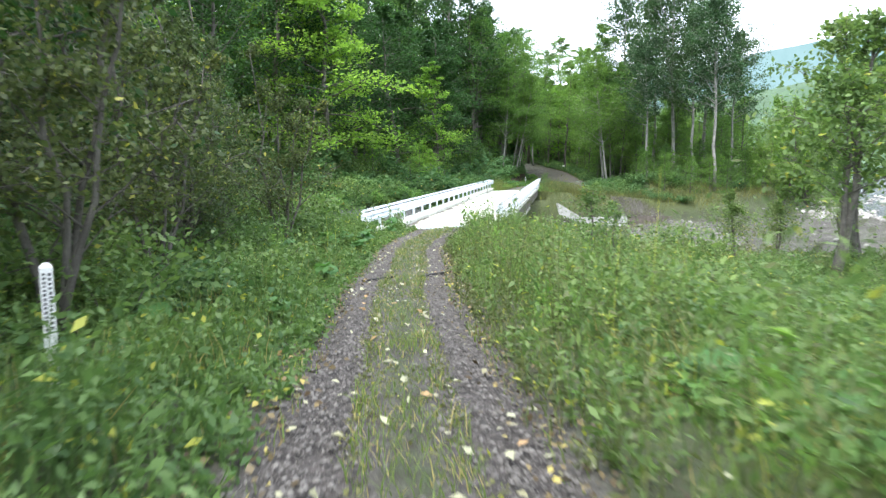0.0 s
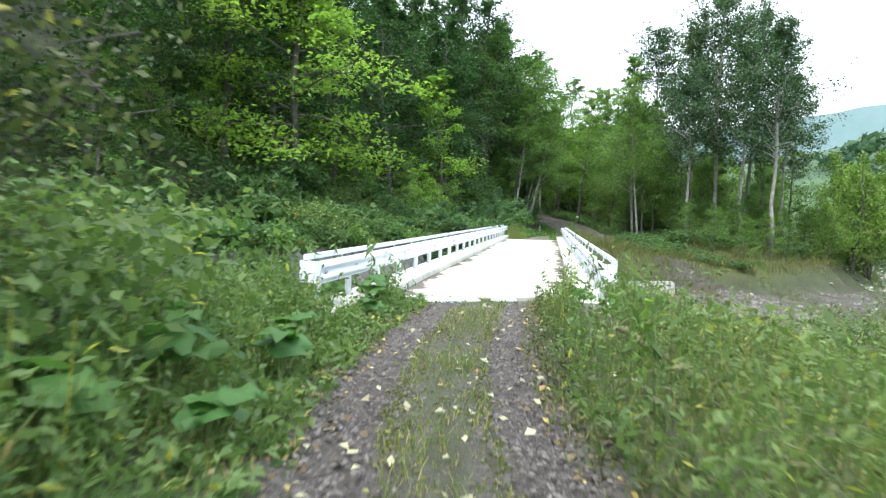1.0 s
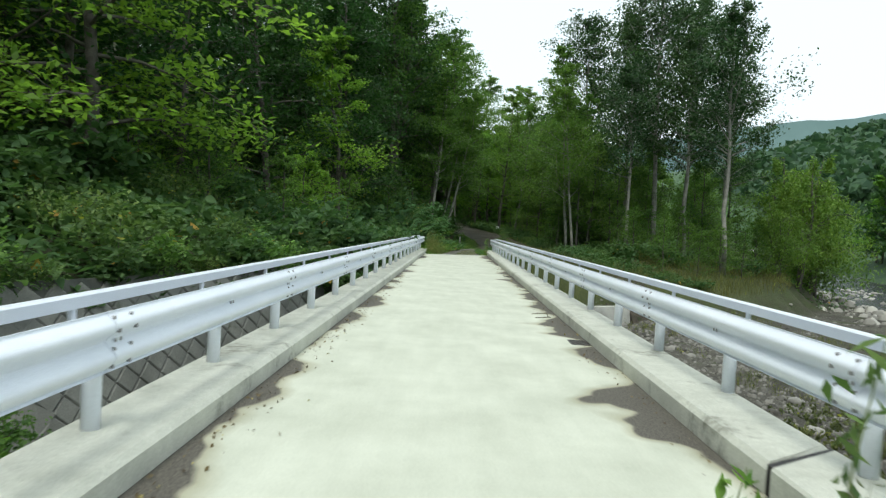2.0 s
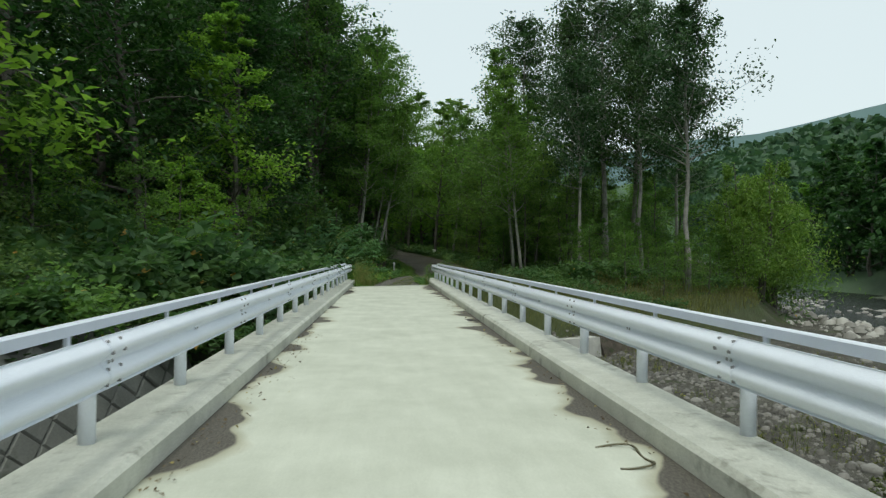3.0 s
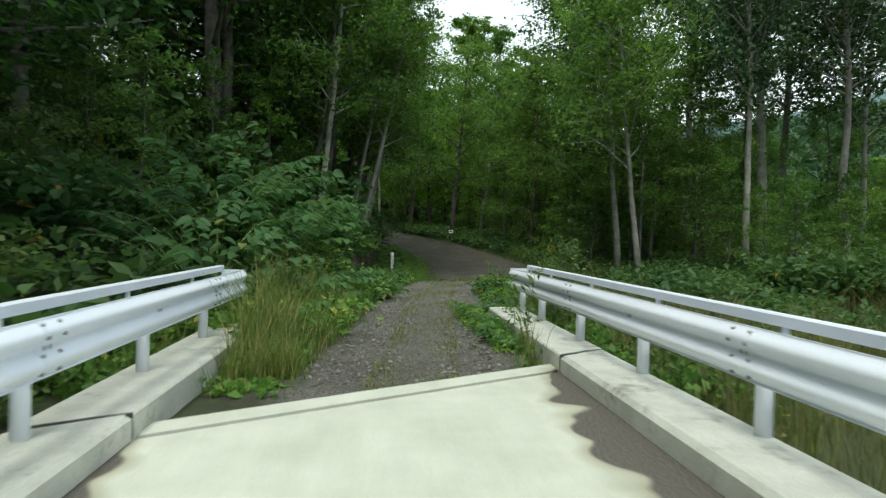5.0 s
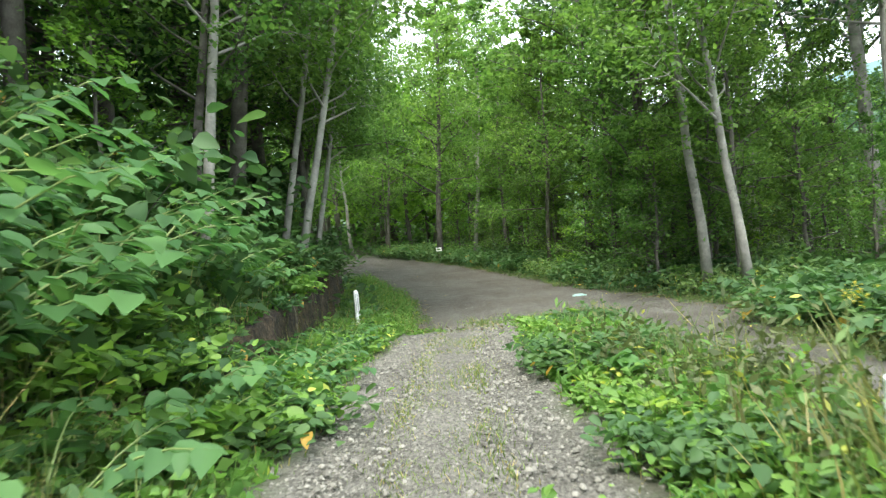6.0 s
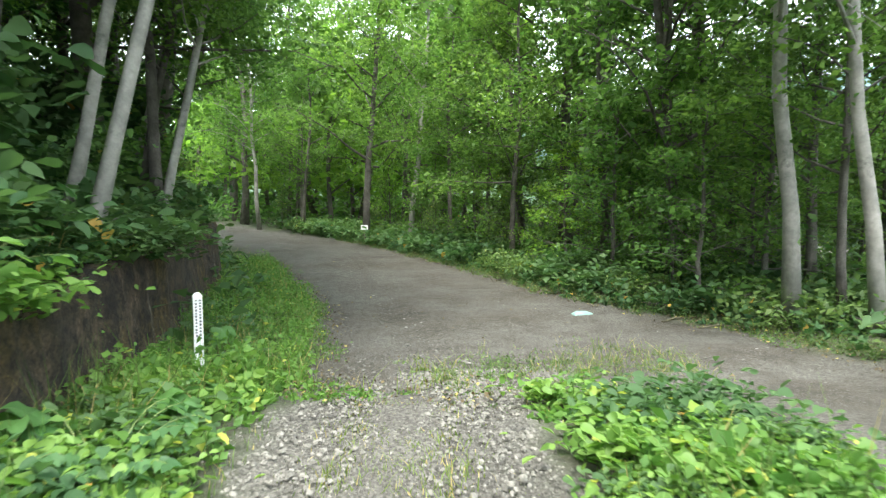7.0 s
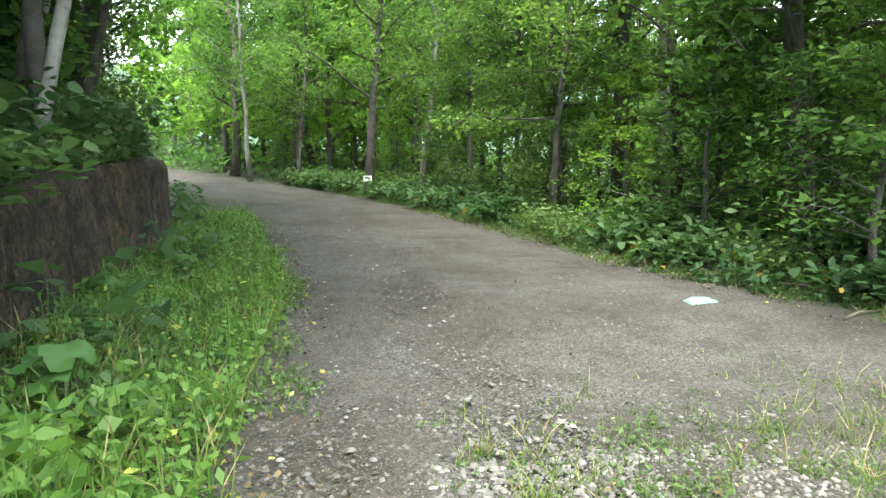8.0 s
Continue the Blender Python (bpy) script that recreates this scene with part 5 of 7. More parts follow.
# leafy bank close beside the kerb
for k in range(18):
    y = 10.5 + 0.9 * k
    x = -3.3 - rnd.uniform(0, 1.8)
    if y > float(np.interp(x, FB_X, FB_Y)) - 0.6:
        plant(shrubs[(2, 3, 2, 1)[k % 4]], x, y, rnd.uniform(0.45, 0.75), rnd.uniform(0, 360))
for k in range(16):
    y = rnd.uniform(8.5, 22)
    x = float(np.interp(y, [8, 12, 18, 22], [-5.2, -4.2, -3.4, -3.1])) - rnd.uniform(0, 0.9)
    plant((sprays[1], shrubs[1], shrubs[5])[k % 3], x, y, rnd.uniform(0.5, 0.85), rnd.uniform(0, 360))
for k in range(22):
    y = rnd.uniform(11.5, 23.5)
    plant((sprays[1], shrubs[3], shrubs[2])[k % 3], rnd.uniform(-3.8, -3.05), y, rnd.uniform(0.3, 0.5), rnd.uniform(0, 360))
for k in range(18):
    x = rnd.uniform(-5.0, -3.2)
    plant((sprays[1], shrubs[5], sprays[1])[k % 3], x, float(np.interp(x, FB_X, FB_Y)) + rnd.uniform(-1.3, 0.6), rnd.uniform(0.4, 0.7), rnd.uniform(0, 360))
# young trees in the stream bed beside the bridge
for x, y, sc in ((-4.8, -5.6, 0.65), (-6.4, -6.8, 0.75), (-8.2, -8.0, 0.8), (-5.6, -3.6, 0.6), (-7.6, -5.0, 0.75), (-9.8, -6.6, 0.85), (-10.5, -9.5, 0.8), (-8.8, -3.2, 0.6)):
    plant(saplings[0], x, y, sc, rnd.uniform(0, 360))
# dark brush along the edge of the far terrace
for x, y in scatter(20, 1.7, (13, 31, 38.5, 47), lambda x, y: clear_of_ways(x, y, 1.0) and y > float(np.interp(x, FB_X, FB_Y)) + 0.6):
    plant(saplings[0] if rnd.random() < 0.5 else shrubs[1], x, y, rnd.uniform(0.7, 1.1), rnd.uniform(0, 360))
# brush on the verge towards the river
for k in range(26):
    y = rnd.uniform(-36, -16)
    plant(shrubs[(0, 2)[k % 2]], float(track_x(y)) + rnd.uniform(3.0, 6.5), y, rnd.uniform(0.5, 0.8), rnd.uniform(0, 360))
# low bushes on the crest of the stream bank
for k in range(30):
    x, y = rnd.uniform(9.5, 20), rnd.uniform(-13, 0)
    plant(shrubs[(0, 2, 0)[k % 3]], x, y, rnd.uniform(0.7, 1.05), rnd.uniform(0, 360))
# lush herbs on both sides of the near track
for k in range(34):
    y = rnd.uniform(-37, -24)
    plant((shrubs[3], sprays[1], shrubs[3], shrubs[0])[k % 4], float(track_x(y)) + rnd.uniform(2.4, 5.5), y, rnd.uniform(0.5, 0.9), rnd.uniform(0, 360), label="bright clump of broad yellow-green leaves beside the track" if k % 2 == 0 else "")
for k in range(26):
    y = rnd.uniform(-37, -17)
    plant((shrubs[5], sprays[1], shrubs[0])[k % 3], float(track_x(y)) - rnd.uniform(2.3, 4.6), y, rnd.uniform(0.4, 0.7), rnd.uniform(0, 360))
# across the river
for k in range(96):
    y = rnd.uniform(55, 150) if k < 46 else rnd.uniform(5, 75)
    x = float(np.interp(y, [-400, -40, 0, 50, 130, 400], [60, 34, 30, 36, 60, 160])) + rnd.uniform(29, 50)
    plant(far_trees[rnd.random() < 0.3], x, y, rnd.uniform(1.1, 1.6), rnd.uniform(0, 360))


# ---- herbs, grass and litter (uncountable) ----
def herb_field(name, label, pts, seed, h_lo, h_hi, per, size, leaf, ratio=0.4, flat=0.45):
    """Upright weeds: leaves up a thin stem."""
    rng = np.random.default_rng(seed)
    P = np.asarray(pts)
    n = len(P)
    z = land(P[:, 0], P[:, 1]) - 0.03
    h = rng.uniform(h_lo, h_hi, n) * (0.75 + 0.5 * rng.random(n))
    h = h * np.where(P[:, 1] < 44, np.clip((np.abs(P[:, 0] - track_x(P[:, 1])) - 0.6) / 1.5, 0.3, 1.0), 1.0)
    h = h * np.clip(0.85 + 0.35 * wave(P[:, 0], P[:, 1], 1.7), 0.4, 1.5)
    h = h * (1 - 0.6 * step(P[:, 0] - track_x(P[:, 1]), 2.0, 4.5) * step(P[:, 1], -24, -17) * (P[:, 1] < 10))
    leanv = rng.normal(size=(n, 2)) * 0.16
    u = (np.arange(per)[None] + rng.random((n, per))) / per
    u = 0.12 + 0.88 * u
    C = np.zeros((n, per, 3))
    C[..., 0] = P[:, 0, None] + leanv[:, 0, None] * u * h[:, None] + rng.normal(size=(n, per)) * 0.05
    C[..., 1] = P[:, 1, None] + leanv[:, 1, None] * u * h[:, None] + rng.normal(size=(n, per)) * 0.05
    C[..., 2] = z[:, None] + u * h[:, None]
    V = leaf_quads(rng, C.reshape(-1, 3), size, flat, 0.3, ratio)
    b = np.stack([P[:, 0], P[:, 1], z], 1)
    t = b + np.stack([leanv[:, 0] * h, leanv[:, 1] * h, h], 1)
    w = np.array([0.006, 0.004, 0.0])
    stems = np.stack([b - w, b + w, t + w * 0.3, t - w * 0.3], 1)
    ob = new(name, quad_mesh(name, np.concatenate([V, stems]), leaf))
    return tagged(ob, label, "weeds", kind="stuff")


def grass_field(name, label, pts, seed, h_lo, h_hi, width, leaf, bend=0.35):
    rng = np.random.default_rng(seed)
    P = np.asarray(pts)
    n = len(P)
    z = land(P[:, 0], P[:, 1]) - 0.05
    h = rng.uniform(h_lo, h_hi, n)
    d = np.abs(P[:, 0] - track_x(P[:, 1]))
    h = h * np.where((P[:, 1] < 44) & (d > 0.7), np.clip((d - 0.75) / 1.6, 0.22, 1.0), 1.0)
    h = h * np.clip(0.9 + 0.35 * wave(P[:, 1], P[:, 0], 1.9), 0.45, 1.6)
    az = rng.uniform(0, 6.28, n)
    b = np.stack([P[:, 0], P[:, 1], z], 1)
    side = np.stack([np.cos(az), np.sin(az), 0 * az], 1) * (width * rng.uniform(0.6, 1.4, n))[:, None]
    az2 = rng.uniform(0, 6.28, n)
    out = np.stack([np.cos(az2), np.sin(az2), 0 * az], 1) * (h * bend * rng.uniform(0.3, 1.6, n))[:, None]
    m = b + out * 0.35 + np.stack([0 * h, 0 * h, h * 0.6], 1)
    t = b + out + np.stack([0 * h, 0 * h, h], 1)
    A = np.stack([b - side * 0.5, b + side * 0.5, m + side * 0.4, m - side * 0.4], 1)
    B = np.stack([m - side * 0.4, m + side * 0.4, t + side * 0.06, t - side * 0.06], 1)
    ob = new(name, quad_mesh(name, np.concatenate([A, B]), leaf))
    return tagged(ob, label, "grass", kind="stuff")


def strip(rng, n, y0, y1, off_lo, off_hi, side, gap=None, power=1.0):
    """Points beside the track; side +1: towards +x."""
    y = rng.uniform(y0, y1, n)
    d = off_lo + (off_hi - off_lo) * rng.random(n) ** power
    x = track_x(y) + side * d
    ok = np.ones(n, bool)
    ok &= ~((y > -14.6) & (y < 33) & (np.abs(x - XC) < HALF_OUT + 0.05) & (y > NEAR_J + SKEW * (x - XC) - 0.7) & (y < FAR_J + SKEW * (x - XC) + 0.5))
    ok &= ~((y > -14.6) & (y < 33.0) & (np.abs(np.abs(x - XC) - 2.1) < 0.36))
    ok &= ~((y > 18) & (road_dist(x, y) < ROAD_W + 0.05))
    fb, nb = np.interp(x, FB_X, FB_Y), np.interp(x, NB_X, NB_Y)
    ok &= ~((y > nb + 0.4) & (y < fb - 0.4))
    return np.stack([x, y], 1)[ok]


R = np.random.default_rng(5)
herb_field("weeds", "dense leafy green weeds beside the track", np.concatenate([strip(R, 2900, -42, -11, 1.0, 2.6, -1), strip(R, 3000, -42, -11, 2.0, 5.5, -1)]), 81, 0.25, 0.75, 11, 0.1, M_SHRUB, 0.45, 0.6)
herb_field("weeds", "tall leafy green weeds on the river side of the track", strip(R, 3300, -42, -10, 1.15, 9.5, 1, power=1.25), 82, 0.6, 1.45, 12, 0.1, M_SHRUB, 0.35, 0.5)
herb_field("weeds", "tall olive seeding weeds on the river side of the track", strip(R, 3900, -42, -9, 1.0, 10.5, 1, power=1.2), 78, 0.6, 1.6, 11, 0.085, M_OLIVE, 0.3, 0.35)
ex, ey = R.uniform(2.8, 10, 2600), R.uniform(26, 39, 2600)
keep = (road_dist(ex, ey) > ROAD_W) & (ey > np.interp(ex, FB_X, FB_Y) + 0.3)
herb_field("weeds", "tall weeds on the terrace beside the bridge end", np.stack([ex, ey], 1)[keep], 79, 0.35, 0.8, 9, 0.12, M_OLIVE, 0.4, 0.5)
herb_field("weeds", "low brown-green weeds between the wheel ruts", strip(R, 2300, -42, -9.8, -0.44, 0.44, 1), 77, 0.05, 0.17, 8, 0.045, M_OLIVE, 0.45, 0.6)
herb_field("weeds", "tall leafy weeds at the end of the bridge", np.concatenate([strip(R, 500, -16, -10.2, 1.5, 3.4, -1), strip(R, 420, -14, -8.0, 1.45, 3.4, 1)]), 83, 0.4, 0.95, 13, 0.1, M_SHRUB, 0.4, 0.5)
herb_field("weeds", "bright leafy weeds along the gravel track", np.concatenate([strip(R, 2000, 26, 46, 1.3, 4.2, -1), strip(R, 1500, 26, 43.5, 1.25, 3.6, 1)]), 84, 0.15, 0.45, 9, 0.12, M_BIG, 0.6, 0.7)
grass_field("grass", "yellowing grass on the verges and slope", np.concatenate([strip(R, 5600, -42, -9, 0.85, 3.0, -1), strip(R, 12500, -42, -9, 0.85, 8.5, 1, power=1.5)]), 85, 0.25, 0.8, 0.012, M_GRASS)
grass_field("grass", "short grass between the wheel ruts", strip(R, 9000, -42, -9.8, -0.42, 0.42, 1), 86, 0.05, 0.2, 0.01, M_GRASS, 0.6)
grass_field("grass", "sparse grass between the wheel ruts", np.concatenate([strip(R, 8000, 26, 43.8, -0.5, 0.5, 1), strip(R, 2600, 34, 44.0, -1.3, 1.5, 1)]), 87, 0.03, 0.11, 0.009, M_GRASS, 0.7)
grass_field("grass", "green and yellow grass beside the far track", np.concatenate([strip(R, 5600, 26, 44, 1.1, 4.0, -1), strip(R, 4200, 26, 44, 1.15, 4.4, 1)]), 88, 0.25, 0.75, 0.011, M_GRASS)
yy = R.uniform(43.5, 60, 8000)
xx = wall_x(yy) + 0.1 + R.random(8000) * 3.2
keep = road_dist(xx, yy) > ROAD_W - 0.25
grass_field("grass", "fresh green grass below the retaining wall", np.stack([xx, yy], 1)[keep][1500:6500], 89, 0.15, 0.5, 0.009, M_GRASS, 0.6)
herb_field("weeds", "fresh green weeds below the retaining wall", np.stack([xx, yy], 1)[keep][:2600], 90, 0.12, 0.42, 10, 0.075, M_BIG, 0.45, 0.6)
tx_, ty_ = R.uniform(2.8, 29, 24000), 28 + 19 * R.random(24000) ** 1.4
keep = (ty_ > np.interp(tx_, FB_X, FB_Y) - 0.5) & (road_dist(tx_, ty_) > ROAD_W) & ~((tx_ < 14) & (ty_ > 34))
grass_field("grass", "pale dry meadow grass on the far terrace", np.stack([tx_, ty_], 1)[keep], 91, 0.4, 1.0, 0.026, M_OLIVE)
ex, ey = R.uniform(-2, 14, 5000), R.uniform(44, 80, 5000)
rd = road_dist(ex, ey)
keep = (rd > ROAD_W - 0.1) & (rd < ROAD_W + 2.5) & (ex > 2.5)
herb_field("weeds", "leafy undergrowth along the far edge of the road", np.stack([ex, ey], 1)[keep], 92, 0.2, 0.6, 10, 0.14, M_LOBED, 0.6, 0.75)
gx, gy = R.uniform(2.6, 24, 16000), R.uniform(-16, 5, 16000)
keep = (gx > track_x(gy) + 2.6) & (gy < np.interp(gx, NB_X, NB_Y) + 1.0)
grass_field("grass", "olive meadow grass on the slope to the stream", np.stack([gx, gy], 1)[keep], 98, 0.3, 0.8, 0.018, M_GRASS)
bx, by = R.uniform(9, 26, 3000), R.uniform(-8, 14, 3000)
gap = by - np.interp(bx, NB_X, NB_Y)
keep = (gap > -1) & (gap < 9)
herb_field("weeds", "olive brush on the river plain", np.stack([bx, by], 1)[keep], 127, 0.3, 0.9, 10, 0.16, M_OLIVE, 0.5, 0.5)
ex, ey = R.uniform(-0.5, 3.6, 9000), R.uniform(43.5, 62, 9000)
keep = np.abs(road_dist(ex, ey) - ROAD_W + 0.1 + 0.25 * wave(ex, ey, 2.2)) < 0.3
herb_field("weeds", "small weeds creeping on to the edge of the road", np.stack([ex, ey], 1)[keep][:900], 125, 0.05, 0.2, 9, 0.05, M_SHRUB, 0.5, 0.65)
ex, ey = R.uniform(3.6, 11, 26000), R.uniform(36, 72, 26000)
off = road_dist(ex, ey) - ROAD_W + 0.22 * wave(ex, ey, 1.9)
keep = (np.abs(off - 0.25) < 0.45)
herb_field("weeds", "small weeds and seedlings along the far edge of the road", np.stack([ex, ey], 1)[keep][:2600], 132, 0.05, 0.2, 8, 0.05, M_SHRUB, 0.5, 0.65)
grass_field("grass", "thin olive grass along the far edge of the road", np.stack([ex, ey], 1)[keep][600:4200], 133, 0.08, 0.3, 0.008, M_OLIVE, 0.6)
bx, by = R.uniform(2.7, 15, 16000), R.uniform(22, 34, 16000)
gap = np.interp(bx, FB_X, FB_Y) - by
keep = (gap > -1.0) & (gap < 2.4) & (by > FAR_J + SKEW * bx - 3)
grass_field("grass", "brown-green grass on the slope beside the bridge end", np.stack([bx, by], 1)[keep], 126, 0.25, 0.7, 0.016, M_OLIVE)
ix, iy = R.uniform(2.6, 6.0, 520), 44.2 + R.normal(size=520) * 0.6
ix, iy = ix + np.sin(iy * 9) * 0.2, iy + np.sin(ix * 7) * 0.2
herb_field("weeds", "small green tufts among the stones of the road junction", np.stack([ix, iy], 1), 120, 0.03, 0.12, 8, 0.036, M_SHRUB, 0.5, 0.7)
grass_field("grass", "thin grass tufts among the stones of the road junction", np.stack([ix, iy], 1).repeat(4, 0) + R.normal(size=(2080, 2)) * 0.04, 121, 0.06, 0.26, 0.007, M_GRASS, 0.7)
bx, by = R.uniform(2.8, 22, 9000), R.uniform(6, 36, 9000)
keep = (by > np.interp(bx, NB_X, NB_Y)) & (by < np.interp(bx, FB_X, FB_Y) + 0.5) & (wave(bx, by, 0.5) + 0.5 * step(by, 16, 28) > 0.5)
grass_field("grass", "tufts of olive grass on the gravel of the stream bed", np.stack([bx, by], 1)[keep], 123, 0.2, 0.6, 0.016, M_OLIVE)
herb_field("weeds", "brown-green weeds on the gravel of the stream bed", np.stack([bx, by], 1)[keep][:1100], 124, 0.15, 0.5, 9, 0.09, M_OLIVE, 0.4, 0.5)
# carpet of broad leaves on the wooded slopes
def leaf_carpet(name, label, pts, seed, lo, hi, size, leaf):
    rng = np.random.default_rng(seed)
    P = np.asarray(pts)
    z = land(P[:, 0], P[:, 1]) + rng.uniform(lo, hi, len(P))
    return tagged(new(name, quad_mesh(name, leaf_quads(rng, np.stack([P[:, 0], P[:, 1], z], 1), size, 0.8, 0.2, 0.6), leaf)), label, "undergrowth", kind="stuff")


cx, cy = R.uniform(-24, -1, 70000), R.uniform(-18, 64, 70000)
keep = (cy > np.interp(cx, FB_X, FB_Y) - 0.8) & (cx < np.where(cy > 35.5, wall_x(cy) - 0.1, -3.0)) & (R.random(70000) < np.clip(1.5 + cx / 24, 0.3, 1))
leaf_carpet("undergrowth", "dense low leafy undergrowth on the wooded slope", np.stack([cx, cy], 1)[keep], 93, 0.05, 0.8, 0.36, M_LOBED)
cx, cy = R.uniform(-26, 2, 14000), R.uniform(-44, -14, 14000)
keep = (cx < track_x(cy) - 4.0) & (cy < np.interp(cx, NB_X, NB_Y))
leaf_carpet("undergrowth", "dense leafy undergrowth on the bank above the track", np.stack([cx, cy], 1)[keep], 94, 0.05, 0.9, 0.24, M_LOBED)
cx, cy = R.uniform(-8, 34, 16000), R.uniform(46, 100, 16000)
rd = road_dist(cx, cy)
keep = (rd > ROAD_W + 0.6) & (cx > wall_x(cy))
leaf_carpet("undergrowth", "leafy undergrowth on the floor of the wood", np.stack([cx, cy], 1)[keep], 95, 0.03, 0.7, 0.3, M_LOBED)
cx, cy = R.uniform(3, 24, 16000), R.uniform(-40, 5, 16000)
keep = (cx > track_x(cy) + 3.0) & (cy < np.interp(cx, NB_X, NB_Y) + 0.8)
leaf_carpet("undergrowth", "light green herbs on the slope to the river", np.stack([cx, cy], 1)[keep], 96, 0.1, 0.8, 0.2, M_SHRUB)
cx, cy = R.uniform(-34, 30, 9000), R.uniform(80, 130, 9000)
keep = road_dist(cx, cy) > ROAD_W + 0.4
leaf_carpet("undergrowth", "light green undergrowth deep in the wood", np.stack([cx, cy], 1)[keep], 99, 0.05, 1.8, 0.6, M_MID)
cx, cy = R.uniform(-12, -2.8, 12000), R.uniform(-6, 20, 12000)
gap = np.interp(cx, FB_X, FB_Y) - cy
keep = (gap > -0.6) & (gap < 0.75 + 0.25 * wave(cx, cy, 1.4))
leaf_carpet("undergrowth", "leaves hanging over the crest of the block revetment", np.stack([cx, cy], 1)[keep], 128, 0.05, 0.5, 0.3, M_LOBED)
# woods on the far hills, haze mixed into their leaf colour
cx, cy = np.concatenate([R.uniform(60, 420, 30000), R.uniform(300, 1300, 44000)]), np.concatenate([R.uniform(-160, 520, 30000), R.uniform(-300, 1300, 44000)])
rr = cx - np.interp(cy, [-400, -40, 0, 50, 130, 400], [60, 34, 30, 36, 60, 160])
keep = (rr > 36) & (R.random(74000) < np.clip(300 / np.hypot(cx, cy - 20), 0.35, 1))
P = np.stack([cx, cy], 1)[keep]
rep = np.repeat(P, 2, 0) + R.normal(size=(2 * len(P), 2)) * 2.0
rng = np.random.default_rng(97)
zz = land(rep[:, 0], rep[:, 1]) + rng.uniform(1, 9, len(rep))
tagged(new("far_woods", quad_mesh("far_woods", leaf_quads(rng, np.stack([rep[:, 0], rep[:, 1], zz], 1), np.clip(np.hypot(rep[:, 0], rep[:, 1]) / 62, 3.6, 12)[:, None], 0.5, 0.2, 0.85), M_HAZEWOOD)), "green woods covering the distant hillside, tinted bluish for haze", "woods", kind="stuff")


# ---- stones and fallen leaves ----
def stones(name, label, pts, seed, lo, hi, material, flat=0.55, category="gravel"):
    rng = np.random.default_rng(seed)
    P = np.asarray(pts)
    n = len(P)
    base = np.array([(1, 0, 0), (0.3, 0.95, 0), (-0.8, 0.6, 0), (-0.8, -0.6, 0), (0.3, -0.95, 0), (0.8, 0.25, 0.65), (0.1, 0.75, 0.65), (-0.7, 0.3, 0.65), (-0.5, -0.55, 0.65), (0.35, -0.7, 0.65), (0.05, 0.0, 0.95)], float)
    r = lo + (hi - lo) * rng.random(n) ** 2.5
    ang = rng.uniform(0, 6.28, n)
    k = base[None] * (0.8 + 0.4 * rng.random((n, 11, 3))) * np.stack([1 + 0 * r, 0.6 + 0.4 * rng.random(n), 0.7 + 0.5 * rng.random(n)], -1)[:, None]
    X = k[..., 0] * np.cos(ang)[:, None] - k[..., 1] * np.sin(ang)[:, None]
    Y = k[..., 0] * np.sin(ang)[:, None] + k[..., 1] * np.cos(ang)[:, None]
    z = land(P[:, 0], P[:, 1])
    V = np.stack([P[:, 0, None] + X * r[:, None], P[:, 1, None] + Y * r[:, None], z[:, None] - 0.012 + (k[..., 2] * flat * 1.3 - 0.05) * r[:, None]], -1)
    me = bpy.data.meshes.new(name)
    tri = [t for i in range(5) for t in ((i, (i + 1) % 5, 5 + (i + 1) % 5), (i, 5 + (i + 1) % 5, 5 + i), (5 + i, 5 + (i + 1) % 5, 10))]
    F = (np.arange(n)[:, None, None] * 11 + np.array(tri)[None]).reshape(-1, 3)
    me.vertices.add(11 * n)
    me.vertices.foreach_set("co", V.astype(np.float32).ravel())
    me.loops.add(F.size)
    me.loops.foreach_set("vertex_index", F.astype(np.int32).ravel())
    me.polygons.add(len(F))
    me.polygons.foreach_set("loop_start", np.arange(0, F.size, 3, dtype=np.int32))
    me.materials.append(material)
    me.update(calc_edges=True)
    return tagged(new(name, me), label, category, kind="stuff")


def stone_material(name, dark, light):
    m, nt, bsdf, pos = base_of(name)
    isl = nt.nodes.new("ShaderNodeNewGeometry").outputs["Random Per Island"]
    col = mix_nodes(nt, "MIX", isl, dark, light)
    n2 = noise_of(nt, 40, 4, 0.6, pos)
    nt.links.new(mix_nodes(nt, "MULTIPLY", 0.5, col, mix_nodes(nt, "MIX", n2, (0.5, 0.5, 0.5), (1.4, 1.4, 1.4))), bsdf.inputs["Base Color"])
    bsdf.inputs["Roughness"].default_value = 0.9
    bump_of(nt, bsdf, n2, 0.3, 0.01)
    return m


M_CHIP = stone_material("gravel_chip", (0.036, 0.035, 0.029), (0.165, 0.16, 0.136))
M_TRACKCHIP = stone_material("track_chip", (0.048, 0.046, 0.038), (0.235, 0.228, 0.195))
M_DULLSTONE = stone_material("dull_stone", (0.1, 0.097, 0.085), (0.3, 0.29, 0.26))
M_RUT = stone_material("rut_stone", (0.03, 0.027, 0.022), (0.16, 0.15, 0.135))
M_PALEROCK = stone_material("pale_cobble", (0.16, 0.155, 0.14), (0.46, 0.45, 0.41))
M_COBBLE = stone_material("river_cobble", (0.045, 0.043, 0.037), (0.24, 0.232, 0.21))
y = 44.6 - 18 * R.random(11000) ** 1.5
g1 = np.stack([track_x(y) + R.uniform(-1.4, 1.4, 11000) + 0.9 * np.clip(y - 43, 0, 2), y], 1)
stones("gravel", "loose grey gravel on the track beyond the bridge", g1, 101, 0.007, 0.036, M_TRACKCHIP)
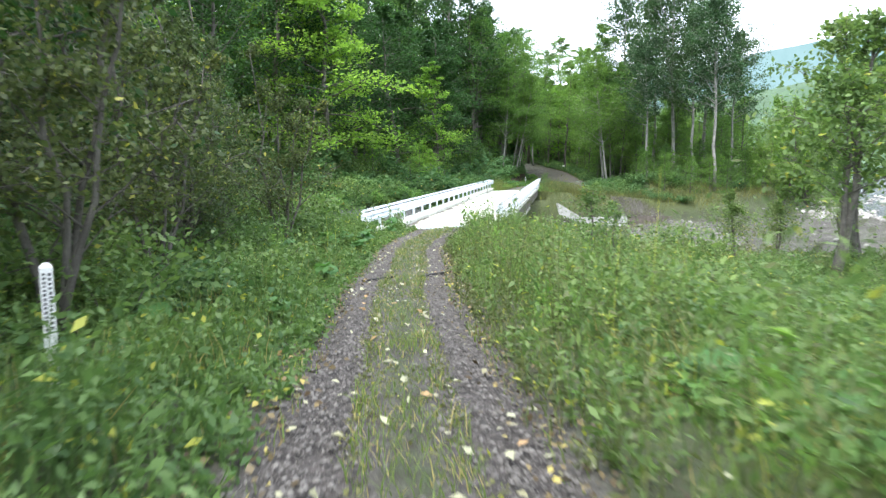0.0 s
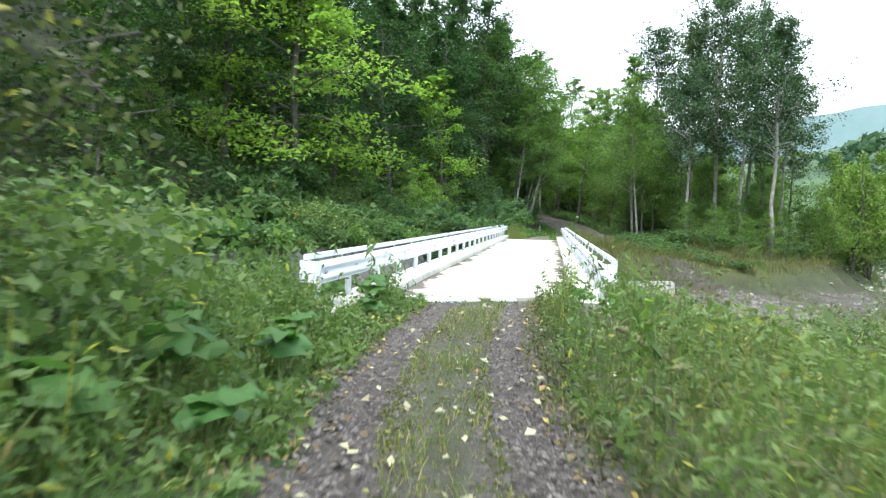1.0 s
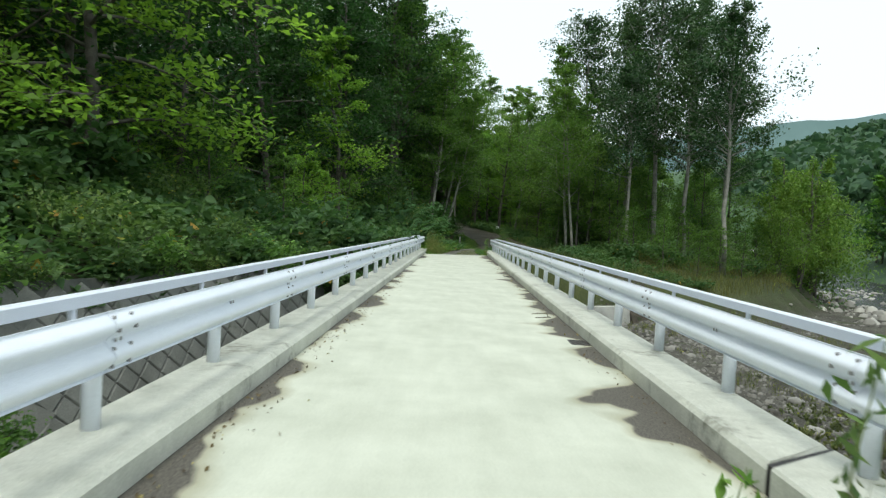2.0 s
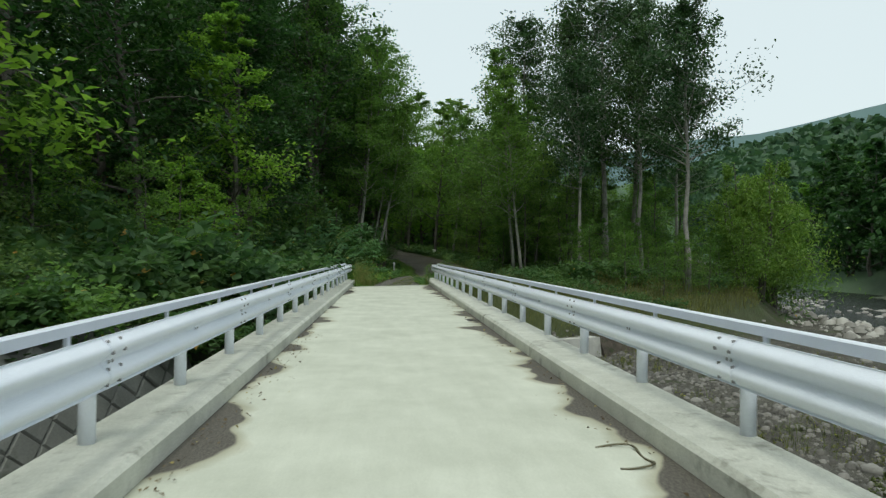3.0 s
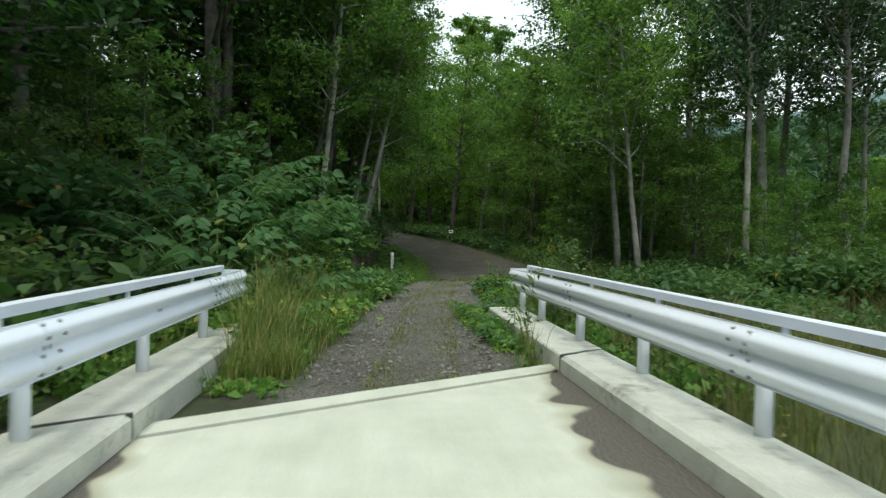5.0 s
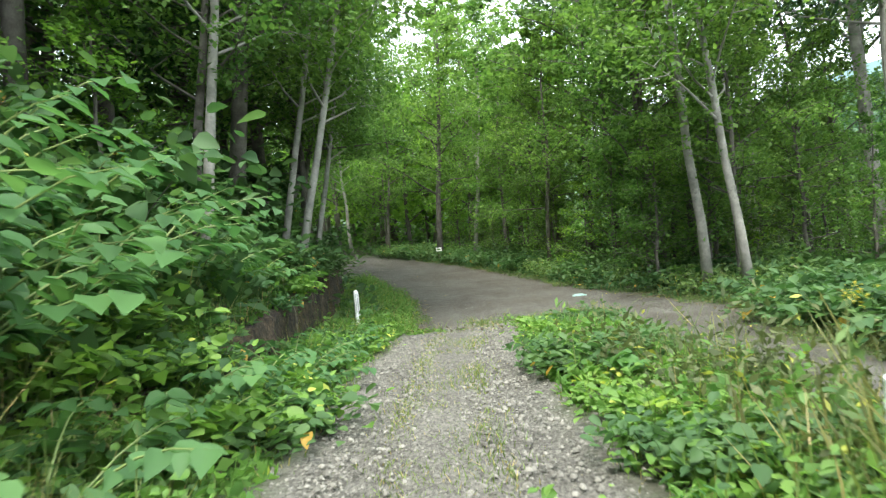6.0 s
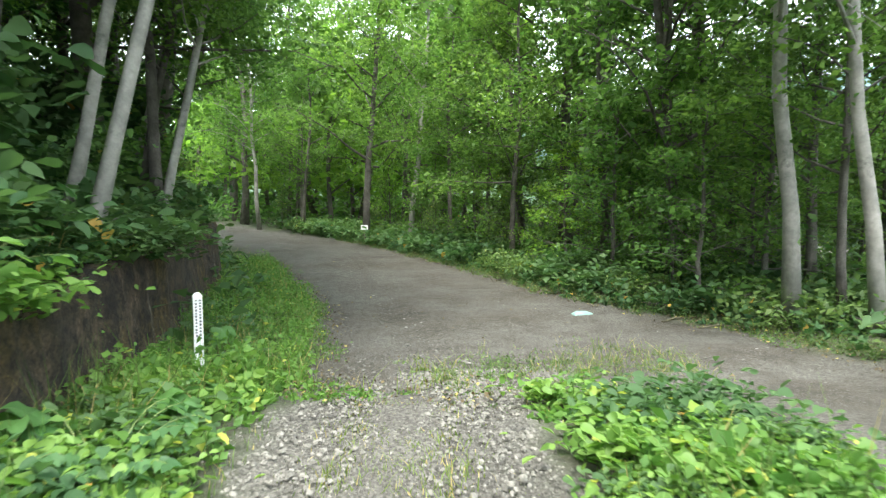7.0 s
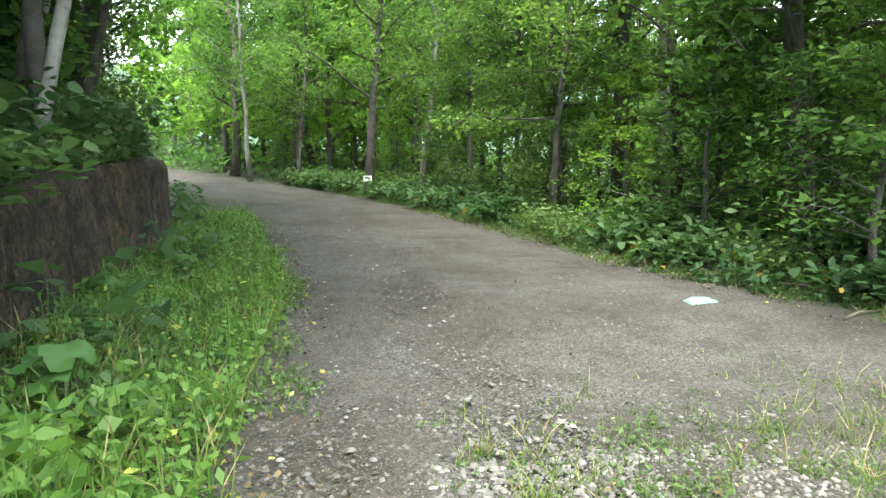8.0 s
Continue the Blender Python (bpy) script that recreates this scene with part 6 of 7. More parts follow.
x, y = R.uniform(0.5, 8, 14000), 42 + 24 * R.random(14000) ** 1.5
k = road_dist(x, y) < ROAD_W + 0.1
stones("gravel", "scattered grey pebbles on the dirt road", np.stack([x, y], 1)[k][:4000], 102, 0.005, 0.027, M_CHIP)
stones("gravel", "scattered pale stones lying on the dirt road", np.stack([x, y], 1)[k][4000:6500], 115, 0.006, 0.034, M_DULLSTONE, 0.35)
stones("gravel", "coarse pale stones where the track meets the road", np.stack([R.uniform(2.4, 6.0, 3200), 44.3 + R.normal(size=3200) * 0.6], 1), 103, 0.006, 0.034, M_TRACKCHIP, 0.42)
y = R.uniform(-42, -9.8, 8000)
stones("gravel", "loose gravel in the wheel ruts of the approach", np.stack([track_x(y) + np.where(R.random(8000) < 0.5, -0.66, 0.66) + R.normal(size=8000) * 0.25, y], 1), 104, 0.007, 0.032, M_RUT)
x, y = np.concatenate([R.uniform(3, 18, 11000), R.uniform(18, 40, 4000)]), np.concatenate([R.uniform(2, 32, 11000), R.uniform(0, 62, 4000)])
k = (y > np.interp(x, NB_X, NB_Y) + 1.5) & (y < np.interp(x, FB_X, FB_Y) - 1.2)
ry = R.uniform(36, 90, 1400)
rx = np.interp(ry, [-40, 0, 50, 130], [34, 30, 36, 60]) + R.uniform(-4, 14, 1400)
stones("stones", "pale boulders and cobbles along the river shore", np.stack([rx, ry], 1), 109, 0.1, 0.55, M_PALEROCK, 0.75, "stones")
stones("stones", "grey cobbles strewn over the stream bed", np.stack([x, y], 1)[k], 105, 0.03, 0.17, M_COBBLE, 0.7, "stones")


def pebbles(name, label, pts, seed, lo, hi, material):
    """Small angular chips, five corners each."""
    rng = np.random.default_rng(seed)
    P = np.asarray(pts)
    n = len(P)
    r = lo + (hi - lo) * rng.random(n) ** 2
    a = rng.uniform(0, 6.28, n)[:, None] + np.array([0, 1.6, 3.1, 4.7])[None] + rng.normal(size=(n, 4)) * 0.25
    q = r[:, None] * rng.uniform(0.6, 1.2, (n, 4))
    z = land(P[:, 0], P[:, 1])[:, None]
    base = np.stack([P[:, 0, None] + np.cos(a) * q, P[:, 1, None] + np.sin(a) * q, z + 0 * q - 0.004], -1)
    top = np.stack([P[:, 0] + rng.normal(size=n) * r * 0.25, P[:, 1] + rng.normal(size=n) * r * 0.25, z[:, 0] + r * rng.uniform(0.4, 0.9, n)], -1)[:, None]
    V = np.concatenate([base, top], 1)
    return tagged(new(name, quad_mesh(name, V, material, [(0, 1, 4), (1, 2, 4), (2, 3, 4), (3, 0, 4)])), label, "gravel", kind="stuff")


x, y = R.uniform(0.2, 9.5, 60000), 43.2 + 15 * R.random(60000) ** 1.6
k = (road_dist(x, y) < ROAD_W + 0.15) & (wave(x, y, 0.9) + 0.8 * R.normal(size=60000) > 0.1)
pebbles("gravel", "fine grey chips pressed into the dirt road", np.stack([x, y], 1)[k][:15000], 106, 0.007, 0.023, M_CHIP)
y = 44.5 - 16 * R.random(12000) ** 1.5
pebbles("gravel", "fine grey chips on the gravel track", np.stack([track_x(y) + R.uniform(-1.4, 1.4, 12000) + 0.9 * np.clip(y - 43, 0, 2), y], 1), 107, 0.006, 0.02, M_TRACKCHIP)

y = R.uniform(-38, -10, 14000)
pebbles("gravel", "fine dark grit in the wheel ruts", np.stack([track_x(y) + np.where(R.random(14000) < 0.5, -0.66, 0.66) + R.normal(size=14000) * 0.25, y], 1), 108, 0.008, 0.026, M_RUT)


def litter(name, label, pts, seed, size, leaf):
    rng = np.random.default_rng(seed)
    P = np.asarray(pts)
    z = land(P[:, 0], P[:, 1]) + 0.02 + rng.random(len(P)) * 0.03
    return tagged(new(name, quad_mesh(name, leaf_quads(rng, np.stack([P[:, 0], P[:, 1], z], 1), size, 0.9, 0, 0.7), leaf)), label, "leaf litter", kind="stuff")


y = R.uniform(-40, -10, 3400)
side_of = np.where(R.random(3400) < 0.5, -1.0, 1.0)
litter("fallen_leaves", "brown dead leaves and stalks along the track edges", np.stack([track_x(y) + side_of * (1.08 + 0.2 * R.normal(size=3400)), y], 1), 116, 0.06, M_BROWN)
y = R.uniform(-40, -10, 620)
litter("fallen_leaves", "pale fallen leaves on the track", np.stack([track_x(y) + R.normal(size=620) * 1.0, y], 1), 111, 0.085, M_LITTER)
x, y = R.uniform(0.4, 9, 1600), R.uniform(40, 66, 1600)
k = road_dist(x, y) < ROAD_W + 0.5
edge = R.random(1600) < np.clip(np.abs(road_dist(x, y) - ROAD_W) < 0.8, 0.25, 1)
litter("fallen_leaves", "fallen brown and yellow leaves on the dirt road", np.stack([x, y], 1)[k & edge], 112, 0.042, M_BROWN)

x, y = R.uniform(-0.5, 3.4, 9000), R.uniform(43, 60, 9000)
k = np.abs(road_dist(x, y) - ROAD_W + 0.2) < 0.55
litter("fallen_leaves", "brown and yellow leaf litter at the edge of the road", np.stack([x, y], 1)[k][:1800], 113, 0.045, M_BROWN)

x, y = R.uniform(3.6, 11, 24000), R.uniform(36, 72, 24000)
k = np.abs(road_dist(x, y) - ROAD_W + 0.05) < 0.5
litter("fallen_leaves", "olive and brown leaf litter along the far edge of the road", np.stack([x, y], 1)[k][:2600], 117, 0.045, M_BROWN)

# silt and leaf crumbs along both kerbs of the deck
rng = np.random.default_rng(130)
dy = np.concatenate([rng.uniform(-8.5, 8, 420), rng.uniform(-8.5, 22, 300)])
dx = np.concatenate([XC - HALF_IN + 0.04 + np.abs(rng.normal(size=420)) * 0.16, XC + HALF_IN - 0.04 - np.abs(rng.normal(size=300)) * 0.16])
C = np.stack([dx, dy, 0.012 + 0.01 * rng.random(720)], 1)
tagged(new("leaf_crumbs", quad_mesh("leaf_crumbs", leaf_quads(rng, C, 0.035, 0.9, 0, 0.6), M_BROWN)), "brown leaf crumbs and twigs along the bridge kerbs", "leaf litter", kind="stuff")
gy = 26.8 + 6.5 * rng.random(3800) ** 1.8
gx = np.where(rng.random(3800) < 0.86, track_x(gy) - 1.2 - 1.3 * rng.random(3800), track_x(gy) + 1.25 + 0.7 * rng.random(3800))
keep = ~((gy < 33) & (np.abs(np.abs(gx - XC) - 2.1) < 0.36)) & (gy > FAR_J + SKEW * (gx - XC) + 0.6)
grass_field("grass", "tall yellowing grass at the far end of the bridge", np.stack([gx, gy], 1)[keep], 131, 0.8, 1.5, 0.012, M_GRASS)


# ---- single things ----
def marker_post(x, y, height, tilt, turn, label):
    """White square post with a blunt pyramid top and weathered lettering."""
    t = tagged(new("marker_post"), label, "marker post", group="marker posts")
    w = 0.05
    s = Shape()
    v = [(-w, -w, -0.3), (w, -w, -0.3), (w, w, -0.3), (-w, w, -0.3), (-w, -w, height - 0.035), (w, -w, height - 0.035), (w, w, height - 0.035), (-w, w, height - 0.035),
         (-w * 0.45, -w * 0.45, height), (w * 0.45, -w * 0.45, height), (w * 0.45, w * 0.45, height), (-w * 0.45, w * 0.45, height)]
    f = [(3, 2, 1, 0)] + [(i, (i + 1) % 4, 4 + (i + 1) % 4, 4 + i) for i in range(4)] + [(4 + i, 4 + (i + 1) % 4, 8 + (i + 1) % 4, 8 + i) for i in range(4)] + [(8, 9, 10, 11)]
    s.add(v, f)
    body = part("post_body", s.mesh("post_body", M_POST), t)
    rr = random.Random(int(x * 10))
    for col in (-0.022, 0.022):
        z = height - 0.08
        while z > height * 0.46:
            h = rr.uniform(0.016, 0.026)
            b = Shape().box(col - 0.011, -w - 0.004, z - h, col + 0.011, -w + 0.002, z)
            part("lettering_bar", b.mesh("lettering_bar", M_INK), body)
            z -= h + rr.uniform(0.012, 0.02)
    t.matrix_basis = Matrix.Translation((x, y, ground_at(x, y))) @ Euler((radians(tilt), radians(tilt * 0.6), radians(turn))).to_matrix().to_4x4()
    return t


marker_post(0.19, 45.12, 0.96, -1.5, 12, "white wooden marker post with black lettering in the weeds")
marker_post(0.33, -32.05, 1.06, 2.0, 42, "white marker post standing in the weeds by the track")


def pillow(name, label, category, x, y, z, lx, ly, lz, turn, seed):
    """A slack flattened sack with puckered rim."""
    rng = random.Random(seed)
    s = Shape()
    n, rings = 18, 5
    v = []
    for r in range(rings + 1):
        u = r / rings
        for k in range(n):
            a = 6.28319 * k / n
            e = 1 + 0.12 * math.sin(3 * a + seed) + 0.08 * rng.uniform(-1, 1)
            c, sn = math.cos(a), math.sin(a)
            sq = 1.0 / max(abs(c), abs(sn)) ** 0.55
            v.append((lx * 0.5 * u * c * e * sq, ly * 0.5 * u * sn * e * sq, lz * (1 - u ** 3) * (1 + 0.25 * rng.uniform(-1, 1)) + 0.004))
    f = [(r * n + k, r * n + (k + 1) % n, (r + 1) * n + (k + 1) % n, (r + 1) * n + k) for r in range(rings) for k in range(n)]
    base = len(v)
    v += [(px, py, -0.03) for px, py, pz in v[rings * n:]]
    f += [(rings * n + k, rings * n + (k + 1) % n, base + (k + 1) % n, base + k) for k in range(n)]
    ob = tagged(new(name, mesh_of(name, v, f, M_BAG, True)), label, category)
    ob.matrix_basis = pose(x, y, z, 0, 0, turn)
    return ob


for i, (x, y, lx, ly) in enumerate(((-1.02, -10.62, 0.62, 0.36), (-0.45, -10.3, 0.66, 0.34), (0.32, -9.85, 0.55, 0.26))):
    tagged(pillow("sandbag", "flattened pale green sandbag at the edge of the deck", "sandbag", x, y, 0.0, lx, ly, 0.06, 33, i + 3), group="sandbags")
pillow("plastic_sheet", "crumpled pale green plastic scrap lying on the dirt road", "plastic scrap", 6.42, 48.3, ground_at(6.42, 48.3), 0.4, 0.24, 0.045, 10, 9).data.materials[0] = M_SCRAP

# rubber water bars set across the ruts
for x0, y0, x1, y1 in ((0.76, -24.36, 1.3, -23.85), (1.75, -23.6, 2.25, -23.0)):
    d = Vector((x1 - x0, y1 - y0, 0))
    zc = ground_at((x0 + x1) / 2, (y0 + y1) / 2)
    m = Matrix.Translation(((x0 + x1) / 2, (y0 + y1) / 2, zc)) @ Matrix.Rotation(math.atan2(d.y, d.x), 4, "Z")
    s = Shape().box(-d.length / 2, -0.02, -0.12, d.length / 2, 0.02, 0.022, 0.006)
    ob = tagged(new("water_bar", s.mesh("water_bar", M_RUBBER)), "black rubber water bar set across a wheel rut", "water bar", group="water bars")
    ob.matrix_basis = m

# drain grates in the deck
for x, y in ((1.6, 10.25), (-1.74, 21.3), (1.6, -2.6)):
    g = tagged(new("drain_grate"), "dark steel drain grate set in the deck by the kerb", "drain grate", group="drain grates")
    s = Shape()
    for a in ((-0.15, -0.2, -0.13, 0.2), (0.13, -0.2, 0.15, 0.2), (-0.13, -0.2, 0.13, -0.18), (-0.13, 0.18, 0.13, 0.2)):
        s.box(a[0], a[1], -0.03, a[2], a[3], 0.006)
    part("grate_frame", s.mesh("grate_frame", M_STEEL), g)
    bar = Shape().box(-0.13, -0.006, -0.02, 0.13, 0.006, 0.005).mesh("grate_bar", M_STEEL)
    for k in range(11):
        b = part("grate_bar", bar, g)
        b.location = (0, -0.16 + 0.032 * k, 0)
    # no pit below: a black sheet paints the shade between the bars
    part("grate_floor", Shape().box(-0.13, -0.18, -0.03, 0.13, 0.18, 0.0015).mesh("grate_floor", M_RUBBER), g)
    g.location = (x, y, 0.002)

# loop of wire by the kerb
pts = [Vector((1.38 + 0.3 * math.sin(a) * (0.75 + 0.25 * math.cos(2 * a)), 0.14 - 0.28 * math.cos(a), 0.012 + 0.012 * math.sin(3 * a))) for a in np.linspace(-0.4, 3.6, 26)]
tagged(new("wire", Shape().tube(pts, [0.009] * len(pts), 6).mesh("wire", M_LOG, True)), "bent rusty wire lying on the bridge deck", "wire")


def log(x0, y0, x1, y1, r, label, seed):
    rng = random.Random(seed)
    pts, rad = [], []
    for i in range(12):
        u = i / 11
        x, y = x0 + (x1 - x0) * u, y0 + (y1 - y0) * u
        pts.append((x + rng.uniform(-0.03, 0.03), y, 0.28 + ground_at(x, y) * 0.6 + 0.05 * math.sin(5 * u)))
        rad.append(r * (1 + rng.uniform(-0.22, 0.22)) * (1 - 0.3 * u))
    t = tagged(new("fallen_log"), label, "log")
    part("log_trunk", Shape().tube(pts, rad, 10).mesh("log_trunk", M_LOG, True), t)
    for k in (3, 6, 9):
        p = Vector(pts[k])
        part("snag", Shape().tube([p, p + Vector((rng.uniform(-0.2, 0.2), rng.uniform(-0.1, 0.1), 0.22))], [0.03, 0.012], 6).mesh("snag", M_LOG), t)


log(1.85, -14.1, 2.65, -16.4, 0.06, "mossy fallen log lying in the weeds beside the track", 4)

# plate on the rail end
s = Shape().box(-0.012, -0.16, -0.055, 0.012, 0.16, 0.055, 0.006)
ob = tagged(new("name_plate", s.mesh("name_plate", M_STEEL)), "dark plate fixed to the end of the guard rail", "plate")
ob.location = (2.25 - 0.19, -10.4, 0.77)

# small sign on a trunk beyond the road
g = tagged(new("small_sign"), "small white sign board on a stake at the forest edge", "sign")
zz = ground_at(4.7, 68.0)
part("board", Shape().box(-0.16, -0.012, 0.62, 0.16, 0.012, 0.84, 0.006).mesh("board", M_POST), g)
part("stake", Shape().tube([(0, 0.03, -0.2), (0, 0.03, 0.8)], [0.02, 0.018], 6).mesh("stake", M_LOG), g)
g.location = (4.7, 67.6, zz)


# ---- broad-leaved plants one by one ----
def leaf_plate(r, seed):
    """A round, notched, wavy leaf blade."""
    rng = random.Random(seed)
    n = 16
    v = [(0, 0, -0.12 * r)]
    for ring, rad in ((1, 0.55), (2, 1.0)):
        for k in range(n):
            a = 6.28319 * (k + 0.5) / n
            notch = 0.45 if k in (0, n - 1) and ring == 2 else 1
            q = r * rad * notch * (1 + 0.12 * rng.uniform(-1, 1))
            v.append((q * math.cos(a), q * math.sin(a) * 0.9, (0.02 + 0.03 * math.sin(2 * a) if ring == 1 else 0.09 * math.sin(3 * a + seed) - 0.1 * rng.random()) * r * 2))
    f = [(0, 1 + k, 1 + (k + 1) % n) for k in range(n)] + [(1 + k, 1 + n + k, 1 + n + (k + 1) % n, 1 + (k + 1) % n) for k in range(n)]
    return v, f


M_BUTTER = leaf_mat("butterbur_leaf", (0.048, 0.13, 0.036), (0.1, 0.215, 0.065), glow=0.4)
M_YELLOW = leaf_mat("yellowing_leaf", (0.2, 0.31, 0.05), (0.33, 0.44, 0.08), glow=0.45)


def broad_plant(seed, leaves, r, h, material, label):
    rng = random.Random(seed)
    t = tagged(new("broad_leaf_plant"), label, "plant", group="broad-leaved plants")
    for k in range(leaves):
        az, out, hh = k * 2.4 + rng.uniform(-0.4, 0.4), rng.uniform(0.12, 0.45) * h, h * rng.uniform(0.55, 1.0)
        tip = Vector((math.cos(az) * out, math.sin(az) * out, hh))
        v, f = leaf_plate(r * rng.uniform(0.7, 1.15), seed * 10 + k)
        m = Matrix.Translation(tip) @ Euler((rng.uniform(-0.35, 0.35), rng.uniform(-0.1, 0.5), az)).to_matrix().to_4x4()
        leaf = part("leaf", mesh_of("leaf", [m @ Vector(p) for p in v], f, material, True), t)
        part("stalk", Shape().tube([(0, 0, -0.05), tip * 0.5 + Vector((0, 0, 0.08)), tip - Vector((0, 0, 0.03))], [0.012, 0.01, 0.007], 5, False).mesh("stalk", M_STALK), leaf)
    return t


butter = [broad_plant(3, 5, 0.24, 0.62, M_BUTTER, "broad round-leaved green plant among the weeds"), broad_plant(4, 4, 0.2, 0.5, M_BUTTER, "broad round-leaved green plant among the weeds"), broad_plant(5, 4, 0.13, 0.45, M_YELLOW, "yellowing broad-leaved plant among the weeds")]
spots = [(-1.7, -18.6, 0, 1.5), (-1.2, -17.6, 1, 1.5), (-2.4, -17.4, 0, 1.5), (-1.6, -16.4, 1, 1.4), (-2.8, -18.6, 0, 1.5), (-0.8, -19.6, 1, 1.3), (-1.5, -20.2, 0, 1.4), (-2.2, -19.4, 1, 1.5), (-2.3, -13.2, 0, 1.1), (-1.7, -12.4, 0, 1.2), (-2.0, -11.6, 1, 1.2), (-2.7, -12.6, 0, 1.3), (-1.45, -13.6, 1, 1.0), (0.4, -25.5, 0, 1.0), (0.9, -28.6, 1, 1.0), (0.2, -30.4, 0, 1.1), (-0.6, -27.2, 0, 1.1), (1.2, -33.2, 1, 1.0), (0.6, -34.8, 0, 1.2),
         (5.2, -29.2, 2, 1.0), (5.9, -31.5, 0, 1.1), (4.6, -27.0, 1, 1.0), (6.6, -30.4, 1, 1.0), (4.2, -23.5, 0, 1.0), (5.4, -25.0, 2, 1.1), (7.4, -32.6, 1, 0.9), (6.8, -33.4, 0, 0.9), (7.6, -29.0, 0, 1.2), (3.4, -19.5, 2, 0.9), (1.75, -11.3, 0, 1.0), (1.55, -10.2, 1, 1.1), (2.3, -12.3, 0, 1.0),
         (-1.3, 36.8, 0, 1.0), (-0.6, 38.9, 0, 1.1), (-1.5, 38.0, 1, 1.2), (-0.3, 40.5, 1, 1.0), (-2.0, 36.0, 0, 1.2), (-1.0, 34.4, 1, 1.1), (0.3, 42.4, 0, 0.9), (0.4, 43.6, 1, 0.9), (-0.6, 42.0, 0, 1.0), (3.7, 40.8, 2, 0.8), (4.2, 41.6, 2, 0.8), (3.9, 42.6, 2, 0.7), (3.3, 38.4, 2, 0.9), (2.9, 36.2, 0, 0.9), (4.8, 39.6, 1, 0.8), (2.6, 34.6, 2, 0.9), (3.6, 35.0, 1, 1.0),
         (0.2, 47.2, 1, 0.7), (0.45, 50.3, 0, 0.8), (0.25, 51.2, 1, 0.7), (-0.72, 46.4, 2, 0.8), (-0.8, 45.2, 2, 0.6), (0.35, 45.9, 0, 1.0), (0.05, 46.4, 1, 0.9), (0.7, 53.0, 0, 0.7), (-0.1, 48.6, 0, 0.9), (0.1, 49.4, 1, 0.8)]
for x, y, k, sc in spots:
    plant(butter[k], x, y, sc * 0.75, rnd.uniform(0, 360), sink=0.02)


def tall_weed(seed, h, leaf, label, flower=None):
    """A stem with alternate narrow leaves, and a plume at the top where it flowers."""
    rng = np.random.default_rng(seed)
    t = tagged(new("tall_weed"), label, "weed", group="tall weeds")
    bend = Vector((0.12, 0.06, 0))
    pts = [Vector((0, 0, -0.05)), Vector((0, 0, h * 0.5)) + bend * 0.3, Vector((0, 0, h)) + bend]
    part("stem", Shape().tube(pts, [0.008, 0.006, 0.003], 5, False).mesh("stem", M_STALK), t)
    u = np.linspace(0.12, 1, 34)
    C = np.stack([0.12 * u ** 2 + rng.normal(size=34) * 0.05, 0.06 * u ** 2 + rng.normal(size=34) * 0.05, u * h], 1)
    part("foliage", quad_mesh("foliage", leaf_quads(rng, C, 0.15, 0.5, 0.3, 0.28), leaf), t)
    if flower:
        C = np.stack([0.13 + np.abs(rng.normal(size=60)) * 0.1, 0.06 + rng.normal(size=60) * 0.05, h + 0.02 + rng.normal(size=60) * 0.05], 1)
        part("plume", quad_mesh("plume", leaf_quads(rng, C, 0.028, 0.4), flower), t)["kind"] = "stuff"
    return t


weeds = [tall_weed(1, 1.15, M_SHRUB, "tall slender leafy weed beside the track"), tall_weed(2, 0.9, M_BIG, "tall slender leafy weed beside the track"), tall_weed(3, 1.2, M_SHRUB, "goldenrod with drooping yellow plumes by the rail end", M_FLOWER)]
for k in range(70):
    y = rnd.uniform(-36, -11)
    plant(weeds[rnd.random() < 0.4], float(track_x(y)) + rnd.uniform(1.6, 5.0) * (1 if rnd.random() < 0.75 else -1), y, rnd.uniform(0.7, 1.15), rnd.uniform(0, 360), sink=0.0)
for x, y, k in ((1.5, -9.0, 0), (1.7, -9.7, 1), (1.9, -10.8, 0), (2.65, -9.6, 0), (2.8, -10.6, 1), (1.35, -8.1, 1), (2.7, -11.8, 0), (-1.75, -10.9, 0), (-1.9, -12.0, 0), (-2.7, -11.0, 1), (-2.9, -13.4, 0), (-1.55, -11.5, 1),
                (2.75, 31.2, 1), (2.9, 32.1, 2), (2.7, 32.8, 0), (3.0, 30.4, 1), (3.2, 33.4, 2), (1.9, 31.0, 0), (1.75, 29.5, 1), (2.6, 36.8, 1), (1.7, 28.6, 0), (-1.9, 29.5, 0), (-2.0, 31.0, 1)):
    plant(weeds[k], x, y, rnd.uniform(0.75, 1.1), rnd.uniform(0, 360), sink=0.0)


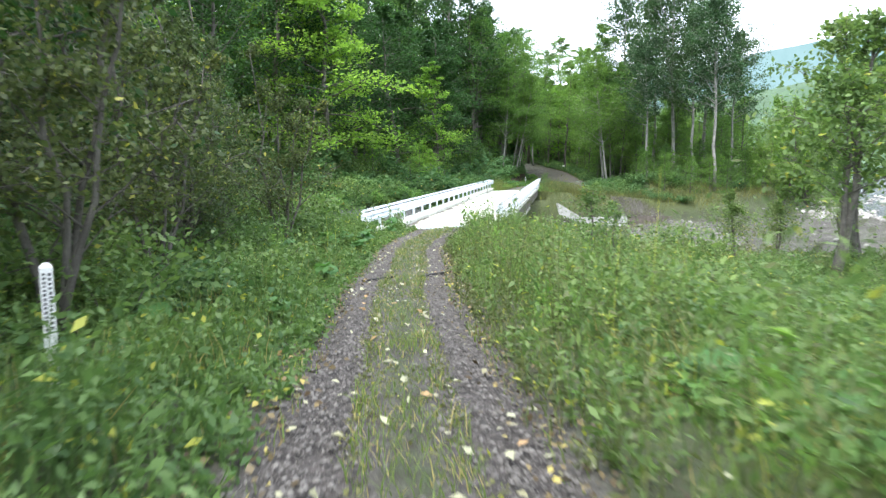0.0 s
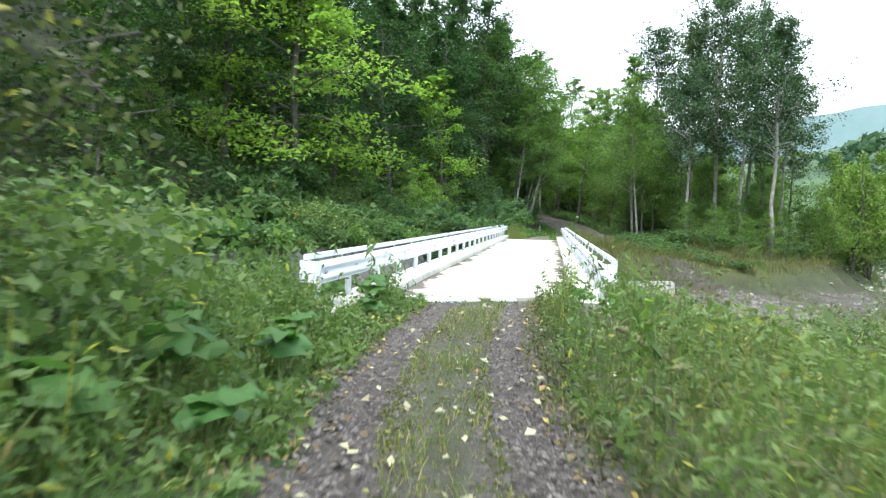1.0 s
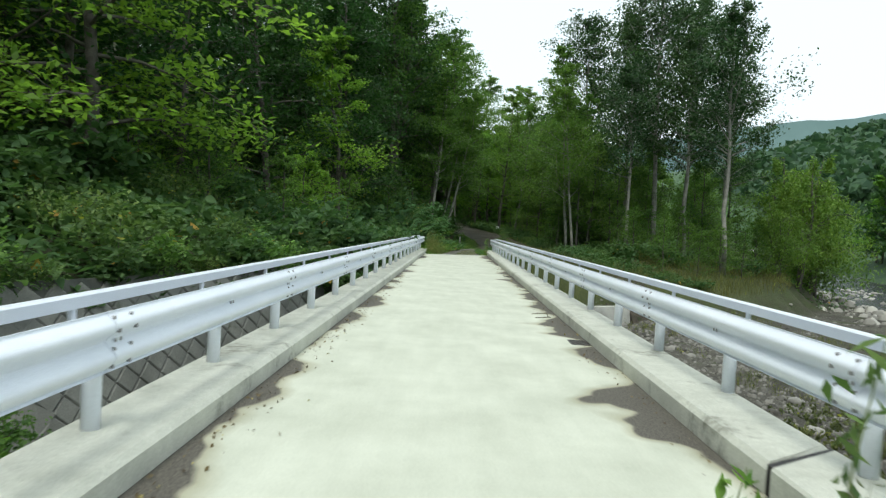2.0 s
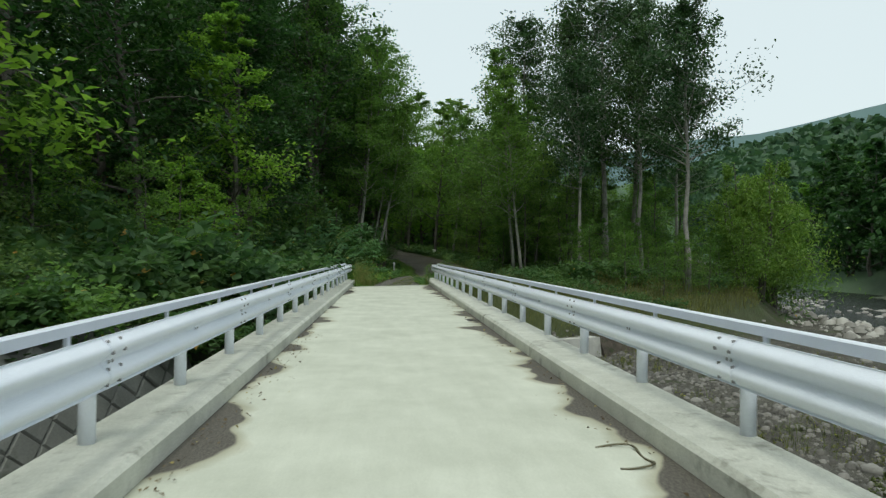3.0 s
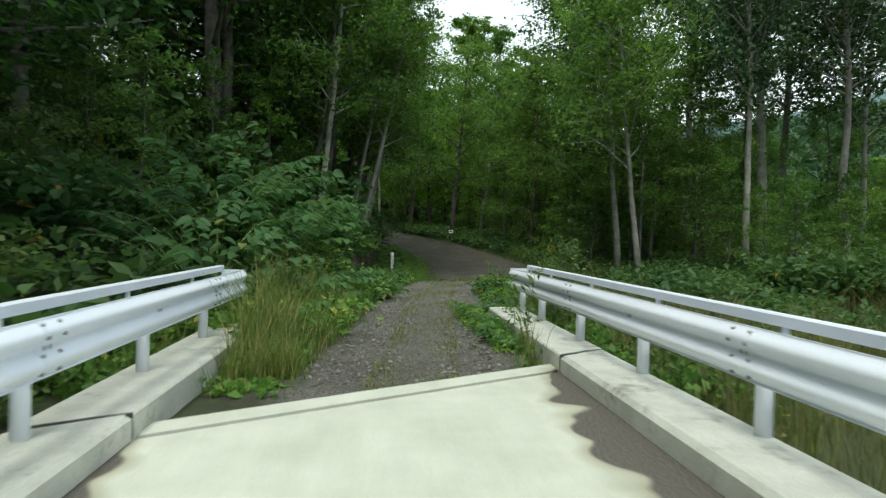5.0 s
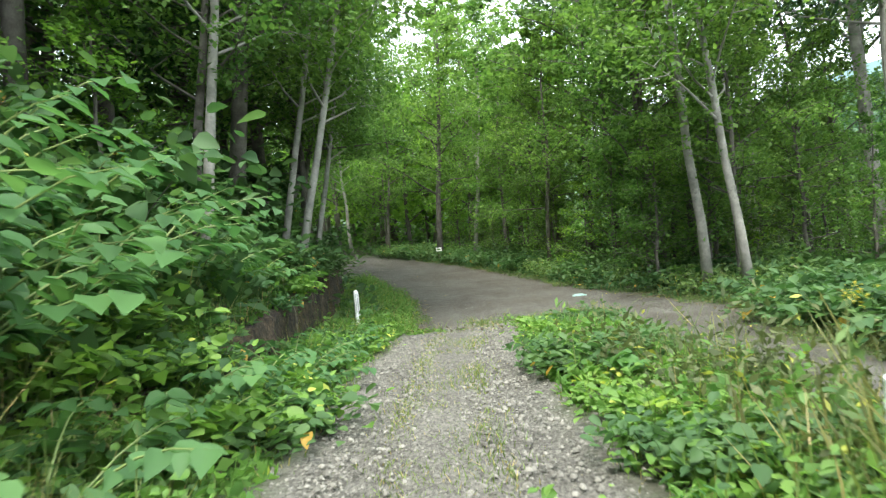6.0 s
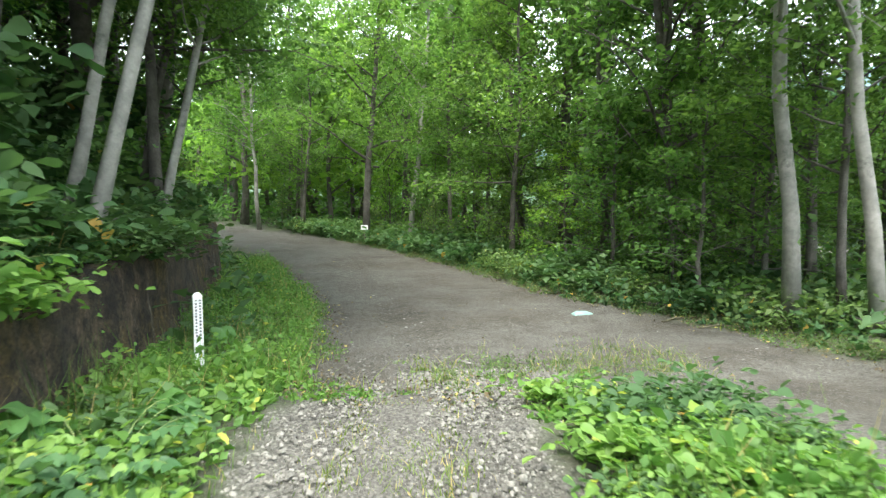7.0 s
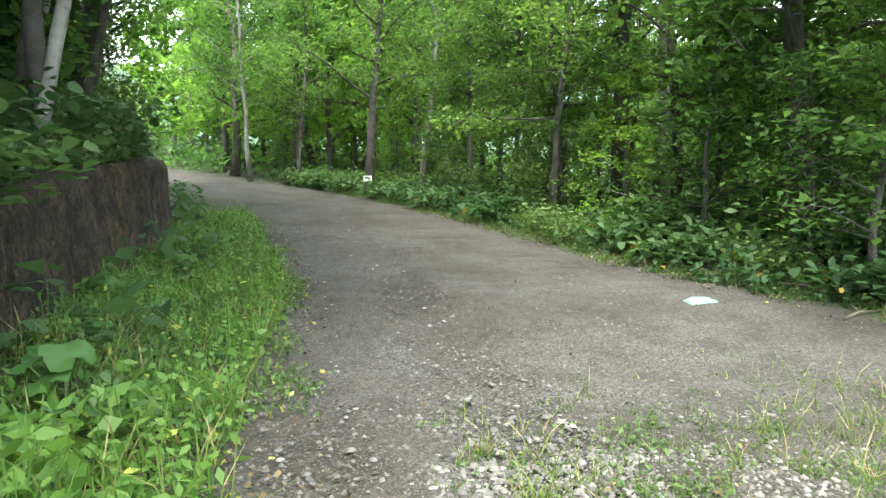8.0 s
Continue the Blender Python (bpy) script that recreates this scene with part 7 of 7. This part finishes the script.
# ---- boulders in the stream and river ----
def boulder(seed, r):
    rng = random.Random(seed)
    bm = bmesh.new()
    bmesh.ops.create_icosphere(bm, subdivisions=2, radius=r)
    for v in bm.verts:
        n = noise.noise(v.co * (1.3 / r) + Vector((seed, 0, 0)))
        v.co *= 1 + 0.3 * n
        v.co.z *= 0.62
    me = bpy.data.meshes.new("boulder")
    bm.to_mesh(me)
    bm.free()
    me.materials.append(M_STONE)
    me.polygons.foreach_set("use_smooth", [True] * len(me.polygons))
    return me


rocks = [boulder(k, 0.32) for k in range(5)]
for k in range(90):
    if k < 45:
        y = rnd.uniform(34, 80)
        x = float(np.interp(y, [-40, 0, 50, 130], [34, 30, 36, 60])) + rnd.uniform(-3, 12)
        z = max(ground_at(x, y), -4.3)
    else:
        x, y = rnd.uniform(5, 26), rnd.uniform(6, 36)
        z = ground_at(x, y)
        if z > -3.0:
            continue
    ob = tagged(new("boulder", rnd.choice(rocks)), "pale rounded river boulder among cobbles", "boulder", group="river boulders")
    sc = rnd.uniform(0.4, 1.0)
    ob.matrix_basis = Matrix.Translation((x, y, z + 0.02)) @ Matrix.Rotation(rnd.uniform(0, 6), 4, "Z") @ Matrix.Diagonal((sc * rnd.uniform(0.8, 1.3), sc, sc, 1))

# dead branches at the road's edge
for x, y, a, ln in ((7.4, 47.2, 20, 0.9), (7.7, 46.6, -10, 0.7), (8.2, 48.6, 40, 1.0), (1.0, 44.6, 65, 0.6), (2.6, -20.5, 100, 0.7)):
    t = tagged(new("dead_branch"), "dry fallen branch at the edge of the road", "branch", group="dead branches")
    part("limb", Shape().tube([(0, 0, 0.02), (ln * 0.5, 0.06, 0.05), (ln, -0.02, 0.03)], [0.018, 0.014, 0.006], 6).mesh("limb", M_LOG), t)
    part("twig", Shape().tube([(ln * 0.45, 0.05, 0.05), (ln * 0.75, 0.28, 0.09)], [0.009, 0.004], 5).mesh("twig", M_LOG), t)
    t.matrix_basis = pose(x, y, ground_at(x, y), 0, 0, a)
